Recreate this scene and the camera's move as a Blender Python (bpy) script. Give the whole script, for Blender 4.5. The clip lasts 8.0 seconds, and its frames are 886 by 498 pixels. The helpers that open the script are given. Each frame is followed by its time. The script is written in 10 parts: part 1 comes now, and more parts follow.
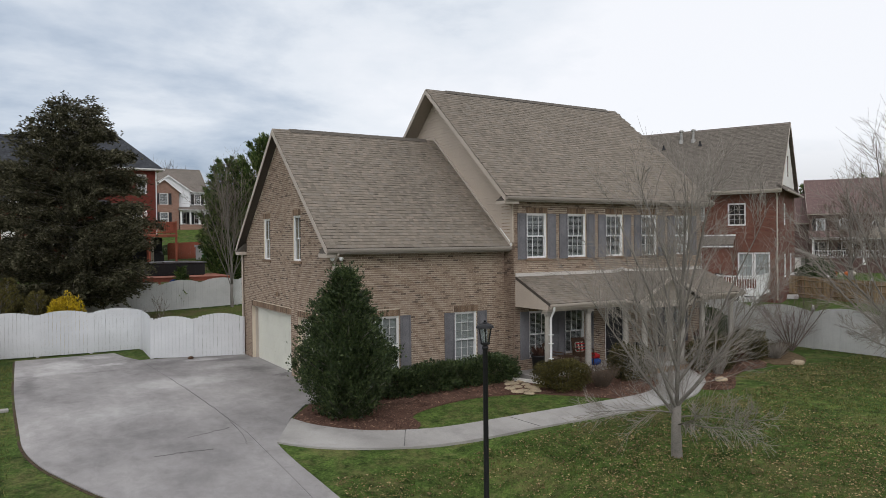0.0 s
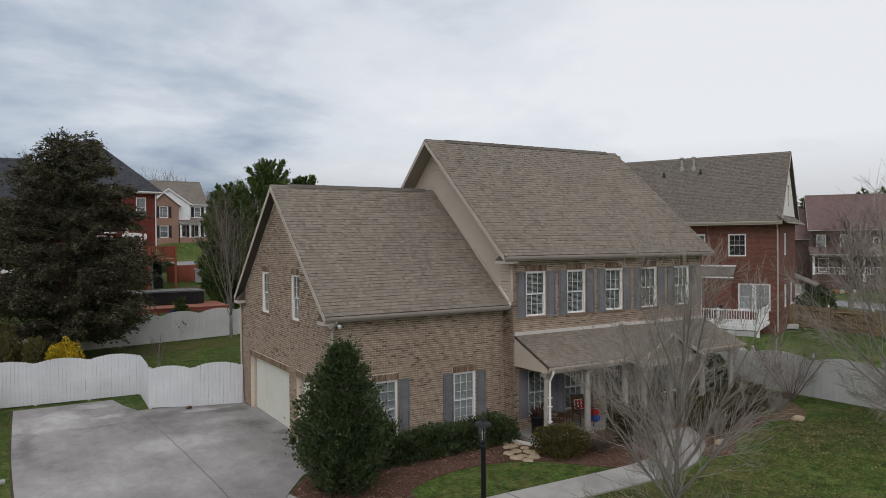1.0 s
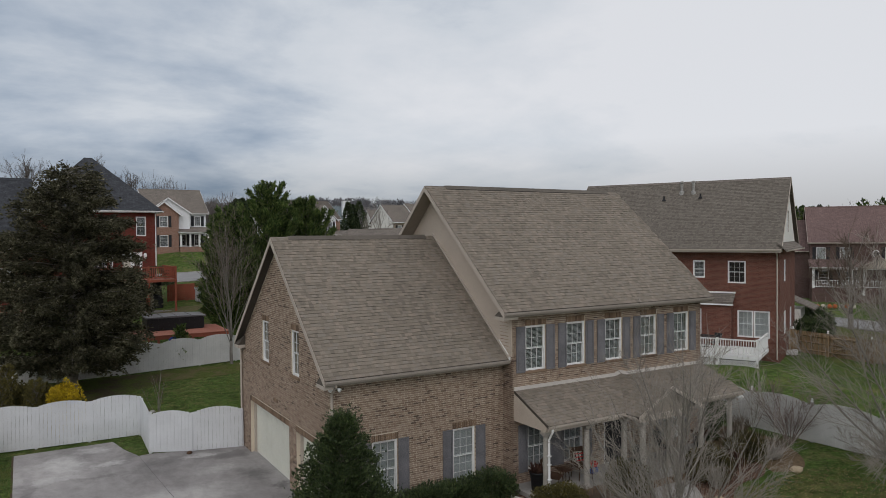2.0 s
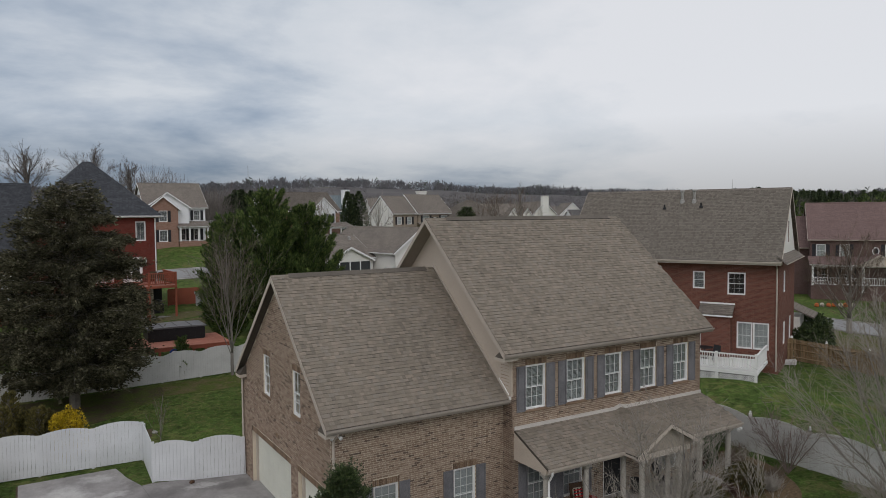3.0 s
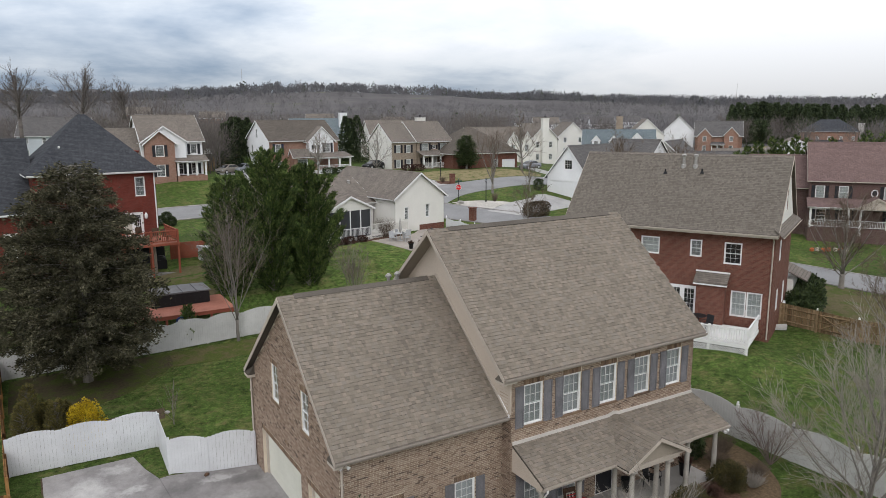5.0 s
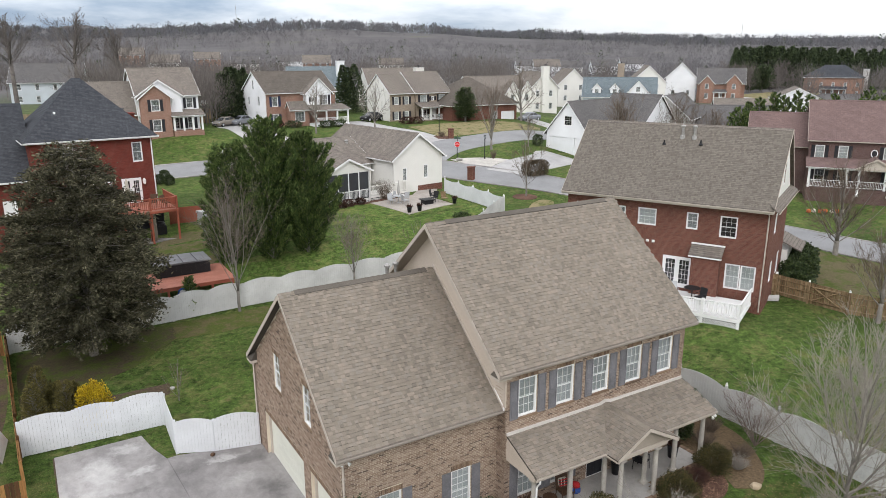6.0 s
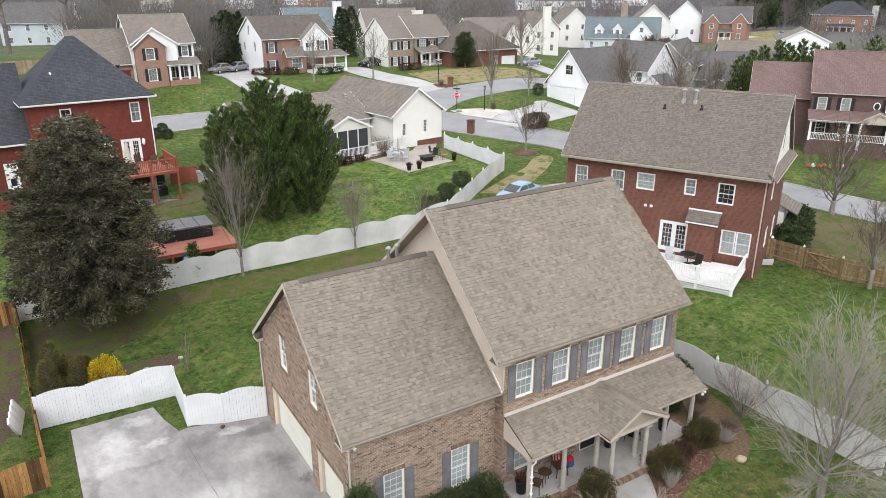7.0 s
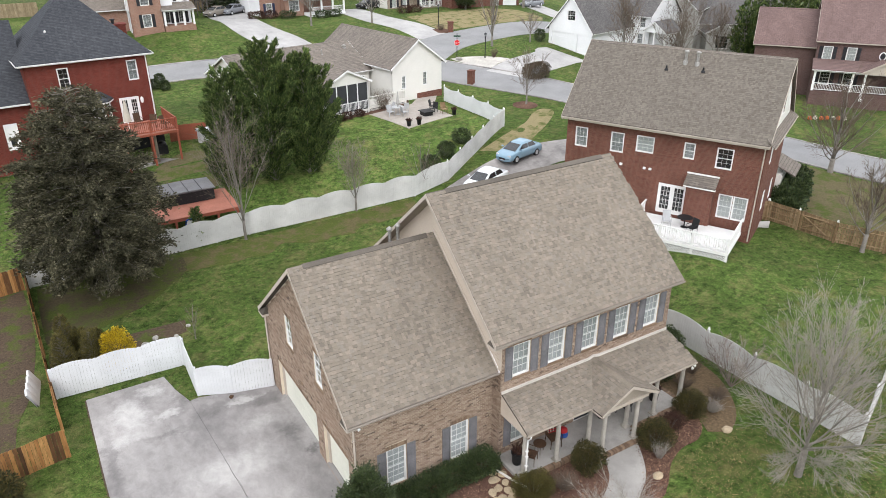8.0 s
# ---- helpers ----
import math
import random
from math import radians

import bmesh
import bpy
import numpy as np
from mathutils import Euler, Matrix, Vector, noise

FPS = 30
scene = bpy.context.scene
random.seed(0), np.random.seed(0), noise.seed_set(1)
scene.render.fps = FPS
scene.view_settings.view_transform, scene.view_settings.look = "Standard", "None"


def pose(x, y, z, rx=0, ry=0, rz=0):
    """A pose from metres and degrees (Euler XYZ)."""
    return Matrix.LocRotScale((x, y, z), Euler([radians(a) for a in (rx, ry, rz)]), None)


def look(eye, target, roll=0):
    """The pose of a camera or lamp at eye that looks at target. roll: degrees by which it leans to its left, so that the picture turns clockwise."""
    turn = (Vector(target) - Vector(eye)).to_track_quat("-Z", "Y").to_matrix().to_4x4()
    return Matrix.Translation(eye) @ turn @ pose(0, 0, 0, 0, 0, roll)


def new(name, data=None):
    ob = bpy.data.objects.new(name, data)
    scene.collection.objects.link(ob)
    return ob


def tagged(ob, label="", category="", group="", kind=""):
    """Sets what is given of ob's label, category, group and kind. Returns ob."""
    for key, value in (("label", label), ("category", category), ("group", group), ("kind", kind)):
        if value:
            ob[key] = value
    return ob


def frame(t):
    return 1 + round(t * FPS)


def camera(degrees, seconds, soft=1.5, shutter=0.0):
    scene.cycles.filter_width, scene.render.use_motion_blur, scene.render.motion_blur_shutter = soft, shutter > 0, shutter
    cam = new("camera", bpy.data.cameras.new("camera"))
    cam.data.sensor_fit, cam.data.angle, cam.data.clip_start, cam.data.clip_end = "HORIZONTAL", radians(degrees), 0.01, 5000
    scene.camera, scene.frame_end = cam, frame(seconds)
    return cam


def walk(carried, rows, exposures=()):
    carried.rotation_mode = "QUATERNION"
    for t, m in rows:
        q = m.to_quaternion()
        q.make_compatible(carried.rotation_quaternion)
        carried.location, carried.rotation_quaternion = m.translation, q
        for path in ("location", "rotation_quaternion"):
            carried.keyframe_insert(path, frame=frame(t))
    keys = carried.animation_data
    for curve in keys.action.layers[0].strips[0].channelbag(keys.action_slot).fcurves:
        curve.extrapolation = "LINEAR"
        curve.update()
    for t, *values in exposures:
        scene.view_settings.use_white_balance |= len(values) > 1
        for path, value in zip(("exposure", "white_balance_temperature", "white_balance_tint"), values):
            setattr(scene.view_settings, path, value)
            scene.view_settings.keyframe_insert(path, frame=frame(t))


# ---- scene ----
cam = camera(64.2, 8.0, soft=0.55)
METRES, EYE, TILT, LEAN, TURN = 16.6, 4.519, -0.5, 0.6, -31.0
ROWS = [
    (0.0, 0.0, 0.0, 0.0, -0.0, 0.0, -0.0),
    (0.5, 0.0021, 0.0021, 0.0612, 0.02, -0.07, -0.02),
    (1.0, 0.0032, 0.0055, 0.1228, 0.04, -0.14, -0.06),
    (1.5, 0.0036, 0.0064, 0.1832, 0.03, -0.25, -0.11),
    (2.0, 0.0035, 0.0048, 0.2451, 0.04, -0.58, -0.13),
    (3.5, -0.001, 0.0118, 0.4311, -0.04, -3.8, -0.12),
    (4.0, -0.0055, 0.012, 0.4931, -0.08, -5.79, -0.14),
    (4.5, -0.0076, 0.012, 0.5568, -0.1, -7.84, -0.19),
    (6.0, -0.007, 0.0164, 0.7478, -0.21, -14.8, -0.46),
    (6.5, -0.0066, 0.018, 0.8097, -0.25, -17.4, -0.5),
    (7.0, -0.011, 0.0186, 0.8727, -0.28, -19.99, -0.48),
    (7.5, -0.0139, 0.0234, 0.9344, -0.28, -22.57, -0.48),
    (8.0, -0.0115, 0.0275, 0.9987, -0.28, -25.32, -0.47),
]
walk(cam, [(t, pose(-7.942, -19.683, EYE, TILT, LEAN, TURN) @ pose(METRES * x, METRES * y, METRES * z, 90 + pitch, roll, yaw)) for t, x, y, z, yaw, pitch, roll in ROWS],
     exposures=[(t, e, 6500, 14) for t, e in ((0.0, -0.05), (1.0, -0.26), (2.0, -0.42), (3.5, -0.36), (4.5, -0.03), (6.0, 0.65), (7.0, 0.93), (8.0, 0.92))])

# ---- sky and light ----
world = bpy.data.worlds.new("world")
scene.world = world
world.use_nodes = True
wn, wl = world.node_tree.nodes, world.node_tree.links
wn.clear()
w_out = wn.new("ShaderNodeOutputWorld")
w_bg = wn.new("ShaderNodeBackground")
w_sky = wn.new("ShaderNodeTexSky")
w_sky.sky_type = "NISHITA"
w_sky.sun_disc = False
w_sky.sun_elevation = radians(38)
w_sky.sun_rotation = radians(216)
w_geo = wn.new("ShaderNodeTexCoord")
w_sep = wn.new("ShaderNodeSeparateXYZ")
wl.new(w_geo.outputs["Generated"], w_sep.inputs[0])
# the cloud deck: directions laid flat on a layer overhead
w_add = wn.new("ShaderNodeMath"); w_add.operation = "ADD"; w_add.inputs[1].default_value = 0.22
w_abs = wn.new("ShaderNodeMath"); w_abs.operation = "ABSOLUTE"
wl.new(w_sep.outputs["Z"], w_abs.inputs[0]); wl.new(w_abs.outputs[0], w_add.inputs[0])
w_dx = wn.new("ShaderNodeMath"); w_dx.operation = "DIVIDE"
w_dy = wn.new("ShaderNodeMath"); w_dy.operation = "DIVIDE"
wl.new(w_sep.outputs["X"], w_dx.inputs[0]); wl.new(w_add.outputs[0], w_dx.inputs[1])
wl.new(w_sep.outputs["Y"], w_dy.inputs[0]); wl.new(w_add.outputs[0], w_dy.inputs[1])
w_flat = wn.new("ShaderNodeCombineXYZ")
wl.new(w_dx.outputs[0], w_flat.inputs[0]); wl.new(w_dy.outputs[0], w_flat.inputs[1])
w_n1 = wn.new("ShaderNodeTexNoise")
w_n1.inputs["Scale"].default_value = 1.1
w_n1.inputs["Detail"].default_value = 7
w_n1.inputs["Roughness"].default_value = 0.56
w_n1.inputs["Distortion"].default_value = 0.15
wl.new(w_flat.outputs[0], w_n1.inputs["Vector"])
# the deck is thin and bright towards the hidden sun, thick and blue-grey on the far side
w_dir = wn.new("ShaderNodeVectorMath"); w_dir.operation = "DOT_PRODUCT"
w_dir.inputs[1].default_value = (0.26, -0.72, 0.50)
wl.new(w_geo.outputs["Generated"], w_dir.inputs[0])
w_mul = wn.new("ShaderNodeMath"); w_mul.operation = "MULTIPLY_ADD"
w_mul.inputs[1].default_value = 0.78; w_mul.inputs[2].default_value = 0.48
wl.new(w_dir.outputs["Value"], w_mul.inputs[0])
w_sum = wn.new("ShaderNodeMath"); w_sum.operation = "ADD"
wl.new(w_n1.outputs["Fac"], w_sum.inputs[0]); wl.new(w_mul.outputs[0], w_sum.inputs[1])
w_ramp = wn.new("ShaderNodeValToRGB")
els = w_ramp.color_ramp.elements
els[0].position, els[0].color = 0.36, (0.27, 0.36, 0.47, 1)
els[1].position, els[1].color = 0.80, (0.84, 0.877, 0.896, 1)
e = els.new(0.50); e.color = (0.495, 0.575, 0.655, 1)
e = els.new(0.62); e.color = (0.70, 0.762, 0.803, 1)
wl.new(w_sum.outputs[0], w_ramp.inputs[0])
w_x10 = wn.new("ShaderNodeVectorMath"); w_x10.operation = "SCALE"; w_x10.inputs["Scale"].default_value = 10.0
w_thin = wn.new("ShaderNodeVectorMath"); w_thin.operation = "DOT_PRODUCT"
w_thin.inputs[1].default_value = (-0.45, -0.62, 0.62)
wl.new(w_geo.outputs["Generated"], w_thin.inputs[0])
w_bst = wn.new("ShaderNodeMapRange")
w_bst.inputs["From Min"].default_value, w_bst.inputs["From Max"].default_value = 0.05, 1.0
w_bst.inputs["To Min"].default_value, w_bst.inputs["To Max"].default_value = 11.4, 13.8
wl.new(w_thin.outputs["Value"], w_bst.inputs["Value"])
# an overcast deck is dimmer towards the horizon
w_low = wn.new("ShaderNodeMapRange")
w_low.inputs["From Min"].default_value, w_low.inputs["From Max"].default_value = 0.02, 0.13
w_low.inputs["To Min"].default_value, w_low.inputs["To Max"].default_value = 0.64, 1.02
wl.new(w_sep.outputs["Z"], w_low.inputs["Value"])
w_dim = wn.new("ShaderNodeMath"); w_dim.operation = "MULTIPLY"
wl.new(w_bst.outputs[0], w_dim.inputs[0]); wl.new(w_low.outputs[0], w_dim.inputs[1])
wl.new(w_dim.outputs[0], w_x10.inputs["Scale"])
wl.new(w_ramp.outputs[0], w_x10.inputs[0])
w_mix = wn.new("ShaderNodeMix"); w_mix.data_type = "RGBA"; w_mix.inputs[0].default_value = 0.94
wl.new(w_sky.outputs[0], w_mix.inputs[6]); wl.new(w_x10.outputs[0], w_mix.inputs[7])
wl.new(w_mix.outputs[2], w_bg.inputs["Color"])
w_bg.inputs["Strength"].default_value = 0.1
wl.new(w_bg.outputs[0], w_out.inputs[0])

sun = new("sun", bpy.data.lights.new("sun", "SUN"))
sun.data.energy, sun.data.angle, sun.data.color = 0.65, radians(30), (1.0, 0.97, 0.93)
sun.matrix_world = look((-45, -62, 62), (0, 0, 0))

# ---- materials ----
class Mat:
    """A principled material whose nodes are built by short calls."""
    def __init__(self, name, rough=0.8, metal=0.0, spec=0.4):
        self.m = bpy.data.materials.new(name)
        self.m.use_nodes = True
        self.n, self.l = self.m.node_tree.nodes, self.m.node_tree.links
        self.b = self.n["Principled BSDF"]
        self.b.inputs["Roughness"].default_value = rough
        self.b.inputs["Metallic"].default_value = metal
        self.b.inputs["Specular IOR Level"].default_value = spec
        self.pos = None

    def coords(self):
        if self.pos is None:
            g = self.n.new("ShaderNodeNewGeometry")
            self.geo = g
            self.pos = g.outputs["Position"]
        return self.pos

    def noise(self, scale, detail=4, rough=0.55, stretch=None, distort=0.0):
        t = self.n.new("ShaderNodeTexNoise")
        t.inputs["Scale"].default_value = scale
        t.inputs["Detail"].default_value = detail
        t.inputs["Roughness"].default_value = rough
        t.inputs["Distortion"].default_value = distort
        src = self.coords()
        if stretch:
            mp = self.n.new("ShaderNodeMapping")
            mp.inputs["Scale"].default_value = stretch
            self.l.new(src, mp.inputs["Vector"])
            src = mp.outputs[0]
        self.l.new(src, t.inputs["Vector"])
        return t.outputs["Fac"]

    def ramp(self, fac, *stops):
        r = self.n.new("ShaderNodeValToRGB")
        el = r.color_ramp.elements
        while len(el) < len(stops):
            el.new(0.5)
        for e_, (p, c) in zip(el, stops):
            e_.position = p
            e_.color = (*c, 1) if not isinstance(c, float) else (c, c, c, 1)
        self.l.new(fac, r.inputs[0])
        return r.outputs[0]

    def mix(self, fac, a, b, mode="MIX"):
        x = self.n.new("ShaderNodeMix")
        x.data_type, x.blend_type = "RGBA", mode
        for val, sock in ((fac, x.inputs[0]), (a, x.inputs[6]), (b, x.inputs[7])):
            if isinstance(val, (int, float)):
                sock.default_value = val
            elif isinstance(val, tuple):
                sock.default_value = (*val, 1)
            else:
                self.l.new(val, sock)
        return x.outputs[2]

    def island(self):
        self.coords()
        return self.geo.outputs["Random Per Island"]

    def each(self):
        return self.n.new("ShaderNodeObjectInfo").outputs["Random"]

    def both(self):
        """Random by object and by island, for pieces that are partly joined."""
        a = self.n.new("ShaderNodeMath"); a.operation = "ADD"
        self.l.new(self.each(), a.inputs[0]); self.l.new(self.island(), a.inputs[1])
        f = self.n.new("ShaderNodeMath"); f.operation = "FRACT"
        self.l.new(a.outputs[0], f.inputs[0])
        return f.outputs[0]

    def color(self, sock):
        if isinstance(sock, tuple):
            self.b.inputs["Base Color"].default_value = (*sock, 1)
        else:
            self.l.new(sock, self.b.inputs["Base Color"])
        return self

    def rough(self, sock):
        self.l.new(sock, self.b.inputs["Roughness"])
        return self

    def bump(self, fac, strength=0.3, dist=0.01):
        k = self.n.new("ShaderNodeBump")
        k.inputs["Strength"].default_value = strength
        k.inputs["Distance"].default_value = dist
        self.l.new(fac, k.inputs["Height"])
        self.l.new(k.outputs[0], self.b.inputs["Normal"])
        return self


def speckled(name, dark, light, scale=8.0, rough=0.8, big=0.6, spread=0.25, bump=0.2, spec=0.3):
    """A plain painted, cast or woven surface with fine grain and broad wear."""
    m = Mat(name, rough, spec=spec)
    fine = m.ramp(m.noise(scale * 6, 5), (0.3, dark), (0.7, light))
    broad = m.noise(big, 5, 0.6)
    shade = m.ramp(broad, (0.35, (1 - spread,) * 3), (0.65, (1.0, 1.0, 1.0)))
    m.color(m.mix(1.0, fine, shade, "MULTIPLY"))
    if bump:
        m.bump(m.noise(scale * 8, 3), bump, 0.004)
    return m.m


def brick_mat(name, stops, rough=0.9):
    m = Mat(name, rough, spec=0.2)
    base = m.ramp(m.both(), *stops)
    grain = m.ramp(m.noise(60, 4, 0.7), (0.3, (0.78, 0.77, 0.76)), (0.7, (1.12, 1.10, 1.08)))
    wash = m.ramp(m.noise(0.5, 5, 0.6), (0.3, (0.93, 0.92, 0.91)), (0.7, (1.06, 1.05, 1.04)))
    m.color(m.mix(1.0, m.mix(1.0, base, grain, "MULTIPLY"), wash, "MULTIPLY"))
    m.bump(m.noise(90, 3), 0.5, 0.004)
    return m.m


def shingle_mat(name, stops, streak=0.12):
    m = Mat(name, 0.95, spec=0.15)
    base = m.ramp(m.both(), *stops)
    grain = m.ramp(m.noise(130, 3, 0.7), (0.3, (0.72, 0.72, 0.72)), (0.7, (1.2, 1.18, 1.16)))
    wash = m.ramp(m.noise(0.35, 6, 0.6, (1, 1, 0.4)), (0.3, (1 - streak,) * 3), (0.7, (1 + streak,) * 3))
    m.color(m.mix(1.0, m.mix(1.0, base, grain, "MULTIPLY"), wash, "MULTIPLY"))
    m.bump(m.noise(160, 2), 0.6, 0.004)
    return m.m


def far_shingle(name, dark, light):
    """A roof too far off for single shingles: courses and tabs from the texture alone."""
    m = Mat(name, 0.95, spec=0.15)
    t = m.n.new("ShaderNodeTexBrick")
    t.inputs["Scale"].default_value = 1.0
    t.inputs["Brick Width"].default_value, t.inputs["Row Height"].default_value = 0.23, 0.095
    t.inputs["Mortar Size"].default_value, t.inputs["Bias"].default_value = 0.007, 0.0
    t.inputs["Color1"].default_value, t.inputs["Color2"].default_value = (*dark, 1), (*light, 1)
    t.inputs["Mortar"].default_value = (*(c * 0.55 for c in dark), 1)
    oc = m.n.new("ShaderNodeTexCoord")
    sp = m.n.new("ShaderNodeSeparateXYZ"); m.l.new(oc.outputs["Object"], sp.inputs[0])
    ad = m.n.new("ShaderNodeMath"); ad.operation = "ADD"
    m.l.new(sp.outputs["X"], ad.inputs[0]); m.l.new(sp.outputs["Y"], ad.inputs[1])
    cb = m.n.new("ShaderNodeCombineXYZ"); m.l.new(ad.outputs[0], cb.inputs[0]); m.l.new(sp.outputs["Z"], cb.inputs[1])
    m.l.new(cb.outputs[0], t.inputs["Vector"])
    wash = m.ramp(m.noise(0.3, 6), (0.3, (0.90, 0.90, 0.91)), (0.7, (1.08, 1.07, 1.06)))
    mott = m.ramp(m.noise(4.5, 4, 0.7), (0.3, (0.86, 0.86, 0.86)), (0.7, (1.14, 1.13, 1.12)))
    m.color(m.mix(1.0, m.mix(1.0, t.outputs["Color"], wash, "MULTIPLY"), mott, "MULTIPLY"))
    m.bump(t.outputs["Fac"], -0.4, 0.01)
    return m.m


def far_brick(name, dark, light, mortar):
    m = Mat(name, 0.9, spec=0.2)
    t = m.n.new("ShaderNodeTexBrick")
    t.inputs["Scale"].default_value = 1.0
    t.inputs["Brick Width"].default_value, t.inputs["Row Height"].default_value = 0.21, 0.076
    t.inputs["Mortar Size"].default_value = 0.006
    t.inputs["Color1"].default_value, t.inputs["Color2"].default_value = (*dark, 1), (*light, 1)
    t.inputs["Mortar"].default_value = (*mortar, 1)
    oc = m.n.new("ShaderNodeTexCoord")
    sp = m.n.new("ShaderNodeSeparateXYZ"); m.l.new(oc.outputs["Object"], sp.inputs[0])
    ad = m.n.new("ShaderNodeMath"); ad.operation = "ADD"
    m.l.new(sp.outputs["X"], ad.inputs[0]); m.l.new(sp.outputs["Y"], ad.inputs[1])
    cb = m.n.new("ShaderNodeCombineXYZ"); m.l.new(ad.outputs[0], cb.inputs[0]); m.l.new(sp.outputs["Z"], cb.inputs[1])
    m.l.new(cb.outputs[0], t.inputs["Vector"])
    wash = m.ramp(m.noise(0.5, 5), (0.3, (0.85, 0.85, 0.85)), (0.7, (1.1, 1.1, 1.1)))
    m.color(m.mix(1.0, t.outputs["Color"], wash, "MULTIPLY"))
    m.bump(t.outputs["Fac"], -0.4, 0.01)
    return m.m


def leaf_mat(name, dark, mid, light, rough=0.6, uneven=0.24):
    m = Mat(name, rough, spec=0.3)
    base = m.ramp(m.island(), (0.0, dark), (0.55, mid), (1.0, light))
    # broad tone change; high uneven values paint shaded gaps between leaf clumps
    broad = m.ramp(m.noise(1.7, 4), (0.34, (0.96 - uneven,) * 3), (0.66, (0.96 + uneven, 0.96 + uneven, 0.92 + uneven)))
    m.color(m.mix(1.0, base, broad, "MULTIPLY"))
    return m.m


def grass_mat(name="lawn", gain=1.0):
    m = Mat(name, 0.95, spec=0.1)
    fine = m.ramp(m.noise(14, 6, 0.75), (0.30, (0.022, 0.038, 0.011)), (0.52, (0.058, 0.102, 0.022)), (0.75, (0.124, 0.176, 0.048)))
    tuft = m.ramp(m.noise(2.6, 8, 0.80), (0.38, (0.38, 0.39, 0.40)), (0.62, (1.55, 1.42, 1.52)))
    fine = m.mix(1.0, fine, tuft, "MULTIPLY")
    straw = m.ramp(m.noise(9, 6, 0.7), (0.3, (0.095, 0.078, 0.034)), (0.7, (0.26, 0.22, 0.11)))
    patch = m.ramp(m.noise(0.6, 10, 0.80, None, 0.3), (0.50, 0.0), (0.68, 0.72))
    a = m.mix(patch, fine, straw)
    worn = m.ramp(m.noise(1.3, 7, 0.74, (1.0, 1.7, 1.0), 0.5), (0.555, 0.0), (0.66, 0.50))
    a = m.mix(worn, a, m.ramp(m.noise(11, 5, 0.7), (0.3, (0.130, 0.122, 0.048)), (0.7, (0.270, 0.250, 0.120))))
    fleck = m.ramp(m.noise(26, 2, 0.5), (0.66, 0.0), (0.74, 0.7))
    a = m.mix(fleck, a, (0.24, 0.20, 0.09))
    bare = m.ramp(m.noise(1.1, 7, 0.7, None, 0.3), (0.60, 0.0), (0.72, 0.6))
    a = m.mix(bare, a, (0.13, 0.10, 0.052))
    wash = m.ramp(m.noise(0.12, 5), (0.3, (0.70 * gain, 0.76 * gain, 0.66 * gain)), (0.7, (1.26 * gain, 1.24 * gain, 1.16 * gain)))
    a = m.mix(1.0, a, wash, "MULTIPLY")
    # beyond the houses the lawns give way to leaf-strewn woodland floor, haze painted in
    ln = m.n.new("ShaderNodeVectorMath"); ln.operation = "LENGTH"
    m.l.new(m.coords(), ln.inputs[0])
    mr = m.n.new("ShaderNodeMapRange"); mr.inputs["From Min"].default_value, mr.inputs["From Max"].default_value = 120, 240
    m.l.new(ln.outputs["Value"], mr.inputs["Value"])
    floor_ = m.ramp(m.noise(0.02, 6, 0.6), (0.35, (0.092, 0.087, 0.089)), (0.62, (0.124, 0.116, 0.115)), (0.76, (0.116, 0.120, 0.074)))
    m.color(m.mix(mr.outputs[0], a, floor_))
    m.bump(m.noise(40, 4, 0.7), 0.9, 0.03)
    return m.m


def concrete_mat(name, dark, light, stain=0.55):
    m = Mat(name, 0.85, spec=0.3)
    fine = m.ramp(m.noise(70, 4, 0.7), (0.3, (0.86, 0.86, 0.86)), (0.7, (1.08, 1.08, 1.08)))
    body = m.ramp(m.noise(0.36, 8, 0.66, (1.0, 0.7, 1.0), 0.0), (0.34, dark), (0.64, light))
    marks = m.ramp(m.noise(1.0, 8, 0.72), (0.48, (1.0, 1.0, 1.0)), (0.72, (stain,) * 3))
    m.color(m.mix(1.0, m.mix(0.7, body, marks, "MULTIPLY"), fine, "MULTIPLY"))
    m.bump(m.noise(120, 3), 0.25, 0.003)
    return m.m


def glass_mat():
    m = bpy.data.materials.new("window_glass")
    m.use_nodes = True
    n, l = m.node_tree.nodes, m.node_tree.links
    n.clear()
    out, mx = n.new("ShaderNodeOutputMaterial"), n.new("ShaderNodeMixShader")
    tr, gl, fr = n.new("ShaderNodeBsdfTransparent"), n.new("ShaderNodeBsdfGlossy"), n.new("ShaderNodeLayerWeight")
    tr.inputs[0].default_value = (0.82, 0.86, 0.86, 1)
    gl.inputs["Roughness"].default_value = 0.03
    fr.inputs["Blend"].default_value = 0.5
    pw, ad = n.new("ShaderNodeMath"), n.new("ShaderNodeMath")
    pw.operation, ad.operation = "POWER", "MULTIPLY_ADD"
    pw.inputs[1].default_value = 4.0
    ad.inputs[1].default_value, ad.inputs[2].default_value = 0.86, 0.10
    l.new(fr.outputs["Facing"], pw.inputs[0]); l.new(pw.outputs[0], ad.inputs[0])
    l.new(ad.outputs[0], mx.inputs[0]); l.new(tr.outputs[0], mx.inputs[1]); l.new(gl.outputs[0], mx.inputs[2])
    l.new(mx.outputs[0], out.inputs[0])
    return m


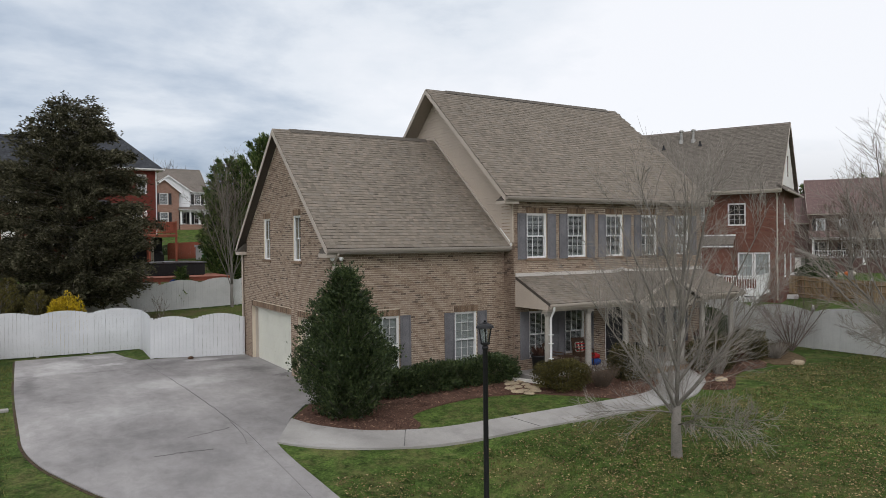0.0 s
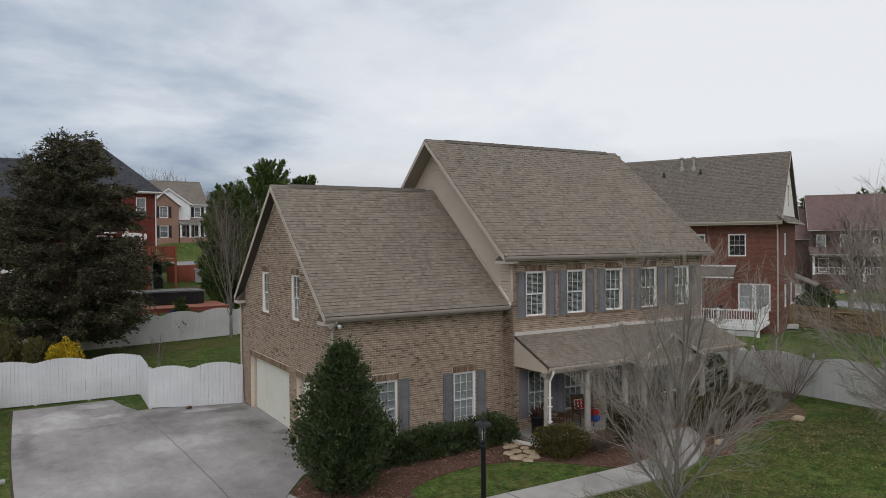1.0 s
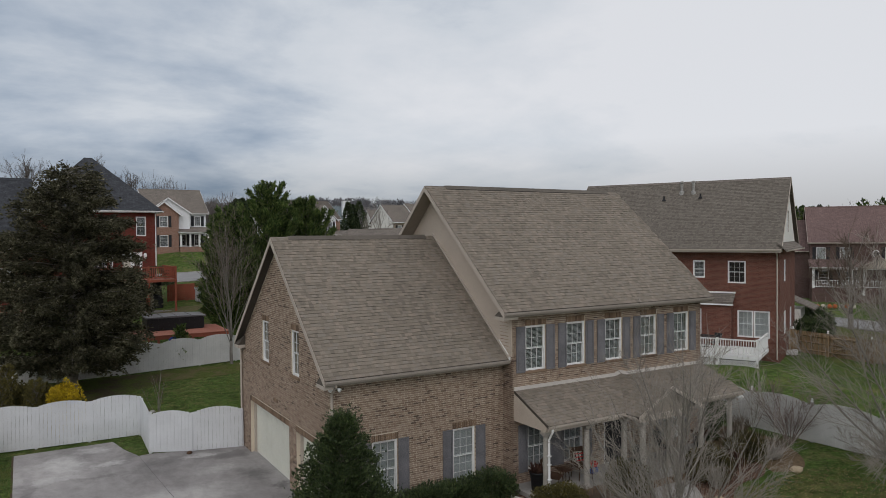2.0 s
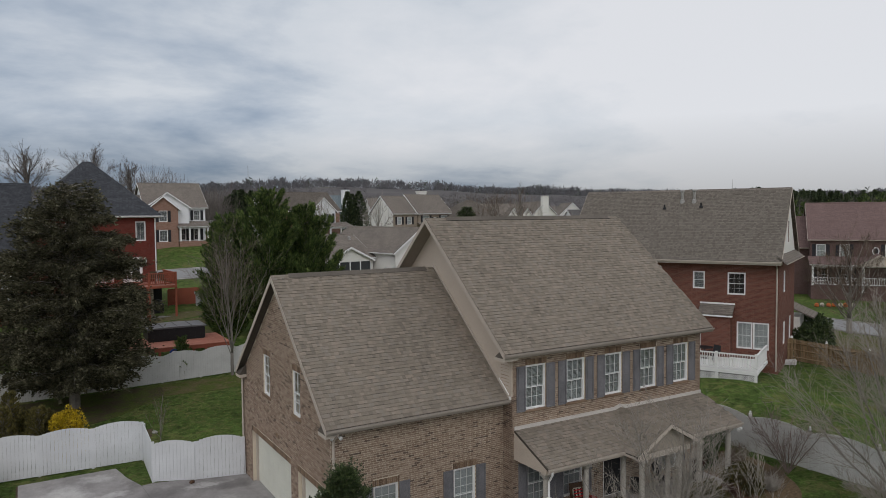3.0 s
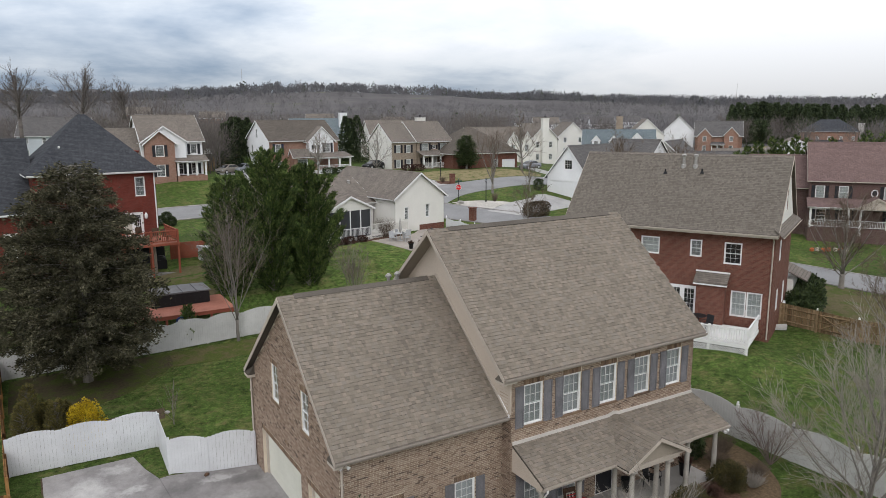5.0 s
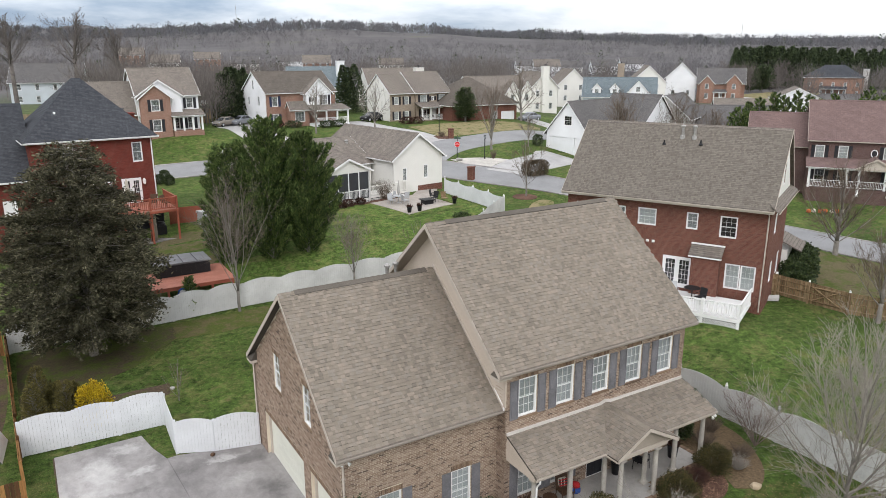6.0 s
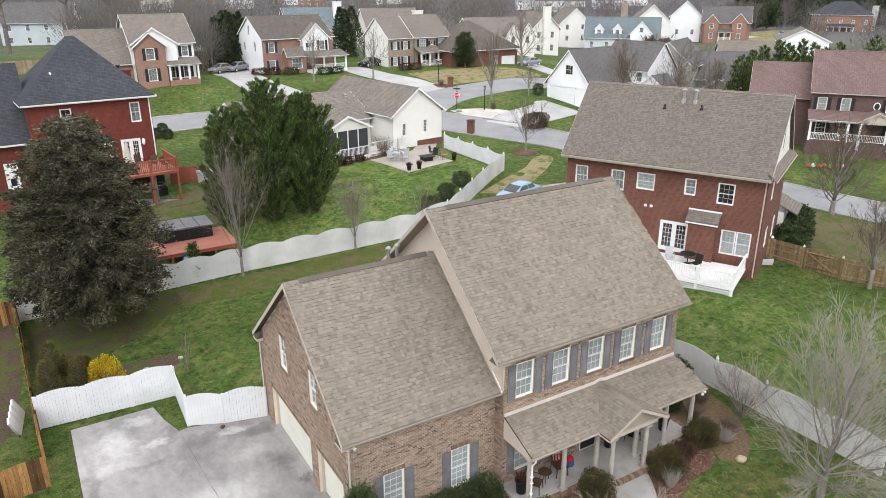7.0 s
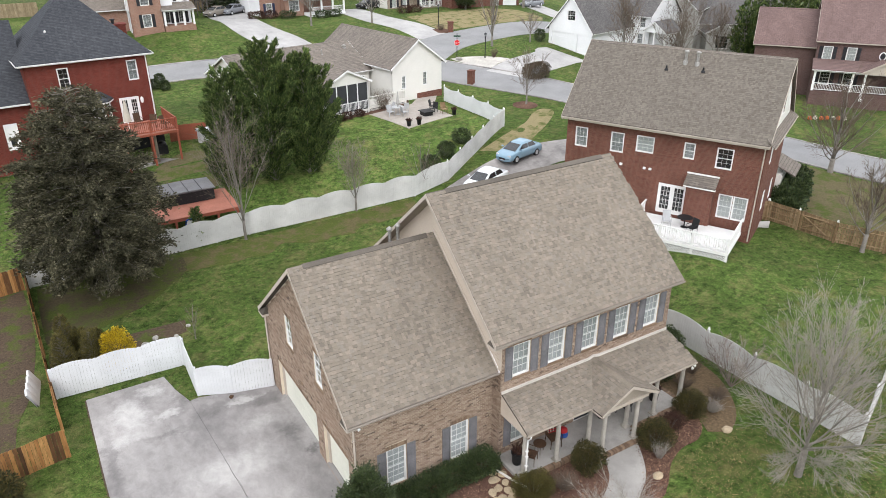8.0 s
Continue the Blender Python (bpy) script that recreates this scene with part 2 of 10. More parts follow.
GLASS = glass_mat()
GRASS = grass_mat()
LAWN_BRIGHT = grass_mat("bright_lawn", 1.32)
def driveway_mat():
    """Old concrete with bleached and tyre-darkened patches where they lie on the slab."""
    m = Mat("driveway_slab", 0.85, spec=0.3)
    fine = m.ramp(m.noise(70, 4, 0.7), (0.3, (0.88, 0.88, 0.88)), (0.7, (1.07, 1.07, 1.07)))
    col = m.ramp(m.noise(0.30, 8, 0.62, (1.0, 0.6, 1.0)), (0.30, (0.150, 0.142, 0.141)), (0.68, (0.345, 0.330, 0.322)))
    wob = m.n.new("ShaderNodeTexNoise")
    wob.inputs["Scale"].default_value, wob.inputs["Detail"].default_value, wob.inputs["Roughness"].default_value = 1.3, 9, 0.72
    m.l.new(m.coords(), wob.inputs["Vector"])
    shift = m.n.new("ShaderNodeVectorMath"); shift.operation = "MULTIPLY_ADD"
    shift.inputs[1].default_value, shift.inputs[2].default_value = (1.9, 1.9, 0), (-0.95, -0.95, 0)
    m.l.new(wob.outputs["Color"], shift.inputs[0])
    place = m.n.new("ShaderNodeVectorMath"); place.operation = "ADD"
    m.l.new(m.coords(), place.inputs[0]); m.l.new(shift.outputs[0], place.inputs[1])
    pale, dark = (0.44, 0.43, 0.42), (0.088, 0.082, 0.082)
    for x, y, rx, ry, tone, k in ((-6.5, 10.5, 0.9, 1.7, pale, 0.75), (-5.4, 12.0, 0.9, 0.5, pale, 0.5), (-6.8, 8.8, 0.9, 0.6, pale, 0.55), (-5.0, 9.7, 0.9, 0.35, pale, 0.6), (-1.7, 9.0, 1.1, 0.25, pale, 0.65), (-3.4, 4.6, 2.4, 1.3, pale, 0.55), (-1.6, 6.9, 1.1, 0.6, pale, 0.4), (-5.6, 1.5, 1.6, 1.2, pale, 0.4),
                                  (-0.6, 5.6, 0.6, 0.9, dark, 0.6), (-0.2, 4.1, 0.35, 0.5, dark, 0.65), (-0.8, 8.5, 1.3, 0.6, dark, 0.5), (-3.2, 8.9, 1.0, 0.8, dark, 0.45), (-4.2, 10.5, 0.5, 1.0, dark, 0.45), (-7.7, 7.5, 0.35, 2.6, dark, 0.4), (-5.3, 8.3, 1.2, 0.3, dark, 0.35), (-1.0, 1.0, 0.9, 1.6, dark, 0.3)):
        c = m.n.new("ShaderNodeVectorMath"); c.operation = "SUBTRACT"; c.inputs[1].default_value = (x, y, 0)
        m.l.new(place.outputs[0], c.inputs[0])
        f = m.n.new("ShaderNodeVectorMath"); f.operation = "MULTIPLY"; f.inputs[1].default_value = (1 / rx, 1 / ry, 0)
        m.l.new(c.outputs[0], f.inputs[0])
        d = m.n.new("ShaderNodeVectorMath"); d.operation = "LENGTH"
        m.l.new(f.outputs[0], d.inputs[0])
        col = m.mix(m.ramp(d.outputs["Value"], (0.35, k), (1.0, 0.0)), col, tone)
    drip = m.n.new("ShaderNodeVectorMath"); drip.operation = "DISTANCE"; drip.inputs[1].default_value = (-6.1, 9.75, -0.22)
    m.l.new(m.coords(), drip.inputs[0])
    col = m.mix(m.ramp(drip.outputs["Value"], (0.10, 0.75), (0.20, 0.0)), col, (0.14, 0.13, 0.13))
    scuff = m.ramp(m.noise(2.2, 9, 0.74, (1.0, 0.7, 1.0), 0.4), (0.36, (0.92, 0.915, 0.91)), (0.64, (1.20, 1.195, 1.19)))
    col = m.mix(1.0, col, scuff, "MULTIPLY")
    m.color(m.mix(1.0, col, fine, "MULTIPLY"))
    m.bump(m.noise(120, 3), 0.25, 0.003)
    return m.m


DRIVE = driveway_mat()
CONCRETE = concrete_mat("driveway_concrete", (0.160, 0.149, 0.145), (0.370, 0.350, 0.334), 0.48)
WALKCRETE = concrete_mat("walkway_concrete", (0.27, 0.256, 0.24), (0.41, 0.393, 0.37), 0.65)
PALECRETE = concrete_mat("pale_concrete", (0.31, 0.305, 0.30), (0.43, 0.42, 0.41), 0.8)
ASPHALT = speckled("asphalt", (0.21, 0.21, 0.215), (0.29, 0.29, 0.29), 12, 0.95, 0.3, 0.18)
MORTAR = speckled("mortar", (0.62, 0.54, 0.42), (0.76, 0.67, 0.54), 10, 0.95)
BRICK = brick_mat("tan_brick", ((0.0, (0.118, 0.090, 0.072)), (0.06, (0.172, 0.128, 0.101)), (0.16, (0.244, 0.181, 0.139)), (0.42, (0.286, 0.215, 0.165)), (0.70, (0.322, 0.248, 0.195)), (0.90, (0.366, 0.294, 0.234)), (1.0, (0.256, 0.178, 0.137))))
BRICK_DARK = brick_mat("soldier_brick", ((0.0, (0.12, 0.085, 0.062)), (0.5, (0.21, 0.145, 0.10)), (1.0, (0.29, 0.21, 0.15))))
SHINGLE = shingle_mat("weathered_shingle", ((0.0, (0.160, 0.140, 0.115)), (0.20, (0.190, 0.165, 0.135)), (0.45, (0.209, 0.181, 0.148)), (0.64, (0.205, 0.183, 0.157)), (0.86, (0.246, 0.208, 0.170)), (1.0, (0.176, 0.153, 0.128))), 0.08)
RIDGE_CAP = speckled("ridge_cap_shingle", (0.092, 0.081, 0.069), (0.175, 0.152, 0.128), 10, 0.95)
SHINGLE_BED = speckled("shingle_bed", (0.078, 0.067, 0.055), (0.122, 0.106, 0.088), 10, 0.95)
SHINGLE_N = shingle_mat("neighbor_shingle", ((0.0, (0.124, 0.110, 0.093)), (0.4, (0.152, 0.136, 0.117)), (0.8, (0.178, 0.159, 0.138)), (1.0, (0.138, 0.122, 0.104))), 0.06)
SLATE_ROOF = far_shingle("charcoal_shingle", (0.046, 0.050, 0.057), (0.068, 0.072, 0.081))
BROWN_ROOF = far_shingle("brown_grey_shingle", (0.155, 0.135, 0.118), (0.205, 0.183, 0.160))
GREY_ROOF = far_shingle("grey_shingle", (0.100, 0.096, 0.096), (0.145, 0.140, 0.137))
DARK_BROWN_ROOF = far_shingle("dark_brown_shingle", (0.098, 0.086, 0.074), (0.140, 0.122, 0.104))
TEAL_ROOF = far_shingle("blue_grey_shingle", (0.12, 0.15, 0.165), (0.18, 0.215, 0.23))
MAROON_ROOF = far_shingle("maroon_shingle", (0.150, 0.102, 0.095), (0.182, 0.128, 0.120))
SIDING = speckled("beige_siding", (0.47, 0.40, 0.33), (0.55, 0.47, 0.39), 4, 0.6, 0.5, 0.1, 0.1)
TAN_TRIM = speckled("tan_trim", (0.44, 0.385, 0.33), (0.53, 0.465, 0.40), 6, 0.55, 0.7, 0.12, 0.1)
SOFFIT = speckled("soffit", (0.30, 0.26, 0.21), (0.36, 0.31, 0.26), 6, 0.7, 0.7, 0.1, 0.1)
WHITE = speckled("white_paint", (0.74, 0.74, 0.73), (0.82, 0.82, 0.81), 6, 0.5, 0.8, 0.08, 0.08, 0.4)
FENCE_WHITE = speckled("white_fence_paint", (0.60, 0.615, 0.63), (0.71, 0.725, 0.74), 5, 0.55, 0.7, 0.14, 0.1)
FENCE_AGED = speckled("weathered_white_fence", (0.54, 0.54, 0.525), (0.68, 0.68, 0.66), 5, 0.7, 0.5, 0.25, 0.1)
SHUTTER = speckled("weathered_slate_shutter", (0.150, 0.148, 0.162), (0.235, 0.230, 0.240), 5, 0.7, 1.3, 0.35, 0.1)
BLACK_SHUTTER = speckled("black_shutter", (0.015, 0.016, 0.02), (0.03, 0.03, 0.035), 6, 0.5)
BLUE_SHUTTER = speckled("navy_shutter", (0.02, 0.03, 0.07), (0.03, 0.045, 0.10), 6, 0.5)
ALMOND = speckled("almond_garage_door", (0.60, 0.60, 0.52), (0.68, 0.68, 0.60), 5, 0.5, 0.6, 0.08, 0.05)
BLIND = speckled("window_blind", (0.46, 0.47, 0.47), (0.56, 0.57, 0.57), 4, 0.6, 1.0, 0.2, 0)
# near-black colour that paints shade in unlit rooms and under decks
PAINTED_SHADE = speckled("dark_room", (0.012, 0.013, 0.015), (0.03, 0.03, 0.033), 3, 0.9, 1.0, 0.3, 0)
CURTAIN = speckled("pale_curtain", (0.46, 0.47, 0.46), (0.58, 0.59, 0.58), 4, 0.8, 1.2, 0.15, 0)
RED_BRICK = far_brick("red_brick", (0.112, 0.043, 0.030), (0.166, 0.068, 0.048), (0.200, 0.130, 0.104))
CRIMSON_BRICK = far_brick("crimson_brick", (0.118, 0.025, 0.018), (0.155, 0.037, 0.026), (0.145, 0.065, 0.050))
ORANGE_BRICK = far_brick("orange_brick", (0.23, 0.125, 0.092), (0.30, 0.170, 0.128), (0.32, 0.25, 0.2))
TAN_BRICK_FAR = far_brick("far_tan_brick", (0.24, 0.19, 0.145), (0.32, 0.26, 0.20), (0.34, 0.30, 0.25))
MAROON_BRICK = far_brick("maroon_brick", (0.090, 0.054, 0.049), (0.125, 0.074, 0.066), (0.17, 0.13, 0.118))
CREAM = speckled("cream_siding", (0.68, 0.665, 0.62), (0.76, 0.745, 0.70), 4, 0.6, 0.4, 0.08, 0.1)
WHITE_SIDING = speckled("white_siding", (0.74, 0.75, 0.76), (0.82, 0.83, 0.84), 4, 0.55, 0.4, 0.08, 0.1)
GREY_SIDING = speckled("grey_siding", (0.38, 0.37, 0.35), (0.46, 0.45, 0.42), 4, 0.6, 0.4, 0.1, 0.1)
BLUE_SIDING = speckled("pale_blue_siding", (0.48, 0.53, 0.56), (0.56, 0.61, 0.64), 4, 0.6, 0.4, 0.1, 0.1)
BLACK_METAL = speckled("black_metal", (0.010, 0.010, 0.011), (0.020, 0.020, 0.022), 8, 0.55, 1, 0.2, 0.05, 0.3)
GALV = Mat("galvanised_metal", 0.55, 0.6); GALV.color(GALV.ramp(GALV.noise(12), (0.3, (0.28, 0.27, 0.25)), (0.7, (0.42, 0.41, 0.39)))); GALV = GALV.m
MULCH = speckled("red_brown_mulch", (0.060, 0.034, 0.025), (0.205, 0.118, 0.088), 5, 1.0, 0.9, 0.35, 0.9, 0.1)
def litter_mat(name, dark, light, green):
    """Bare ground under leaf litter, with grass coming through in places."""
    m = Mat(name, 1.0, spec=0.1)
    soil = m.ramp(m.noise(9, 6, 0.75), (0.3, dark), (0.7, light))
    grass = m.ramp(m.noise(14, 6, 0.75), (0.3, (0.030, 0.044, 0.010)), (0.7, (0.105, 0.135, 0.030)))
    m.color(m.mix(m.ramp(m.noise(0.8, 7, 0.7), (0.62 - green, 0.0), (0.74 - green, 0.9)), soil, grass))
    m.bump(m.noise(30, 4, 0.7), 0.8, 0.03)
    return m.m


DORMANT = litter_mat("dormant_lawn", (0.150, 0.128, 0.066), (0.300, 0.250, 0.140), 0.12)
DULL = litter_mat("dull_winter_lawn", (0.064, 0.056, 0.030), (0.160, 0.136, 0.076), 0.16)
GRAVEL = speckled("pale_gravel", (0.40, 0.375, 0.335), (0.66, 0.63, 0.58), 14, 0.95, 0.6, 0.3, 0.8)
SIGN_GREEN = speckled("green_sign_enamel", (0.020, 0.060, 0.040), (0.030, 0.085, 0.055), 8, 0.5)
HEDGE = leaf_mat("brown_tinged_hedge", (0.030, 0.022, 0.014), (0.074, 0.055, 0.034), (0.135, 0.104, 0.062), 0.7)
SOIL = litter_mat("bare_soil", (0.042, 0.031, 0.023), (0.118, 0.086, 0.060), 0.12)
NEEDLES = litter_mat("needle_litter", (0.040, 0.033, 0.021), (0.098, 0.080, 0.046), 0.17)
LEAFBED = litter_mat("leaf_strewn_bed", (0.062, 0.044, 0.028), (0.200, 0.142, 0.085), 0.07)
BARK = speckled("grey_bark", (0.150, 0.136, 0.120), (0.310, 0.285, 0.252), 10, 0.95, 2.0, 0.3, 0.6)
TWIG = speckled("pale_twig", (0.225, 0.200, 0.172), (0.385, 0.350, 0.310), 6, 0.95, 1.0, 0.3, 0)
TWIG_BROWN = speckled("brown_twig", (0.10, 0.075, 0.055), (0.19, 0.145, 0.11), 6, 0.95, 1.0, 0.3, 0)
TWIG_PINK = speckled("pinkish_twig", (0.150, 0.112, 0.098), (0.270, 0.210, 0.188), 6, 0.95, 1.0, 0.3, 0)
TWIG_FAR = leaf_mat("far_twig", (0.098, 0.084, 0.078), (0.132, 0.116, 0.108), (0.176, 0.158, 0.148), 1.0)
# ridge and hill twigs: distance haze is put into their bluish-grey colour
TWIG_RIDGE_HAZED = leaf_mat("ridge_twig", (0.104, 0.106, 0.118), (0.128, 0.130, 0.142), (0.152, 0.153, 0.164), 1.0, 0.10)
TWIG_HILL_HAZED = leaf_mat("hill_twig", (0.110, 0.105, 0.112), (0.140, 0.134, 0.142), (0.178, 0.171, 0.178), 1.0, 0.12)
# cedar and leyland: strong uneven puts the shade between clumps into the colour
CEDAR = leaf_mat("cedar_spray", (0.032, 0.033, 0.018), (0.072, 0.069, 0.039), (0.166, 0.152, 0.101), 0.95, 0.55)
LEYLAND = leaf_mat("leyland_spray", (0.020, 0.040, 0.010), (0.062, 0.104, 0.027), (0.172, 0.212, 0.062), 0.9, 0.42)
HOLLY = leaf_mat("holly_leaf", (0.016, 0.028, 0.011), (0.042, 0.066, 0.024), (0.105, 0.135, 0.052), 0.5)
BOXWOOD = leaf_mat("boxwood_leaf", (0.020, 0.022, 0.008), (0.056, 0.054, 0.018), (0.150, 0.112, 0.036), 0.7)
OLIVE = leaf_mat("olive_shrub_leaf", (0.032, 0.030, 0.010), (0.080, 0.072, 0.020), (0.16, 0.13, 0.034), 0.65)
GOLD_LEAF = leaf_mat("golden_leaf", (0.20, 0.13, 0.008), (0.48, 0.34, 0.012), (0.68, 0.52, 0.03), 0.6)
REDLEAF = leaf_mat("dark_red_shrub", (0.030, 0.012, 0.010), (0.065, 0.030, 0.022), (0.11, 0.06, 0.04), 0.7)
def board_mat(name, *stops):
    """Weathered boards that differ one from the next, with grain along them."""
    m = Mat(name, 0.75, spec=0.25)
    base = m.ramp(m.each(), *stops)
    grain = m.ramp(m.noise(18, 5, 0.6, (1.0, 1.0, 0.12)), (0.3, (0.65, 0.63, 0.60)), (0.7, (1.2, 1.18, 1.15)))
    wear = m.ramp(m.noise(1.6, 5, 0.6), (0.3, (0.75, 0.74, 0.73)), (0.7, (1.1, 1.1, 1.1)))
    m.color(m.mix(1.0, m.mix(1.0, base, grain, "MULTIPLY"), wear, "MULTIPLY"))
    m.bump(m.noise(30, 4, 0.6, (1, 1, 0.1)), 0.4, 0.006)
    return m.m


WOOD = board_mat("cedar_board", (0.0, (0.075, 0.040, 0.020)), (0.25, (0.16, 0.080, 0.034)), (0.5, (0.33, 0.165, 0.060)), (0.8, (0.42, 0.235, 0.090)), (1.0, (0.24, 0.125, 0.052)))
WOOD_DARK = speckled("dark_stained_board", (0.05, 0.028, 0.018), (0.12, 0.065, 0.035), 5, 0.75, 1.4, 0.35, 0.3)
WOOD_GREY = board_mat("weathered_board", (0.0, (0.17, 0.115, 0.065)), (0.5, (0.25, 0.175, 0.10)), (1.0, (0.32, 0.235, 0.145)))
REDWOOD = speckled("redwood_stain", (0.24, 0.062, 0.036), (0.36, 0.11, 0.065), 5, 0.7, 1.0, 0.2, 0.3)
DECK_RED = speckled("red_deck_board", (0.34, 0.13, 0.09), (0.45, 0.19, 0.135), 5, 0.7, 1.0, 0.2, 0.3)
TUBCOVER = speckled("hot_tub_cover", (0.12, 0.12, 0.125), (0.20, 0.20, 0.21), 4, 0.5, 1.0, 0.3, 0.1)
STONE = speckled("flagstone", (0.36, 0.28, 0.18), (0.56, 0.46, 0.32), 5, 0.9, 2.0, 0.3, 0.5)
ROCK = speckled("grey_rock", (0.28, 0.27, 0.25), (0.45, 0.43, 0.40), 5, 0.9, 2.0, 0.3, 0.6)
CLOTH_RED = speckled("red_cloth", (0.42, 0.02, 0.025), (0.55, 0.04, 0.04), 8, 0.9)
CLOTH_BLUE = speckled("blue_cloth", (0.03, 0.08, 0.30), (0.05, 0.12, 0.40), 8, 0.9)
CLOTH_CREAM = speckled("cream_cloth", (0.50, 0.46, 0.38), (0.62, 0.58, 0.49), 8, 0.9)
SCREEN = speckled("porch_screen", (0.03, 0.032, 0.036), (0.055, 0.058, 0.062), 8, 0.6)
PLASTIC_GREY = speckled("grey_plastic", (0.42, 0.43, 0.44), (0.54, 0.55, 0.56), 6, 0.5)
CAR_BLUE = speckled("pale_blue_car_paint", (0.19, 0.31, 0.40), (0.22, 0.34, 0.43), 3, 0.22, 0.5, 0.05, 0, 0.7)
CAR_WHITE = speckled("white_car_paint", (0.58, 0.59, 0.60), (0.64, 0.65, 0.66), 3, 0.22, 0.5, 0.05, 0, 0.7)
CAR_SILVER = speckled("silver_car_paint", (0.17, 0.18, 0.20), (0.21, 0.22, 0.24), 3, 0.25, 0.5, 0.05, 0, 0.7)
CAR_TAN = speckled("tan_car_paint", (0.17, 0.15, 0.125), (0.21, 0.185, 0.155), 3, 0.25, 0.5, 0.05, 0, 0.7)
CAR_GLASS = speckled("car_glass", (0.015, 0.018, 0.02), (0.03, 0.033, 0.036), 3, 0.08, 0.5, 0.1, 0, 0.6)
RUBBER = speckled("tyre_rubber", (0.012, 0.012, 0.012), (0.025, 0.025, 0.025), 8, 0.9)
SIGN_RED = speckled("sign_red", (0.50, 0.015, 0.02), (0.58, 0.025, 0.03), 3, 0.4, 1, 0.05, 0)
GREEN_METAL = speckled("green_plant", (0.02, 0.13, 0.03), (0.05, 0.24, 0.06), 6, 0.6)

GUTTER = speckled("tan_gutter", (0.30, 0.262, 0.228), (0.38, 0.335, 0.292), 6, 0.5, 0.7, 0.15, 0.1)
FLASHING = speckled("aged_white_flashing", (0.54, 0.50, 0.46), (0.64, 0.60, 0.56), 6, 0.6, 0.7, 0.15, 0.1)

PATIO = speckled("patio_paving", (0.33, 0.295, 0.26), (0.44, 0.40, 0.36), 5, 0.9, 1.0, 0.2, 0.3)
TAN_FENCE = board_mat("faded_board", (0.0, (0.24, 0.19, 0.12)), (1.0, (0.33, 0.27, 0.18)))
CLOTH_ORANGE = speckled("orange_cloth", (0.42, 0.10, 0.03), (0.52, 0.15, 0.05), 8, 0.9)
PINE = leaf_mat("dark_pine_needle", (0.018, 0.029, 0.014), (0.044, 0.064, 0.029), (0.090, 0.116, 0.050), 0.9)
TWIG_TAN = speckled("tan_twig", (0.150, 0.122, 0.096), (0.265, 0.226, 0.186), 6, 0.95, 1.0, 0.3, 0)
ARBOR = leaf_mat("olive_arborvitae", (0.046, 0.042, 0.014), (0.110, 0.097, 0.030), (0.205, 0.170, 0.050), 0.8)
COLUMN = speckled("aged_column_paint", (0.37, 0.345, 0.305), (0.46, 0.43, 0.385), 6, 0.6, 1.5, 0.25, 0.1)

# ---- geometry helpers ----
from mathutils.geometry import tessellate_polygon


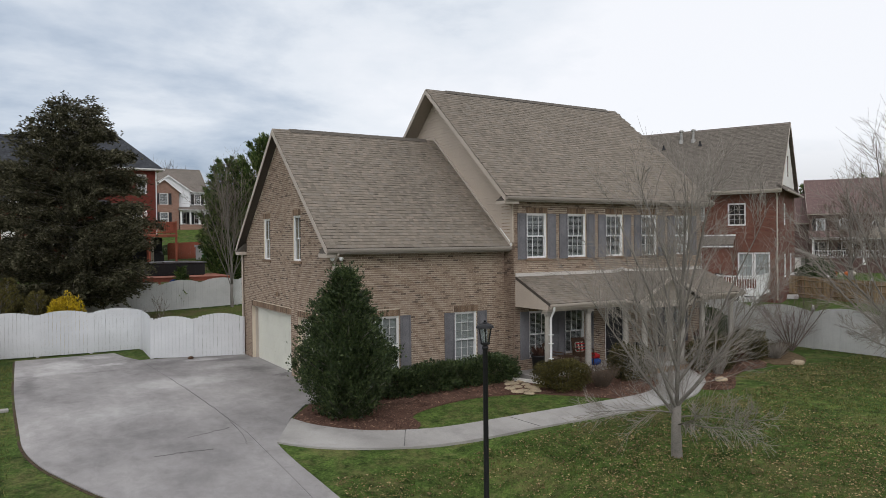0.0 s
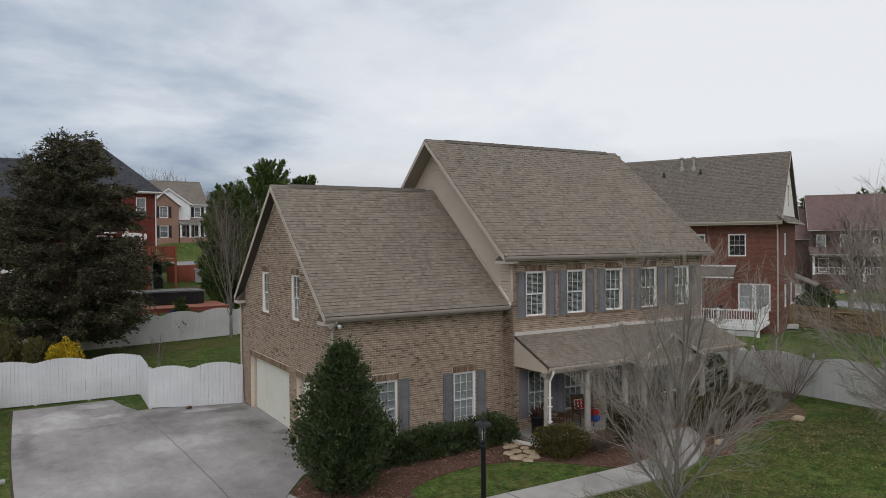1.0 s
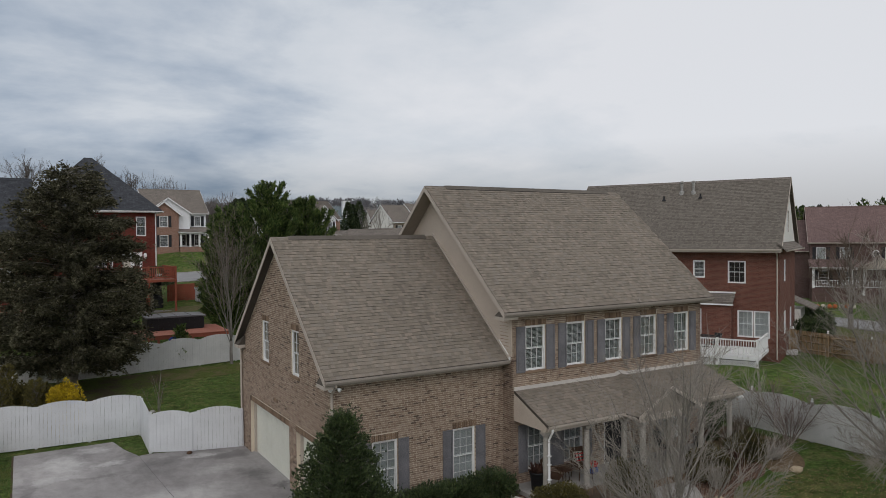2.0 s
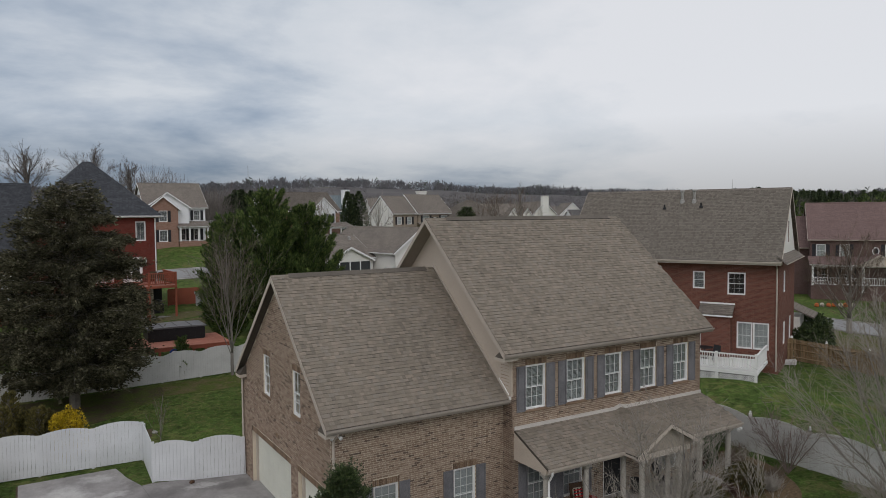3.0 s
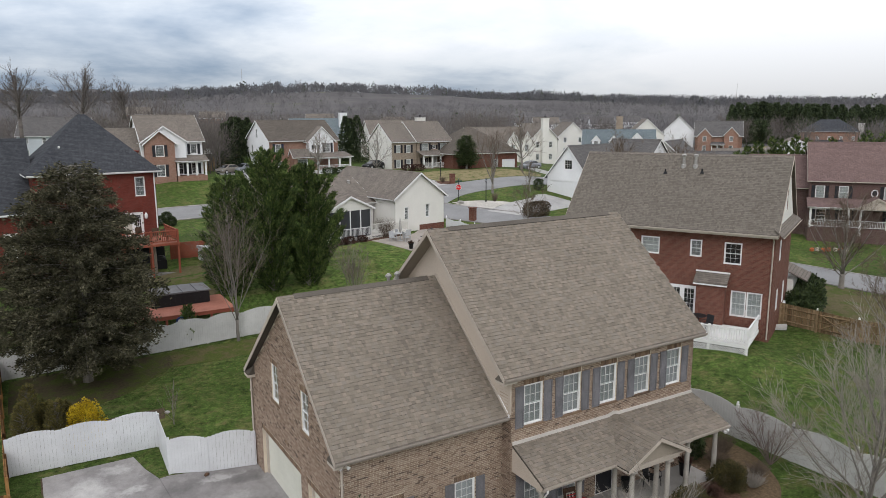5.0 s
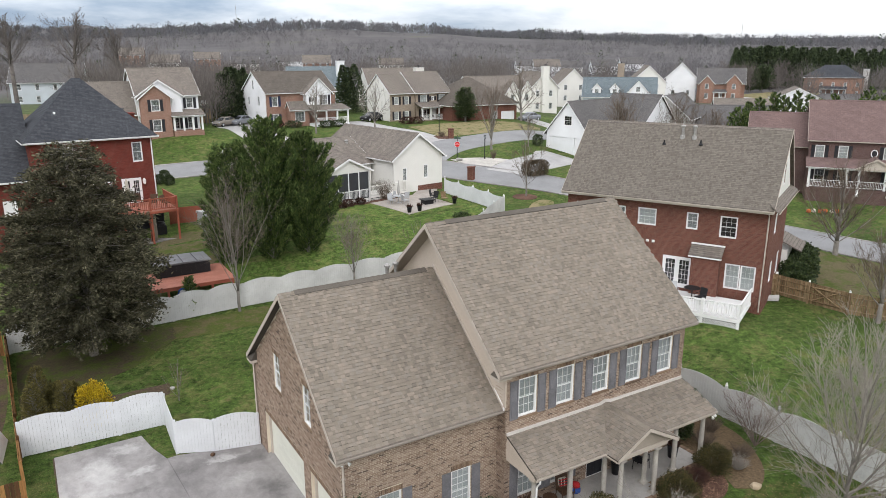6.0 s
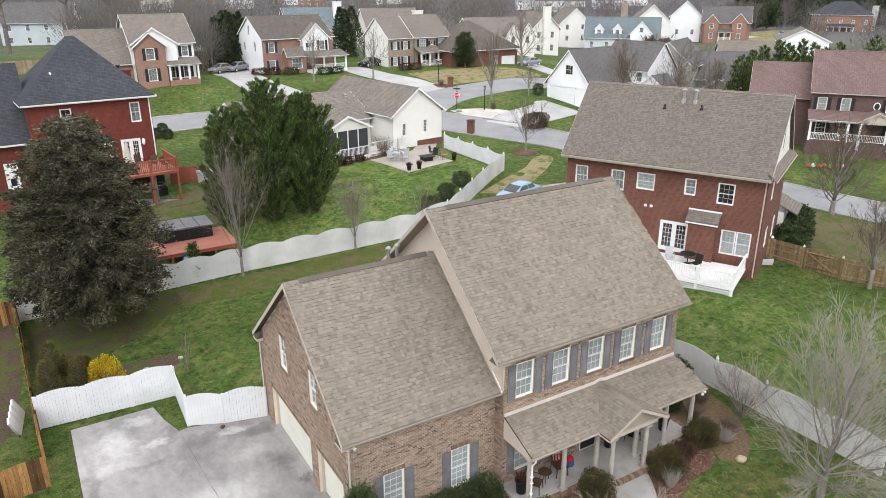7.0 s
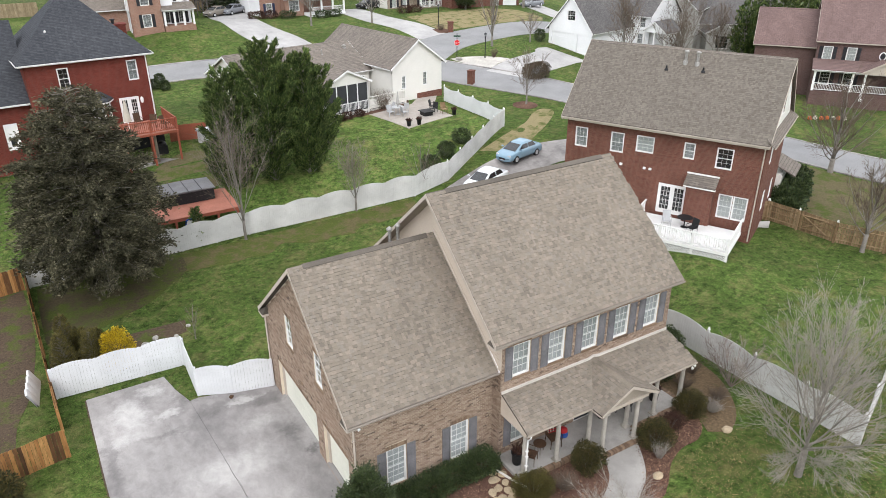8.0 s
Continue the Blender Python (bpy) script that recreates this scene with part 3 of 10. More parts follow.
class Geo:
    """Collects vertices and faces for one mesh."""
    def __init__(self):
        self.v, self.f = [], []

    def add(self, vs, fs):
        k = len(self.v)
        self.v.extend(vs)
        self.f.extend([tuple(i + k for i in f) for f in fs])
        return self

    def box(self, x0, x1, y0, y1, z0, z1, m=None):
        vs = [Vector(p) for p in ((x0, y0, z0), (x1, y0, z0), (x1, y1, z0), (x0, y1, z0), (x0, y0, z1), (x1, y0, z1), (x1, y1, z1), (x0, y1, z1))]
        if m is not None:
            vs = [m @ p for p in vs]
        return self.add(vs, [(0, 3, 2, 1), (4, 5, 6, 7), (0, 1, 5, 4), (1, 2, 6, 5), (2, 3, 7, 6), (3, 0, 4, 7)])

    def prism(self, poly, d0, d1, axis="y", holes=(), m=None):
        """A 2D outline (counter-clockwise) carried from d0 to d1 along an axis, with holes. axis y: outline in x, z; x: in y, z; z: in x, y."""
        def at(p, d):
            if axis == "y":
                q = Vector((p[0], d, p[1]))
            elif axis == "x":
                q = Vector((d, p[0], p[1]))
            else:
                q = Vector((p[0], p[1], d))
            return m @ q if m is not None else q
        loops = [list(poly)] + [list(h) for h in holes]
        flat = [p for lp in loops for p in lp]
        tris = tessellate_polygon([[Vector((p[0], p[1], 0)) for p in lp] for lp in loops])
        n = len(flat)
        vs = [at(p, d0) for p in flat] + [at(p, d1) for p in flat]
        fs = [tuple(t) for t in tris] + [tuple(i + n for i in reversed(t)) for t in tris]
        k = 0
        for lp in loops:
            c = len(lp)
            for i in range(c):
                a, b = k + i, k + (i + 1) % c
                fs.append((a, b, b + n, a + n))
            k += c
        return self.add(vs, fs)

    def tube(self, pts, radii, sides=6, cap=True):
        """A round bar through points, of the radii given."""
        pts = [Vector(p) for p in pts]
        if not isinstance(radii, (list, tuple)):
            radii = [radii] * len(pts)
        rings, vs = [], []
        for i, p in enumerate(pts):
            d = (pts[min(i + 1, len(pts) - 1)] - pts[max(i - 1, 0)])
            d = d.normalized() if d.length > 1e-9 else Vector((0, 0, 1))
            a = d.cross(Vector((0, 0, 1)) if abs(d.z) < 0.9 else Vector((1, 0, 0))).normalized()
            b = d.cross(a)
            for k in range(sides):
                w = 2 * math.pi * k / sides
                vs.append(p + (a * math.cos(w) + b * math.sin(w)) * radii[i])
        fs = []
        for i in range(len(pts) - 1):
            for k in range(sides):
                a0, a1 = i * sides + k, i * sides + (k + 1) % sides
                fs.append((a0, a1, a1 + sides, a0 + sides))
        if cap:
            fs.append(tuple(range(sides - 1, -1, -1)))
            fs.append(tuple(range((len(pts) - 1) * sides, len(pts) * sides)))
        return self.add(vs, fs)

    def lathe(self, prof, cx=0, cy=0, sides=16, cap=True):
        """A turned form: (radius, z) from the bottom up."""
        vs, fs = [], []
        for r, z in prof:
            for k in range(sides):
                w = 2 * math.pi * k / sides
                vs.append(Vector((cx + r * math.cos(w), cy + r * math.sin(w), z)))
        for i in range(len(prof) - 1):
            for k in range(sides):
                a0, a1 = i * sides + k, i * sides + (k + 1) % sides
                fs.append((a0, a1, a1 + sides, a0 + sides))
        if cap:
            fs.append(tuple(range(sides - 1, -1, -1)))
            fs.append(tuple(range((len(prof) - 1) * sides, len(prof) * sides)))
        return self.add(vs, fs)

    def mesh(self, name, material, smooth=False):
        me = bpy.data.meshes.new(name)
        me.from_pydata([tuple(p) for p in self.v], [], self.f)
        me.materials.append(material)
        if smooth:
            me.shade_smooth()
        me.update()
        return me


def part(name, geo, material, parent=None, label="", m=None, smooth=False, bevel=0.0, kind=""):
    """Links a Geo or a mesh as one object under a thing or a part."""
    me = geo if isinstance(geo, bpy.types.Mesh) else geo.mesh(name, material, smooth)
    if bevel:
        bm = bmesh.new(); bm.from_mesh(me)
        bmesh.ops.remove_doubles(bm, verts=bm.verts, dist=1e-5)
        bmesh.ops.recalc_face_normals(bm, faces=bm.faces)
        bmesh.ops.bevel(bm, geom=[e_ for e_ in bm.edges if len(e_.link_faces) == 2 and e_.calc_face_angle() > 0.5], offset=bevel, segments=2, affect="EDGES")
        bm.to_mesh(me); bm.free()
    ob = new(name, me)
    if parent is not None:
        ob.parent = parent
    if m is not None:
        ob.matrix_basis = m
    if label:
        ob["label"] = label
    if kind:
        ob["kind"] = kind
    return ob


def thing(name, label, category, x=0, y=0, z=0, yaw=0, group="", kind=""):
    ob = new(name)
    ob.empty_display_size = 0.2
    ob.matrix_basis = pose(x, y, z, 0, 0, yaw)
    return tagged(ob, label, category, group, kind)


def rect(x0, x1, z0, z1):
    return [(x0, z0), (x1, z0), (x1, z1), (x0, z1)]


def ease(a, b, x):
    k = min(1.0, max(0.0, (x - a) / (b - a)))
    return k * k * (3 - 2 * k)


def ground_z(x, y):
    """The lie of the land: falls to the street in front, climbs behind, and ends in wooded hills."""
    v, u = 0.515 * x + 0.857 * y, 0.857 * x - 0.515 * y
    z = -0.9 * ease(4, -22, v)
    z += (0.5 * ease(8, 24, v) + 2.3 * ease(20, 46, v) + 3.6 * ease(44, 95, v)) * (1 - 0.8 * ease(12, 46, u))
    # the yard behind the fence is banked up, and so is the lawn under the porch house across the street
    z += 1.15 * ease(27, 37, y) * (1 - ease(44, 60, y)) * (1 - 0.55 * ease(8, 22, x)) * (1 - ease(26, 34, x)) * ease(-30, -14, x)
    z += 1.9 * math.exp(-((x - 10.5) ** 2 / 110 + (y - 83) ** 2 / 46))
    if abs(x) < 6 and -14 < y < -3:
        z -= 0.78 * math.exp(-((x - 0.2) ** 2 + (y + 8.2) ** 2) / 3.4)
    if 22 < x < 36 and 0 < y < 16:
        z += 0.58 * math.exp(-((x - 28.0) ** 2 + (y - 6.4) ** 2) / 13)
    far = math.hypot(x, y)
    z += 3.0 * ease(85, 150, far) * ease(20, 50, u)
    if far > 180:
        ridge = 0.5 + 0.5 * noise.noise(Vector((x * 0.0011, y * 0.0011, 3.7))) + 0.25 * noise.noise(Vector((x * 0.004, y * 0.004, 1.2))) + 0.10 * noise.noise(Vector((x * 0.011, y * 0.011, 5.1)))
        ridge *= 0.38 + 0.92 * ease(18, 80, math.degrees(math.atan2(y, x)))
        z += ease(260, 1300, far) * (17 + 34 * ridge) + ease(1200, 2600, far) * 46 * (0.35 + ridge)
    return z


def drape(name, outline, material, lift=0.03, thick=0.12, step=1.0, parent=None, kind="structure"):
    """A slab with that outline laid on the ground, its edge running down into it."""
    bm = bmesh.new()
    face = bm.faces.new([bm.verts.new((p[0], p[1], 0)) for p in outline])
    bm.normal_update()
    if face.normal.z < 0:
        bmesh.ops.reverse_faces(bm, faces=bm.faces)
    xs, ys = [p[0] for p in outline], [p[1] for p in outline]
    k = math.ceil(min(xs) / step) * step
    while k < max(xs):
        bmesh.ops.bisect_plane(bm, geom=bm.verts[:] + bm.edges[:] + bm.faces[:], plane_co=(k, 0, 0), plane_no=(1, 0, 0)); k += step
    k = math.ceil(min(ys) / step) * step
    while k < max(ys):
        bmesh.ops.bisect_plane(bm, geom=bm.verts[:] + bm.edges[:] + bm.faces[:], plane_co=(0, k, 0), plane_no=(0, 1, 0)); k += step
    rim = [e_ for e_ in bm.edges if len(e_.link_faces) == 1]
    down = bmesh.ops.extrude_edge_only(bm, edges=rim)
    low = {g for g in down["geom"] if isinstance(g, bmesh.types.BMVert)}
    for p in bm.verts:
        p.co.z = ground_z(p.co.x, p.co.y) + lift - (thick if p in low else 0)
    bmesh.ops.recalc_face_normals(bm, faces=bm.faces)
    me = bpy.data.meshes.new(name)
    bm.to_mesh(me); bm.free()
    me.materials.append(material)
    ob = new(name, me)
    if parent is not None:
        ob.parent = parent
    elif kind:
        ob["kind"] = kind
    return ob


def blend_curve(points, n=6):
    """A smooth line through points (Catmull-Rom)."""
    pts = [Vector((p[0], p[1], 0)) for p in points]
    out = []
    for i in range(len(pts) - 1):
        p0, p1, p2, p3 = pts[max(i - 1, 0)], pts[i], pts[i + 1], pts[min(i + 2, len(pts) - 1)]
        for k in range(n):
            t = k / n
            q = 0.5 * ((2 * p1) + (p2 - p0) * t + (2 * p0 - 5 * p1 + 4 * p2 - p3) * t * t + (3 * p1 - p0 - 3 * p2 + p3) * t ** 3)
            out.append((q.x, q.y))
    out.append((pts[-1].x, pts[-1].y))
    return out


def ribbon(line, width):
    """The outline of a band of that width along a line."""
    left, right = [], []
    for i, p in enumerate(line):
        a, b = line[max(i - 1, 0)], line[min(i + 1, len(line) - 1)]
        d = Vector((b[0] - a[0], b[1] - a[1])).normalized()
        n = Vector((-d.y, d.x)) * width / 2
        left.append((p[0] + n.x, p[1] + n.y)); right.append((p[0] - n.x, p[1] - n.y))
    return left + right[::-1]


# ---- pieces: bricks and shingles ----
def plane_frame(origin, along, normal):
    """u runs along, v up or up the slope, w out of the surface."""
    u, w = Vector(along).normalized(), Vector(normal).normalized()
    v = w.cross(u)
    m = Matrix.Identity(4)
    for i, a in enumerate((u, v, w)):
        m[0][i], m[1][i], m[2][i] = a
    m.translation = Vector(origin)
    return m


PIECES = []   # (owner, name, frame, list of (u, v, width, height), depth, material, wedge), laid last in the file


def brick_face(owner, frame_, width, top, openings, material=None, lo=0.0, soldiers=True):
    """Bricks in running bond over a wall face; top(u) is the wall's height there, openings are u0, u1, v0, v1."""
    rng = random.Random(int(width * 1000) + len(openings))
    L, H, J = 0.192, 0.0555, 0.0125
    rows, out, dark = 0, [], []
    heads = [(a - 0.02, b + 0.02, d, d + 0.205) for a, b, c, d in openings] if soldiers else []
    v = lo
    while v < 12:
        u = -0.5 * (rows % 2) * (L + J) - 0.03
        any_ = False
        while u < width:
            u0, u1 = max(u, 0.002), min(u + L, width - 0.002)
            segs = [(u0, u1)]
            for a, b, c, d in list(openings) + heads:
                if v + H * 0.5 > c and v + H * 0.5 < d:
                    nxt = []
                    for s0, s1 in segs:
                        if s1 <= a or s0 >= b:
                            nxt.append((s0, s1))
                        else:
                            if s0 < a - 0.02: nxt.append((s0, a))
                            if s1 > b + 0.02: nxt.append((b, s1))
                    segs = nxt
            for s0, s1 in segs:
                if s1 - s0 > 0.03 and v + H <= min(top(s0), top(s1)):
                    out.append((s0, v, s1 - s0, H)); any_ = True
            u += L + J
        if not any_ and v > 1:
            break
        v += H + J; rows += 1
    for a, b, c, d in heads:
        k = a
        while k < b - 0.03:
            if d < top(k) and a >= 0:
                dark.append((k, c + 0.004, 0.062, 0.195))
            k += 0.072
    PIECES.append((owner, "brick", frame_, out, 0.011, material or BRICK, False))
    if dark:
        PIECES.append((owner, "soldier_brick", frame_, dark, 0.014, BRICK_DARK, False))


def shingle_face(owner, frame_, length, slope, clip=None, material=None, seed=1, expo=0.143):
    """Courses of shingle tabs of uneven width up a roof slope. clip(u, v) tells whether the roof is there."""
    rng = random.Random(seed)
    out, v, row = [], 0.0, 0
    while v < slope - 0.03:
        u = -rng.uniform(0, 0.3)
        while u < length:
            w = rng.choice((0.09, 0.12, 0.14, 0.16, 0.19))
            u0, u1 = max(u, 0), min(u + w, length)
            if u1 - u0 > 0.03 and (clip is None or clip((u0 + u1) / 2, v + expo / 2)):
                up = 0.022 if row and rng.random() < 0.40 else 0.0   # the cut-out tabs that let the dark under-layer show
                out.append((u0, v + up, u1 - u0, min(expo, slope - v) - up))
            u += w
        v += expo; row += 1
    PIECES.append((owner, "shingle", frame_, out, 0.0095, material or SHINGLE, True))


def lay_pieces():
    """Builds all bricks and shingles: the nearest of each surface as parts, the rest joined."""
    cache = {}
    near = Vector((-3, -9, 5))
    for owner, name, fr, items, depth, material, wedge in PIECES:
        rng = random.Random(len(items))
        whole = [it for it in items if abs(it[2] - 0.192) < 0.001] if name == "brick" else list(items)
        limit = 300 if owner.get("fine") else 0
        whole.sort(key=lambda it: (fr @ Vector((it[0], it[1], 0)) - near).length)
        chosen = set(map(id, whole[:limit]))
        geo = Geo()
        for it in items:
            u, v, w, h = it
            lift = depth * rng.uniform(0.75, 1.15)
            if id(it) in chosen:
                key = (name, round(w, 2), round(h, 3), material.name)
                if key not in cache:
                    g = Geo()
                    piece(g, 0, 0, key[1] if name != "brick" else 0.192, h, depth, wedge)
                    cache[key] = g.mesh(name, material)
                ob = new(name, cache[key])
                ob.parent = owner
                ob.matrix_basis = fr @ Matrix.Translation((u, v, 0)) @ Matrix.Diagonal((1, 1, lift / depth, 1))
                continue
            g0 = len(geo.v)
            piece(geo, u, v, w, h, lift, wedge)
            for i in range(g0, len(geo.v)):
                geo.v[i] = fr @ geo.v[i]
        if geo.v:
            part(name + "_infill", geo, material, owner, kind="stuff")


def piece(g, u, v, w, h, d, wedge):
    t = 0.001 if wedge else d
    o = 0.012 if wedge else 0.0
    g.add([Vector(p) for p in ((u, v - o, 0), (u + w, v - o, 0), (u + w, v + h, 0), (u, v + h, 0), (u, v - o, d), (u + w, v - o, d), (u + w, v + h, t), (u, v + h, t))],
          [(4, 5, 6, 7), (0, 1, 5, 4), (1, 2, 6, 5), (2, 3, 7, 6), (3, 0, 4, 7)])


# ---- windows and doors ----
WINDOW_CACHE = {}


def window(parent, m, w, h, cols=3, rows=2, look_="blind", trim=0.05, material=None, split=True, name="window", sill=False):
    """A sash window in its opening; m: x to the right, y into the wall, z up, its origin at the opening's lower left corner on the wall's face."""
    material = material or WHITE
    key = (round(w, 3), round(h, 3), cols, rows, look_, trim, material.name, split, sill)
    if key not in WINDOW_CACHE:
        g = Geo()
        t, d0, d1 = trim, 0.03, 0.10
        g.prism(rect(0, w, 0, h), d0, d1, "y", [rect(t, w - t, t, h - t)])
        s, k = 0.024, 0.0045
        halves = [(t, h / 2 + 0.026), (h / 2 - 0.026, h - t)] if split else [(t, h - t)]
        frame_mesh = g.mesh(name, material)
        pm = []
        for i, (z0, z1) in enumerate(halves):
            y0 = d0 + (0.044 if i == 0 and split else 0.012)
            xs = [t + s + (w - 2 * t - 2 * s) * c / cols for c in range(cols + 1)]
            zs = [z0 + s + (z1 - z0 - 2 * s) * r / rows for r in range(rows + 1)]
            grid = [rect(a + k * (c > 0), b_ - k * (c < cols - 1), c0 + k * (r > 0), c1 - k * (r < rows - 1))
                    for c, (a, b_) in enumerate(zip(xs, xs[1:])) for r, (c0, c1) in enumerate(zip(zs, zs[1:]))]
            sash = Geo().prism(rect(t, w - t, z0, z1), y0, y0 + 0.03, "y", grid)
            yp = y0 + 0.016
            p = Geo().add([Vector(q) for q in ((xs[0], yp, zs[0]), (xs[-1], yp, zs[0]), (xs[-1], yp, zs[-1]), (xs[0], yp, zs[-1]))], [(0, 1, 2, 3)])
            pm.append((sash.mesh("sash", material), p.mesh("pane", GLASS)))
        b = Geo()
        if look_ in ("blind", "closed"):
            z, drop = 0.05, (0.020 if look_ == "blind" else 0.036)
            while z < h - 0.09:
                b.add([Vector(q) for q in ((t, 0.095, z), (w - t, 0.095, z), (w - t, 0.140, z + drop), (t, 0.140, z + drop))], [(0, 1, 2, 3)])
                z += 0.042
            b.box(t, w - t, 0.09, 0.14, h - 0.09, h - t)
            bmesh_ = b.mesh("blind", BLIND)
        elif look_ == "curtain":
            n = 24
            for side in ((t, w / 2), (w / 2, w - t)):
                vs, fs = [], []
                for i in range(n + 1):
                    x = side[0] + (side[1] - side[0]) * i / n
                    y = 0.125 + 0.02 * math.sin(i * 1.7)
                    vs += [Vector((x, y, 0.02)), Vector((x, y, h - 0.03))]
                for i in range(n):
                    fs.append((2 * i, 2 * i + 2, 2 * i + 3, 2 * i + 1))
                b.add(vs, fs)
            bmesh_ = b.mesh("curtain", CURTAIN)
        else:
            bmesh_ = None
        # a panel added close behind the glass paints the unlit room's shade
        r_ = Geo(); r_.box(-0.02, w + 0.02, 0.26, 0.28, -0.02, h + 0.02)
        WINDOW_CACHE[key] = (frame_mesh, pm, bmesh_, r_.mesh("dark_interior", PAINTED_SHADE))
    fm, pm, bm_, rm = WINDOW_CACHE[key]
    win = part(name, fm, None, parent, m=m)
    for sash, p in pm:
        part("sash", sash, None, win)
        o = part("pane", p, None, win)
        o.visible_shadow = False
    if bm_:
        part(bm_.name.split(".")[0], bm_, None, win)
    part("dark_interior", rm, None, win)
    return win


def on_face(x, y, z, yaw):
    """The frame of an opening: yaw 0 faces -y, 90 faces +x, -90 faces -x, 180 faces +y."""
    return pose(x, y, z, 0, 0, yaw)


def shutter(parent, m, w, h, material):
    key = ("shutter", round(w, 3), round(h, 3), material.name)
    if key not in WINDOW_CACHE:
        g = Geo()
        s = 0.045
        mid = h * 0.45
        g.prism(rect(0, w, 0, h), -0.035, 0.0, "y", [rect(s, w - s, s, mid - s / 2), rect(s, w - s, mid + s / 2, h - s)])
        g.box(s, w - s, -0.015, 0.0, s, mid - s / 2)
        g.box(s, w - s, -0.015, 0.0, mid + s / 2, h - s)
        for z0, z1 in ((s + 0.03, mid - s / 2 - 0.03), (mid + s / 2 + 0.03, h - s - 0.03)):
            g.box(s + 0.03, w - s - 0.03, -0.027, -0.012, z0, z1)
        WINDOW_CACHE[key] = g.mesh("shutter", material)
    return part("shutter", WINDOW_CACHE[key], None, parent, m=m)

# ---- ground, paving, beds ----
def axis_steps(lo, hi, step, reach):
    a = [lo + step * i for i in range(int((hi - lo) / step) + 1)]
    s, k = step, a[-1]
    while k < reach:
        s *= 1.13; k += s; a.append(k)
    s, k, low = step, lo, []
    while k > -reach:
        s *= 1.13; k -= s; low.append(k)
    return low[::-1] + a


gx, gy = axis_steps(-34, 66, 1.0, 4200), axis_steps(-34, 96, 1.0, 4200)
g = Geo()
g.v = [Vector((x, y, ground_z(x, y))) for y in gy for x in gx]
nx = len(gx)
g.f = [(j * nx + i, j * nx + i + 1, (j + 1) * nx + i + 1, (j + 1) * nx + i) for j in range(len(gy) - 1) for i in range(nx - 1)]
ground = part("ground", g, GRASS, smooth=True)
tagged(ground, "winter lawn and rolling land reaching to the hills", "ground", kind="structure")

left_edge = blend_curve([(-8.13, 12.83), (-8.13, 6), (-8.0, 1.2), (-7.9, -0.6), (-7.55, -2.2), (-6.9, -3.9), (-6.0, -6.2), (-5.6, -10), (-5.6, -16), (-5.6, -26)])
right_edge = blend_curve([(-2.0, -26), (-2.0, -14), (-2.55, -9), (-2.78, -5.2), (-2.76, -3.3)])
drive_w = left_edge + [(-3.289, -26), (-3.139, -2.0), (-3.919, 10.2)] + [(-4.3, 11.4), (-4.57, 12.84)]
drive_e = [(-3.28, -26)] + right_edge + [(-2.1, -2.1), (-1.8, -1.5), (-1.0, -0.4), (0.02, -0.1), (0.30, 0.0), (0.30, 9.3), (-0.2, 9.4), (-3.5, 10.25), (-3.91, 10.2), (-3.13, -2.0)]
driveway = thing("driveway", "stained grey concrete driveway with a sawn joint", "driveway", kind="structure")
drape("slab", drive_w, DRIVE, 0.035, 0.16, 1.0, driveway)
drape("slab", drive_e, DRIVE, 0.035, 0.16, 1.0, driveway)

walk_up = blend_curve([(-1.8, -1.55), (-1.46, -2.49), (-0.68, -3.5), (0.27, -4.08), (1.41, -4.42), (3.1, -4.56), (5, -4.68), (7, -4.78), (8, -4.72), (8.75, -4.45), (9.5, -3.95), (9.95, -3.35), (10.12, -2.95)])
walk_low = blend_curve([(-2.74, -3.27), (-2.05, -4.14), (-1.09, -4.80), (0, -5.22), (1.56, -5.53), (3.3, -5.72), (5.86, -5.92), (7.8, -5.92), (9, -5.7), (9.9, -5.25), (10.85, -4.65), (11.5, -3.9), (12.05, -2.98)])
pathway = drape("pavement", walk_up + walk_low[::-1], WALKCRETE, 0.045, 0.14, 1.0)
tagged(pathway, "curving pale concrete front walk", "walkway", kind="structure")

beds = [
    ("ground_bed", blend_curve([(-1.84, -1.75), (-1.50, -2.60), (-0.74, -3.62), (0.28, -4.18), (0.85, -3.85), (1.1, -3.0), (2.3, -2.5), (3.7, -2.4), (5.2, -2.9), (6.2, -3.9), (7.3, -4.95), (8.6, -4.75), (9.6, -4.1), (10.1, -3.3)], 4) + [(6.4, -0.4), (0.4, -0.02), (-0.9, -0.45), (-1.6, -1.3)]),
    ("ground_bed", blend_curve([(11.85, -3.0), (11.3, -3.9), (10.6, -4.7), (9.9, -5.25), (10.6, -5.75), (11.4, -5.35), (12.4, -4.6), (13.5, -4.2), (14.6, -4.15), (15.5, -3.5), (15.8, -2.4)], 4) + [(15.7, -1.6)]),
]
for nm, line in beds:
    tagged(drape(nm, line, MULCH, 0.02, 0.1, 0.8), "bed of red-brown bark mulch before the house", "mulch bed", kind="structure")

tagged(drape("ground_bed", blend_curve([(15.3, -4.05), (16.2, -4.5), (17.3, -4.0), (18.3, -2.9), (19.1, -1.2), (18.9, 0.6), (17.0, 0.9)], 4) + [(15.72, 0.6), (15.82, -1.6), (15.8, -3.0)], LEAFBED, 0.018, 0.1, 0.8), "bed of fallen leaves and bare soil beside the porch", "mulch bed", kind="structure")

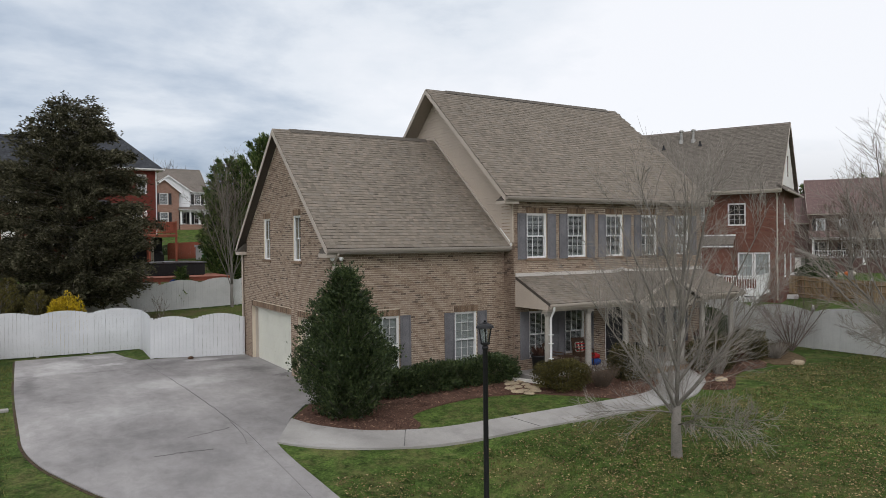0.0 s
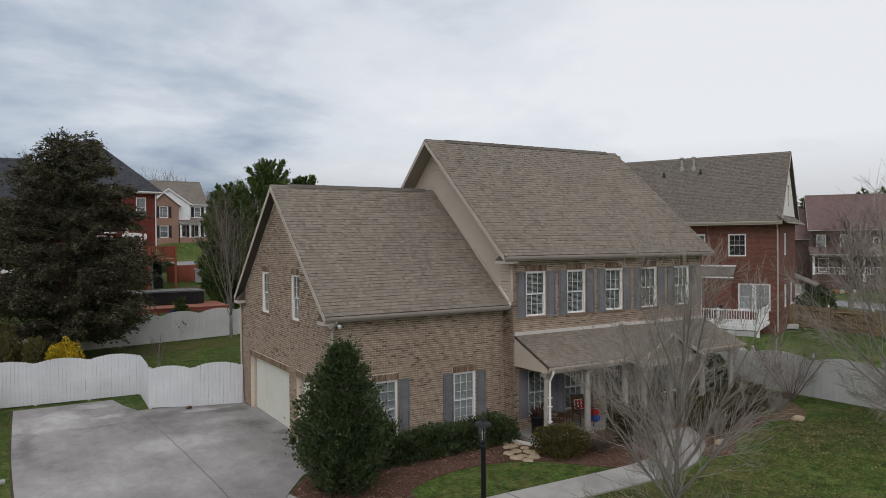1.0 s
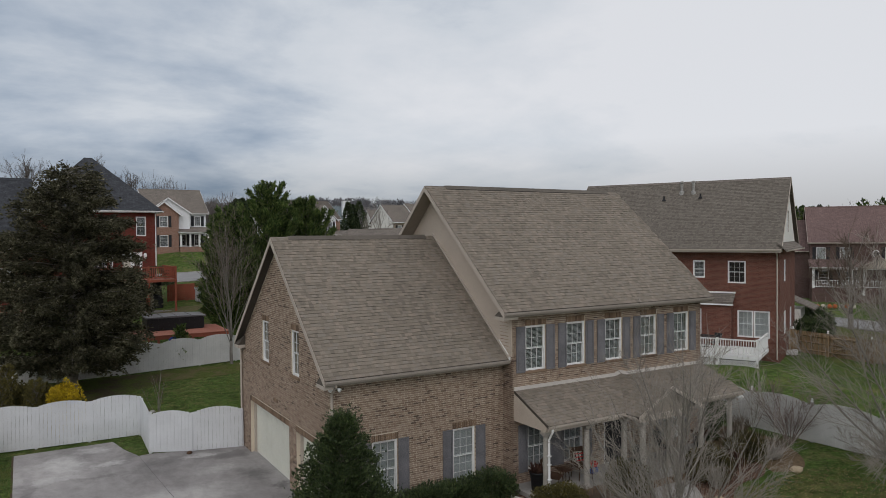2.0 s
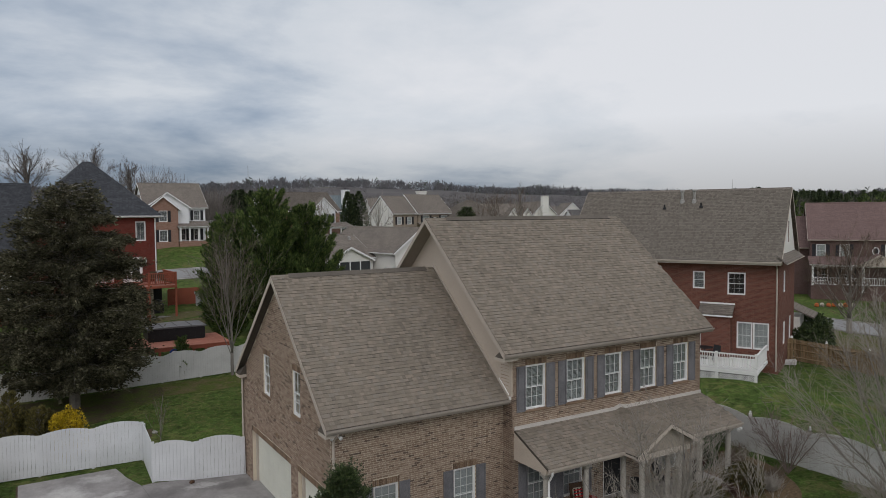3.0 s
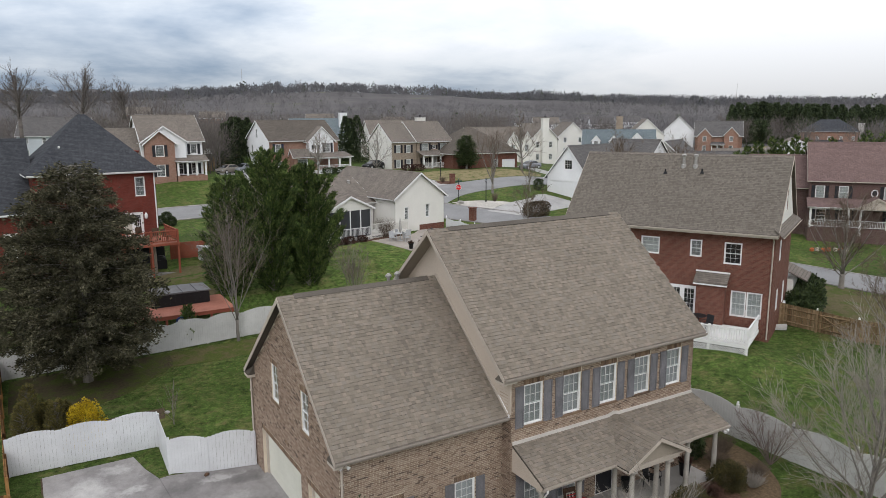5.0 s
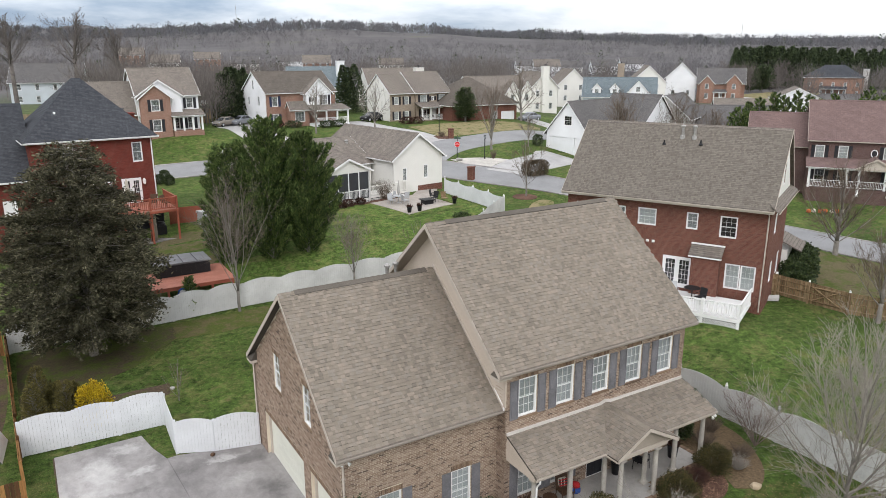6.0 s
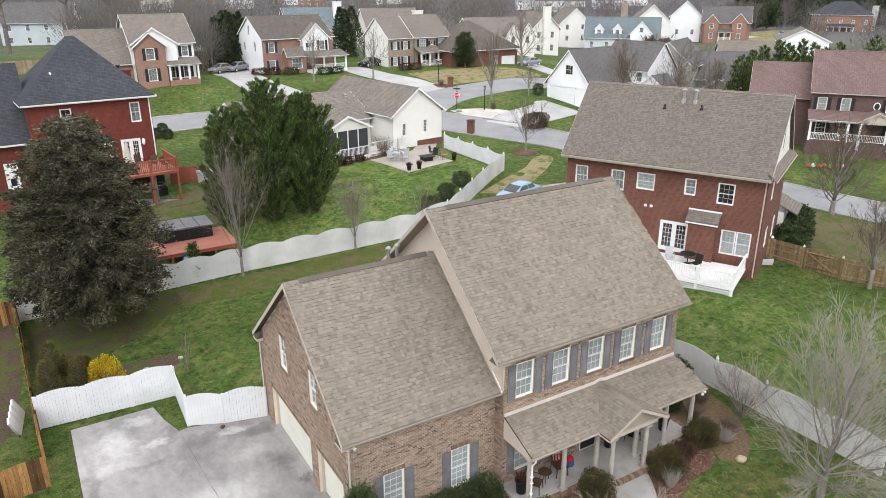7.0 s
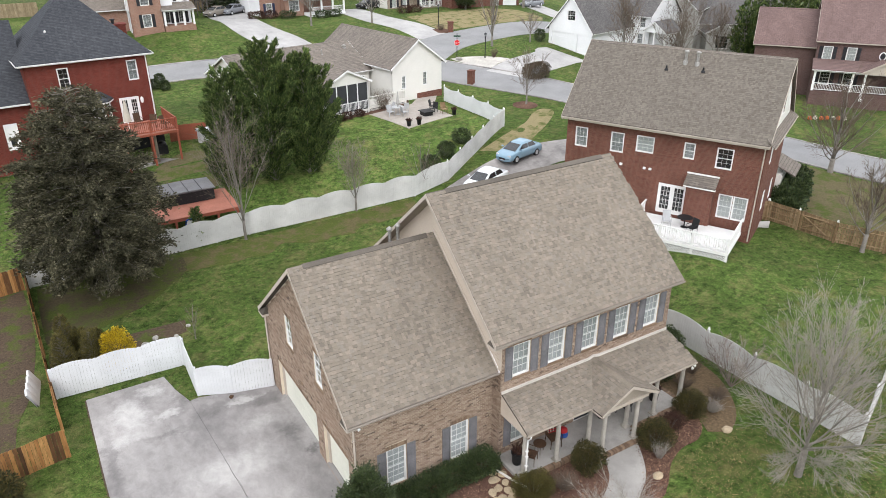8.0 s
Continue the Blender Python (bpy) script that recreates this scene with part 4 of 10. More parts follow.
road_line = blend_curve([(66, -26), (59, -2), (54.2, 12), (50.8, 22), (46.8, 31), (42.9, 38.9), (37.6, 48.5), (33.5, 55.5), (27, 61.5), (18, 65.6), (8, 67.8), (-8, 69), (-30, 68), (-70, 62)])
road = drape("road", ribbon(road_line, 6.4), ASPHALT, 0.03, 0.1, 2.5)
tagged(road, "light grey asphalt residential street", "road", kind="structure")
cul = drape("road_branch", ribbon(blend_curve([(34.5, 57), (41, 61.5), (49, 63), (60, 63.2), (76, 62), (104, 58)]), 6.6), ASPHALT, 0.045, 0.1, 2.5)
tagged(cul, "side street of light grey asphalt", "road", kind="structure")
for side in (-1, 1):
    ln = ribbon(road_line, 6.4 + 0.28)
    half = ln[:len(ln) // 2] if side < 0 else ln[len(ln) // 2:][::-1]
    kb = drape("kerb", ribbon(half, 0.28), CONCRETE, 0.08, 0.2, 2.5)
    tagged(kb, "low concrete kerb along the street", "kerb", kind="structure")

# driveways of the houses around
def strip(outline, label, material=PALECRETE, lift=0.035):
    nm, cat = {DORMANT: ("ground_lawn", "lawn"), DULL: ("ground_lawn", "lawn"), LAWN_BRIGHT: ("ground_lawn", "lawn"), SOIL: ("ground_bed", "bare soil"), NEEDLES: ("ground_bed", "bare soil"), MULCH: ("ground_bed", "mulch bed"), GRAVEL: ("ground_bed", "gravel bed"), PATIO: ("pavement_patio", "patio")}.get(material, ("pavement_drive", "driveway"))
    tagged(drape(nm, outline, material, lift, 0.1, 2.0), label, cat, kind="structure")


strip([(39.8, 49.3), (42.0, 50.5), (44.9, 51.6), (47.8, 52.2), (49.6, 52.7), (50.2, 53.5), (51.0, 54.0), (52.4, 53.9), (53.9, 47.6), (52.2, 47.5), (49.4, 46.6), (46.8, 45.9), (44.2, 45.6), (42.6, 45.1), (42.2, 44.4)], "pale concrete driveway before the white garage")
strip(ribbon(blend_curve([(19.6, 22.8), (22.6, 24.0), (25.5, 25.0), (29.5, 25.7), (33.0, 25.2), (37.0, 24.4), (43.0, 25.5), (49.5, 27.0)]), 3.9), "concrete driveway beside the brick house", CONCRETE)
strip(ribbon(blend_curve([(24.0, 66.0), (23.5, 74), (22.0, 82), (22.3, 92), (23.8, 99)]), 6.0), "long pale concrete driveway")
strip(ribbon(blend_curve([(42.0, 64.8), (42.0, 72), (40.4, 80), (40.5, 90)]), 4.6), "pale concrete driveway of the tan house")
strip([(66, 65.4), (69.5, 84), (75, 84), (72, 65.0)], "pale concrete driveway of the brown-roofed house")
strip(blend_curve([(38.7, 55.5), (39.3, 53.1), (40.3, 50.0), (42.6, 50.9), (44.9, 51.7), (42.9, 54.1), (40.8, 55.2)], 4), "bed of pale gravel at the street corner", GRAVEL, 0.03)
strip([(44.6, 67.2), (52, 67.0), (62, 67.0), (64.5, 70), (64, 76), (60, 79.5), (50, 79.0), (45.0, 78.0)], "dormant straw-coloured front lawn", DORMANT, 0.02)
strip(blend_curve([(43.9, 68.6), (45.4, 68.4), (45.6, 66.6), (44.6, 66.0), (43.6, 66.6)], 4), "mulch bed at the far kerb", MULCH, 0.05)
strip([(150, 96), (176, 104), (226, 122), (232, 128), (222, 138), (196, 134), (170, 122), (158, 116)], "open dormant lawn before the far brick houses", DORMANT, 0.05)
strip([(181, 118.5), (186, 119), (187.5, 123), (184.5, 126), (180, 122)], "pale concrete apron on a far lawn", PALECRETE, 0.10)
strip(blend_curve([(25.2, 28.9), (29.0, 30.6), (32.6, 32.4), (35.0, 34.4), (37.0, 35.4), (37.6, 34.2), (34.6, 31.4), (32.0, 29.6), (29.6, 28.2), (27.0, 27.9)], 4), "worn straw-coloured strip across the side lawn", DORMANT, 0.012)
strip([(39.5, 10.5), (41.0, 4.0), (43.0, -4.0), (46, -12), (60, -14), (57.5, -8), (53.8, 2), (50.0, 12.5), (47.2, 19.0), (44.6, 22.2), (42.0, 20.0)], "dull leaf-strewn lawn beyond the brown fence", DULL, 0.012)
strip([(3.0, 26.3), (16.6, 25.3), (20.0, 26.1), (29.7, 32.5), (29.2, 41.0), (26.0, 44.5), (14.0, 41.0), (7.0, 44.0), (6.0, 37.0), (4.6, 33.0)], "bright clipped lawn inside the ranch fence", LAWN_BRIGHT, 0.008)
strip(blend_curve([(0.2, 37.2), (3.0, 39.3), (5.3, 37.6), (5.0, 35.0), (4.2, 33.2), (2.0, 32.6), (0.1, 33.4), (-0.4, 35.4)], 4), "worn brown ground before the red deck", DULL, 0.014)
strip([(20.6, 40.9), (21.9, 35.5), (27.3, 36.6), (27.0, 39.8), (30.6, 45.0), (29.6, 46.0), (25.8, 42.0)], "tan paved patio behind the ranch house", PATIO, 0.045)
strip([(21.2, 41.9), (26.2, 43.4), (25.6, 42.2), (21.3, 41.0), (15.9, 40.2), (15.9, 40.9)], "narrow mulch bed along the lattice", MULCH, 0.05)
strip([(-9.4, 16.0), (-5.6, 15.6), (-2.6, 16.4), (-2.4, 17.6), (-6.5, 17.8), (-9.3, 18.0)], "patch of bare soil under the shrubs", SOIL, 0.015)
strip(blend_curve([(-9.3, 25.6), (-9.35, 21.0), (-9.1, 18.6), (-7.4, 18.9), (-5.6, 19.7), (-3.6, 20.6), (-2.2, 22.0), (-0.9, 23.4), (-0.8, 25.6)], 4), "needle-strewn thin grass under the cedar", NEEDLES, 0.015)
strip(blend_curve([(-10.0, 25.9), (-9.8, 20), (-10.3, 15), (-11.0, 12.5), (-11.4, 10.0), (-13.0, 8.0), (-16, 6.0), (-21, 5)], 5) + [(-22, 26.0)], "bare brown neighbouring yard", SOIL, 0.012)

# cracks in the old slab
CRACK = speckled("dark_crack", (0.070, 0.068, 0.064), (0.120, 0.116, 0.110), 10, 1.0)


def crack(points, width, seed, parent=None, lift=0.039):
    rng = random.Random(seed)
    line = [(x + rng.uniform(-0.035, 0.035), y + rng.uniform(-0.035, 0.035)) for x, y in blend_curve(points, 7)]
    drape("crack", ribbon(line, width), CRACK, lift, 0.01, 5.0, parent or driveway)


crack([(-5.36, -2.75), (-4.96, -2.79), (-4.53, -2.84), (-4.14, -2.96)], 0.018, 1)
crack([(-4.5, -1.75), (-3.8, -1.59), (-3.32, -1.46)], 0.009, 2)
crack([(-3.6, 5.5), (-3.45, 3.0), (-3.29, 0.49), (-3.24, -0.72), (-3.29, -2.12), (-3.37, -3.0)], 0.008, 3)

# joints of the front walk
for a, b in (((0.27, -4.10), (-0.28, -5.08)), ((3.1, -4.60), (3.28, -5.68)), ((6.0, -4.76), (6.05, -5.88))):
    drape("joint", ribbon([a, b], 0.014), CRACK, 0.0485, 0.01, 5.0, pathway)

# bare rim along the edge of the driveway
rim = [(x - 0.035, y) for x, y in left_edge]
tagged(drape("ground_rim", ribbon(rim, 0.07), SOIL, 0.010, 0.05, 1.5), "dark strip of bare soil along the driveway edge", "soil strip", kind="structure")

# leaf-strewn strips along the foot of the back fence
def ragged(line, width, seed):
    rng = random.Random(seed)
    up = [(x, y + width * 0.5) for x, y in line]
    low = [(x, y - width * rng.uniform(0.25, 0.75)) for x, y in line]
    return up + blend_curve(low, 4)[::-1]


VERGE = litter_mat("leafy_verge", (0.064, 0.055, 0.028), (0.150, 0.128, 0.062), 0.205)
tagged(drape("ground_verge", ragged([(-1.8 + 1.2 * i, 24.5 - 0.06 * i) for i in range(16)], 2.3, 5), VERGE, 0.012, 0.05, 1.5), "leaf-strewn strip along the back fence", "leaf litter", kind="structure")

# ---- the brick house ----
def slab(p0, p1, p2, p3, thick):
    """A roof slope from its top corners: eave left, eave right, ridge right, ridge left."""
    g = Geo()
    top = [Vector(p) for p in (p0, p1, p2, p3)]
    low = [p - Vector((0, 0, thick)) for p in top]
    return g.add(top + low, [(0, 1, 2, 3), (7, 6, 5, 4), (0, 4, 5, 1), (1, 5, 6, 2), (2, 6, 7, 3), (3, 7, 4, 0)])


def gutter(parent, a, b, material, size=0.09):
    """A half-open gutter from a to b, hung outside the eave."""
    a, b = Vector(a), Vector(b)
    d = (b - a).normalized()
    out = d.cross(Vector((0, 0, 1)))
    g = Geo()
    prof = [(0, 0), (size * 0.75, 0), (size, size * 0.55), (size, size), (size * 0.86, size), (size * 0.86, size * 0.6), (size * 0.68, 0.018), (0, 0.018)]
    n = len(prof)
    vs = [p + out * q[0] + Vector((0, 0, q[1] - size)) for p in (a, b) for q in prof]
    fs = [(i, (i + 1) % n, (i + 1) % n + n, i + n) for i in range(n)] + [tuple(range(n))[::-1], tuple(range(n, 2 * n))]
    g.add(vs, fs)
    return part("gutter", g, material, parent)


house = thing("house", "two-storey tan brick house with brown-grey shingle roofs and attached garage", "house")

GS, GE, GR = 0.835, 4.40, 8.57          # garage roof: slope, eave height, ridge height
GY0, GYR, GY1 = -0.38, 4.615, 9.61
MS, ME, MR = 0.852, 6.06, 10.52         # main roof
MY0, MYR, MY1 = -0.90, 4.33, 9.56


def garage_top(y):
    return GE + GS * (y - GY0) if y < GYR else GR - GS * (y - GYR)


def main_top(y):
    return ME + MS * (y - MY0) if y < MYR else MR - MS * (y - MYR)


# garage wing walls
front_windows = [(1.38, 2.25, 0.42, 2.25), (4.30, 5.16, 0.40, 2.23)]
g = Geo().prism(rect(0.25, 6.34, -0.45, garage_top(0.1) - 0.16), 0, 0.25, "y", [rect(*w) for w in front_windows])
wall = part("wall", g, MORTAR, house, "tan brick wall with scattered dark bricks")
wall["fine"] = 1
brick_face(wall, plane_frame((0, 0, -0.3), (1, 0, 0), (0, -1, 0)), 6.34, lambda u: garage_top(0) + 0.12, [(a, b, c + 0.3, d + 0.3) for a, b, c, d in front_windows])

doors = [(0.45, 2.95), (3.65, 8.35)]
gable_windows = [(2.60, 3.35, 3.95, 5.48), (5.86, 6.66, 3.95, 5.48)]
outline = [(0, -0.45), (9.5, -0.45), (9.5, garage_top(9.5) - 0.17), (GYR, GR - 0.17), (0, garage_top(0) - 0.17)]
g = Geo().prism(outline, 0, 0.25, "x", [rect(a, b, 0.0, 2.12) for a, b in doors] + [rect(*w) for w in gable_windows])
wall = part("gable_wall", g, MORTAR, house, "tan brick gable wall over two garage doors")
wall["fine"] = 1
ops = [(9.5 - b, 9.5 - a, 0.3, 2.42) for a, b in doors] + [(9.5 - b, 9.5 - a, c + 0.3, d + 0.3) for a, b, c, d in gable_windows]
brick_face(wall, plane_frame((0, 9.5, -0.3), (0, -1, 0), (-1, 0, 0)), 9.5, lambda u: garage_top(9.5 - u) + 0.16, ops)
part("back_wall", Geo().prism(rect(0.25, 6.34, -0.45, garage_top(9.4) - 0.16), 9.25, 9.5, "y"), BRICK, house)

for i, (a, b, c, d) in enumerate(front_windows):
    window(house, on_face(a, 0, c, 0), b - a, d - c, 3, 3, "closed")
    for x in (a - 0.40, b + 0.03):
        shutter(house, on_face(x, -0.012, c, 0), 0.37, d - c, SHUTTER)
for a, b, c, d in gable_windows:
    window(house, on_face(0, b, c, -90), b - a, d - c, 2, 2, "none")
    part("window_sill", Geo().box(-0.05, 0.02, a - 0.08, b + 0.08, c - 0.075, c - 0.005), BRICK_DARK, house)
for a, b, c, d in front_windows:
    part("window_sill", Geo().box(a - 0.06, b + 0.06, -0.05, 0.02, c - 0.075, c - 0.005), BRICK_DARK, house)

for a, b in doors:
    jamb = Geo()
    jamb.box(0.13, 0.25, a, a + 0.10, 0.0, 2.12).box(0.13, 0.25, b - 0.10, b, 0.0, 2.12).box(0.13, 0.25, a + 0.10, b - 0.10, 2.04, 2.12)
    part("door_jamb", jamb, TAN_TRIM, house, "tan painted garage door jamb")
    door = part("garage_door", Geo().box(0.235, 0.25, a + 0.1, b - 0.1, 0.03, 2.04), ALMOND, house, "almond sectional garage door")
    n = max(4, round((b - a - 0.2) / 0.6))
    for s in range(4):
        z0, z1 = 0.03 + s * 0.5025, 0.03 + (s + 1) * 0.5025 - 0.008
        sec = Geo().box(0.215, 0.235, a + 0.1, b - 0.1, z0, z1)
        for k in range(n):
            y0 = a + 0.1 + (b - a - 0.2) * (k + 0.10) / n
            y1 = a + 0.1 + (b - a - 0.2) * (k + 0.90) / n
            sec.prism(rect(y0, y1, z0 + 0.07, z1 - 0.07), 0.209, 0.215, "x", [rect(y0 + 0.04, y1 - 0.04, z0 + 0.11, z1 - 0.11)])
        part("door_section", sec, ALMOND, door)
    part("weather_strip", Geo().box(0.205, 0.24, a + 0.1, b - 0.1, 0.0, 0.03), BLACK_METAL, door)

# garage roof
xg0, xg1 = -0.28, 6.30
roof = part("garage_roof", slab((xg0, GY0, GE), (xg1, GY0, GE), (xg1, GYR, GR), (xg0, GYR, GR), 0.16), SHINGLE_BED, house, "weathered brown-grey shingle roof slope")
roof["fine"] = 1
nrm = Vector((0, -GS, 1)).normalized()
shingle_face(roof, plane_frame((xg0 - 0.02, GY0 - 0.03, GE + 0.002), (1, 0, 0), nrm), xg1 - xg0 + 0.02, math.hypot(GYR - GY0, GR - GE) + 0.02, seed=3)
part("garage_roof_back", slab((xg1, GY1, GE), (xg0, GY1, GE), (xg0, GYR, GR), (xg1, GYR, GR), 0.16), SHINGLE_BED, house)

# rake boards, soffits and eave returns of the garage gable
for y0, y1 in ((GY0, GYR), (GY1, GYR)):
    g = Geo()
    z0, z1 = GE - 0.02, GR - 0.02
    d = -0.19
    vs = [(xg0 - 0.022, y0, z0), (xg0 - 0.022, y1, z1), (xg0 - 0.022, y1, z1 + d), (xg0 - 0.022, y0, z0 + d)]
    vs += [(p[0] + 0.022, p[1], p[2]) for p in vs]
    g.add([Vector(p) for p in vs], [(0, 1, 2, 3), (7, 6, 5, 4), (0, 4, 5, 1), (1, 5, 6, 2), (2, 6, 7, 3), (3, 7, 4, 0)])
    part("rake_board", g, TAN_TRIM, house, "tan painted rake board")
for y, s in ((GY0, 1), (GY1, -1)):
    g = Geo()
    a, b = sorted((y + 0.02 * s, y + 0.62 * s))
    g.box(xg0 - 0.02, 0.0, a, b, GE - 0.28, GE - 0.16)
    part("eave_return", g, TAN_TRIM, house, "boxed eave return")
    tip = (b if s > 0 else a)
    part("return_roof", Geo().add([Vector(q) for q in ((xg0 - 0.03, a, GE - 0.158), (xg0 - 0.03, b, GE - 0.158), (0.0, b, GE - 0.158), (0.0, a, GE - 0.158), (-0.01, tip, GE + 0.26))], [(0, 1, 4), (1, 2, 4), (2, 3, 4), (3, 0, 4), (3, 2, 1, 0)]), SHINGLE_BED, house)
    part("soffit", Geo().box(0.0, 6.3, min(y + 0.02 * s, s * 0.0 if s > 0 else 9.5), max(y + 0.02 * s, 0.0 if s > 0 else 9.5), GE - 0.18, GE - 0.16), SOFFIT, house)
    part("fascia", Geo().box(xg0, 6.3, y - 0.012 if s > 0 else y - 0.025, y + 0.025 if s > 0 else y + 0.012, GE - 0.19, GE - 0.03), GUTTER, house)
gutter(house, (xg0, GY0, GE - 0.02), (xg1, GY0, GE - 0.02), GUTTER, 0.115)
gutter(house, (xg1, GY1, GE - 0.02), (xg0, GY1, GE - 0.02), TAN_TRIM)


def downspout(parent, x, y, z_top, z_low, dx, dy, material):
    """From the gutter back to the wall, down it, and a kick at the foot."""
    g = Geo()
    g.tube([(x + dx, y + dy, z_top), (x + dx, y + dy, z_top - 0.10), (x, y, z_top - 0.38), (x, y, z_low + 0.25), (x - 0.06, y - 0.18, z_low + 0.10)], 0.045, 4)
    for z in (z_top - 0.9, (z_top + z_low) / 2, z_low + 0.7):
        g.box(x - 0.065, x + 0.065, y - 0.05, y + 0.05, z - 0.012, z + 0.012)
    return part("downspout", g, material, parent, "painted downspout")


downspout(house, 0.06, -0.06, GE - 0.10, -0.1, 0.0, -0.36, TAN_TRIM)
downspout(house, -0.06, 9.46, GE - 0.10, 0.0, 0.0, 0.16, TAN_TRIM)


def ridge_caps(parent, a, b, slope, material, vent=True):
    a, b = Vector(a), Vector(b)
    n = max(2, round((b - a).length / 0.30))
    half, drop = 0.16, 0.16 * slope
    side = (b - a).normalized().cross(Vector((0, 0, 1)))
    g0 = Geo()
    L = (b - a).length / n
    for i in range(n):
        o = a + (b - a) * (i / n)
        e2 = a + (b - a) * ((i + 1) / n)
        lift = 0.052 if vent and 0.06 * n < i < 0.94 * n else 0.018
        for w in (o,):
            vs = []
            for p, k in ((o, lift), (e2, lift + 0.006)):
                for sgn, dz in ((-1, -drop), (0, 0.0), (1, -drop)):
                    vs.append(p + side * half * sgn + Vector((0, 0, dz + k)))
                for sgn, dz in ((-1, -drop), (0, 0.0), (1, -drop)):
                    vs.append(p + side * half * sgn + Vector((0, 0, dz + k - 0.014)))
            g = Geo().add(vs, [(0, 1, 7, 6), (1, 2, 8, 7), (0, 6, 9, 3), (2, 5, 11, 8), (0, 3, 4, 1), (1, 4, 5, 2), (6, 7, 10, 9), (7, 8, 11, 10)])
            part("ridge_cap", g, material, parent)
    if vent:
        # the sides of the ridge vent, black strips that also paint its shadow line
        for sgn in (-1, 1):
            p, q = a.lerp(b, 0.05) + side * half * sgn, a.lerp(b, 0.95) + side * half * sgn
            vs = [e_ + Vector((0, 0, z_ - drop)) + side * sgn * k_ for k_ in (0.004, -0.02) for e_, z_ in ((p, -0.03), (q, -0.03), (q, 0.038), (p, 0.038))]
            part("ridge_vent", Geo().add(vs, [(0, 1, 2, 3), (7, 6, 5, 4), (0, 4, 5, 1), (1, 5, 6, 2), (2, 6, 7, 3), (3, 7, 4, 0)]), BLACK_METAL, parent, "black side strip of the ridge vent, its shadow line painted in")


ridge_caps(house, (xg0 + 0.02, GYR, GR), (xg1 - 0.1, GYR, GR), GS, RIDGE_CAP)

# main block walls
X0, X1, YF, YB = 6.22, 15.74, -0.55, 9.20
upper = [(6.88, 7.74), (8.70, 9.55), (10.53, 11.38), (12.35, 13.20), (14.17, 15.02)]
lower = [(6.95, 7.85), (8.55, 9.45), (13.55, 14.45)]
front_door = (10.45, 11.45)
holes = [(a, b, 3.95, 5.50) for a, b in upper] + [(a, b, 0.55, 2.15) for a, b in lower] + [(*front_door, 0.16, 2.25)]
g = Geo().prism(rect(X0 + 0.1, X1, -0.45, main_top(YF) - 0.22), YF, YF + 0.25, "y", [rect(*h) for h in holes])
wall = part("front_wall", g, MORTAR, house, "tan brick front wall with five upper windows")
wall["fine"] = 1
brick_face(wall, plane_frame((X0 + 0.1, YF, -0.3), (1, 0, 0), (0, -1, 0)), X1 - X0 - 0.1, lambda u: main_top(YF) + 0.06, [(a - X0 - 0.1, b - X0 - 0.1, c + 0.3, d + 0.3) for a, b, c, d in holes])
for a, b in upper:
    window(house, on_face(a, YF, 3.95, 0), b - a, 1.55, 3, 2, "blind")
    part("window_sill", Geo().box(a - 0.06, b + 0.06, YF - 0.05, YF + 0.02, 3.875, 3.945), BRICK_DARK, house)
    for x in (a - 0.40, b + 0.03):
        shutter(house, on_face(x, YF - 0.012, 3.93, 0), 0.37, 1.56, SHUTTER)
for a, b in lower:
    window(house, on_face(a, YF, 0.55, 0), b - a, 1.6, 3, 2, "blind")
    for x in (a - 0.40, b + 0.03):
        shutter(house, on_face(x, YF - 0.012, 0.53, 0), 0.37, 1.62, SHUTTER)
a, b = front_door
g = Geo().prism(rect(a, b, 0.16, 2.25), YF + 0.02, YF + 0.10, "y", [rect(a + 0.06, b - 0.06, 0.17, 2.19)])
part("door_frame", g, WHITE, house)
fd = Geo().box(a + 0.06, b - 0.06, YF + 0.06, YF + 0.10, 0.17, 2.19)
for z0, z1 in ((0.30, 0.95), (1.10, 2.05)):
    for x0, x1 in ((a + 0.16, a + 0.46), (a + 0.54, a + 0.84)):
        fd.prism(rect(x0, x1, z0, z1), YF + 0.048, YF + 0.06, "y", [rect(x0 + 0.03, x1 - 0.03, z0 + 0.03, z1 - 0.03)])
fdoor = part("front_door", fd, BLACK_SHUTTER, house, "dark panelled front door")
part("handle", Geo().tube([(b - 0.14, YF + 0.05, 1.05), (b - 0.14, YF - 0.01, 1.05), (b - 0.22, YF - 0.01, 1.05)], 0.012, 6), GALV, fdoor)

# brick return where the main block stands forward, siding above the garage roof
ret = part("brick_return", Geo().prism([(YF, -0.45), (0.1, -0.45), (0.1, main_top(-0.2) - 0.3), (YF, main_top(YF) - 0.22)], X0 + 0.1, X0 + 0.3, "x"), MORTAR, house)
brick_face(ret, plane_frame((X0 + 0.1, 0.1, -0.3), (0, -1, 0), (-1, 0, 0)), 0.65, lambda u: main_top(0.1 - u) + 0.06, [], soldiers=False)
g = Geo().prism([(-0.30, 3.0), (YB, 3.0), (YB, main_top(YB) - 0.2), (MYR, MR - 0.2), (-0.30, main_top(-0.30) - 0.2)], X0 + 0.1, X0 + 0.32, "x")
sw = part("siding_wall", g, SIDING, house, "beige lap siding wall above the garage roof")
z = 4.4
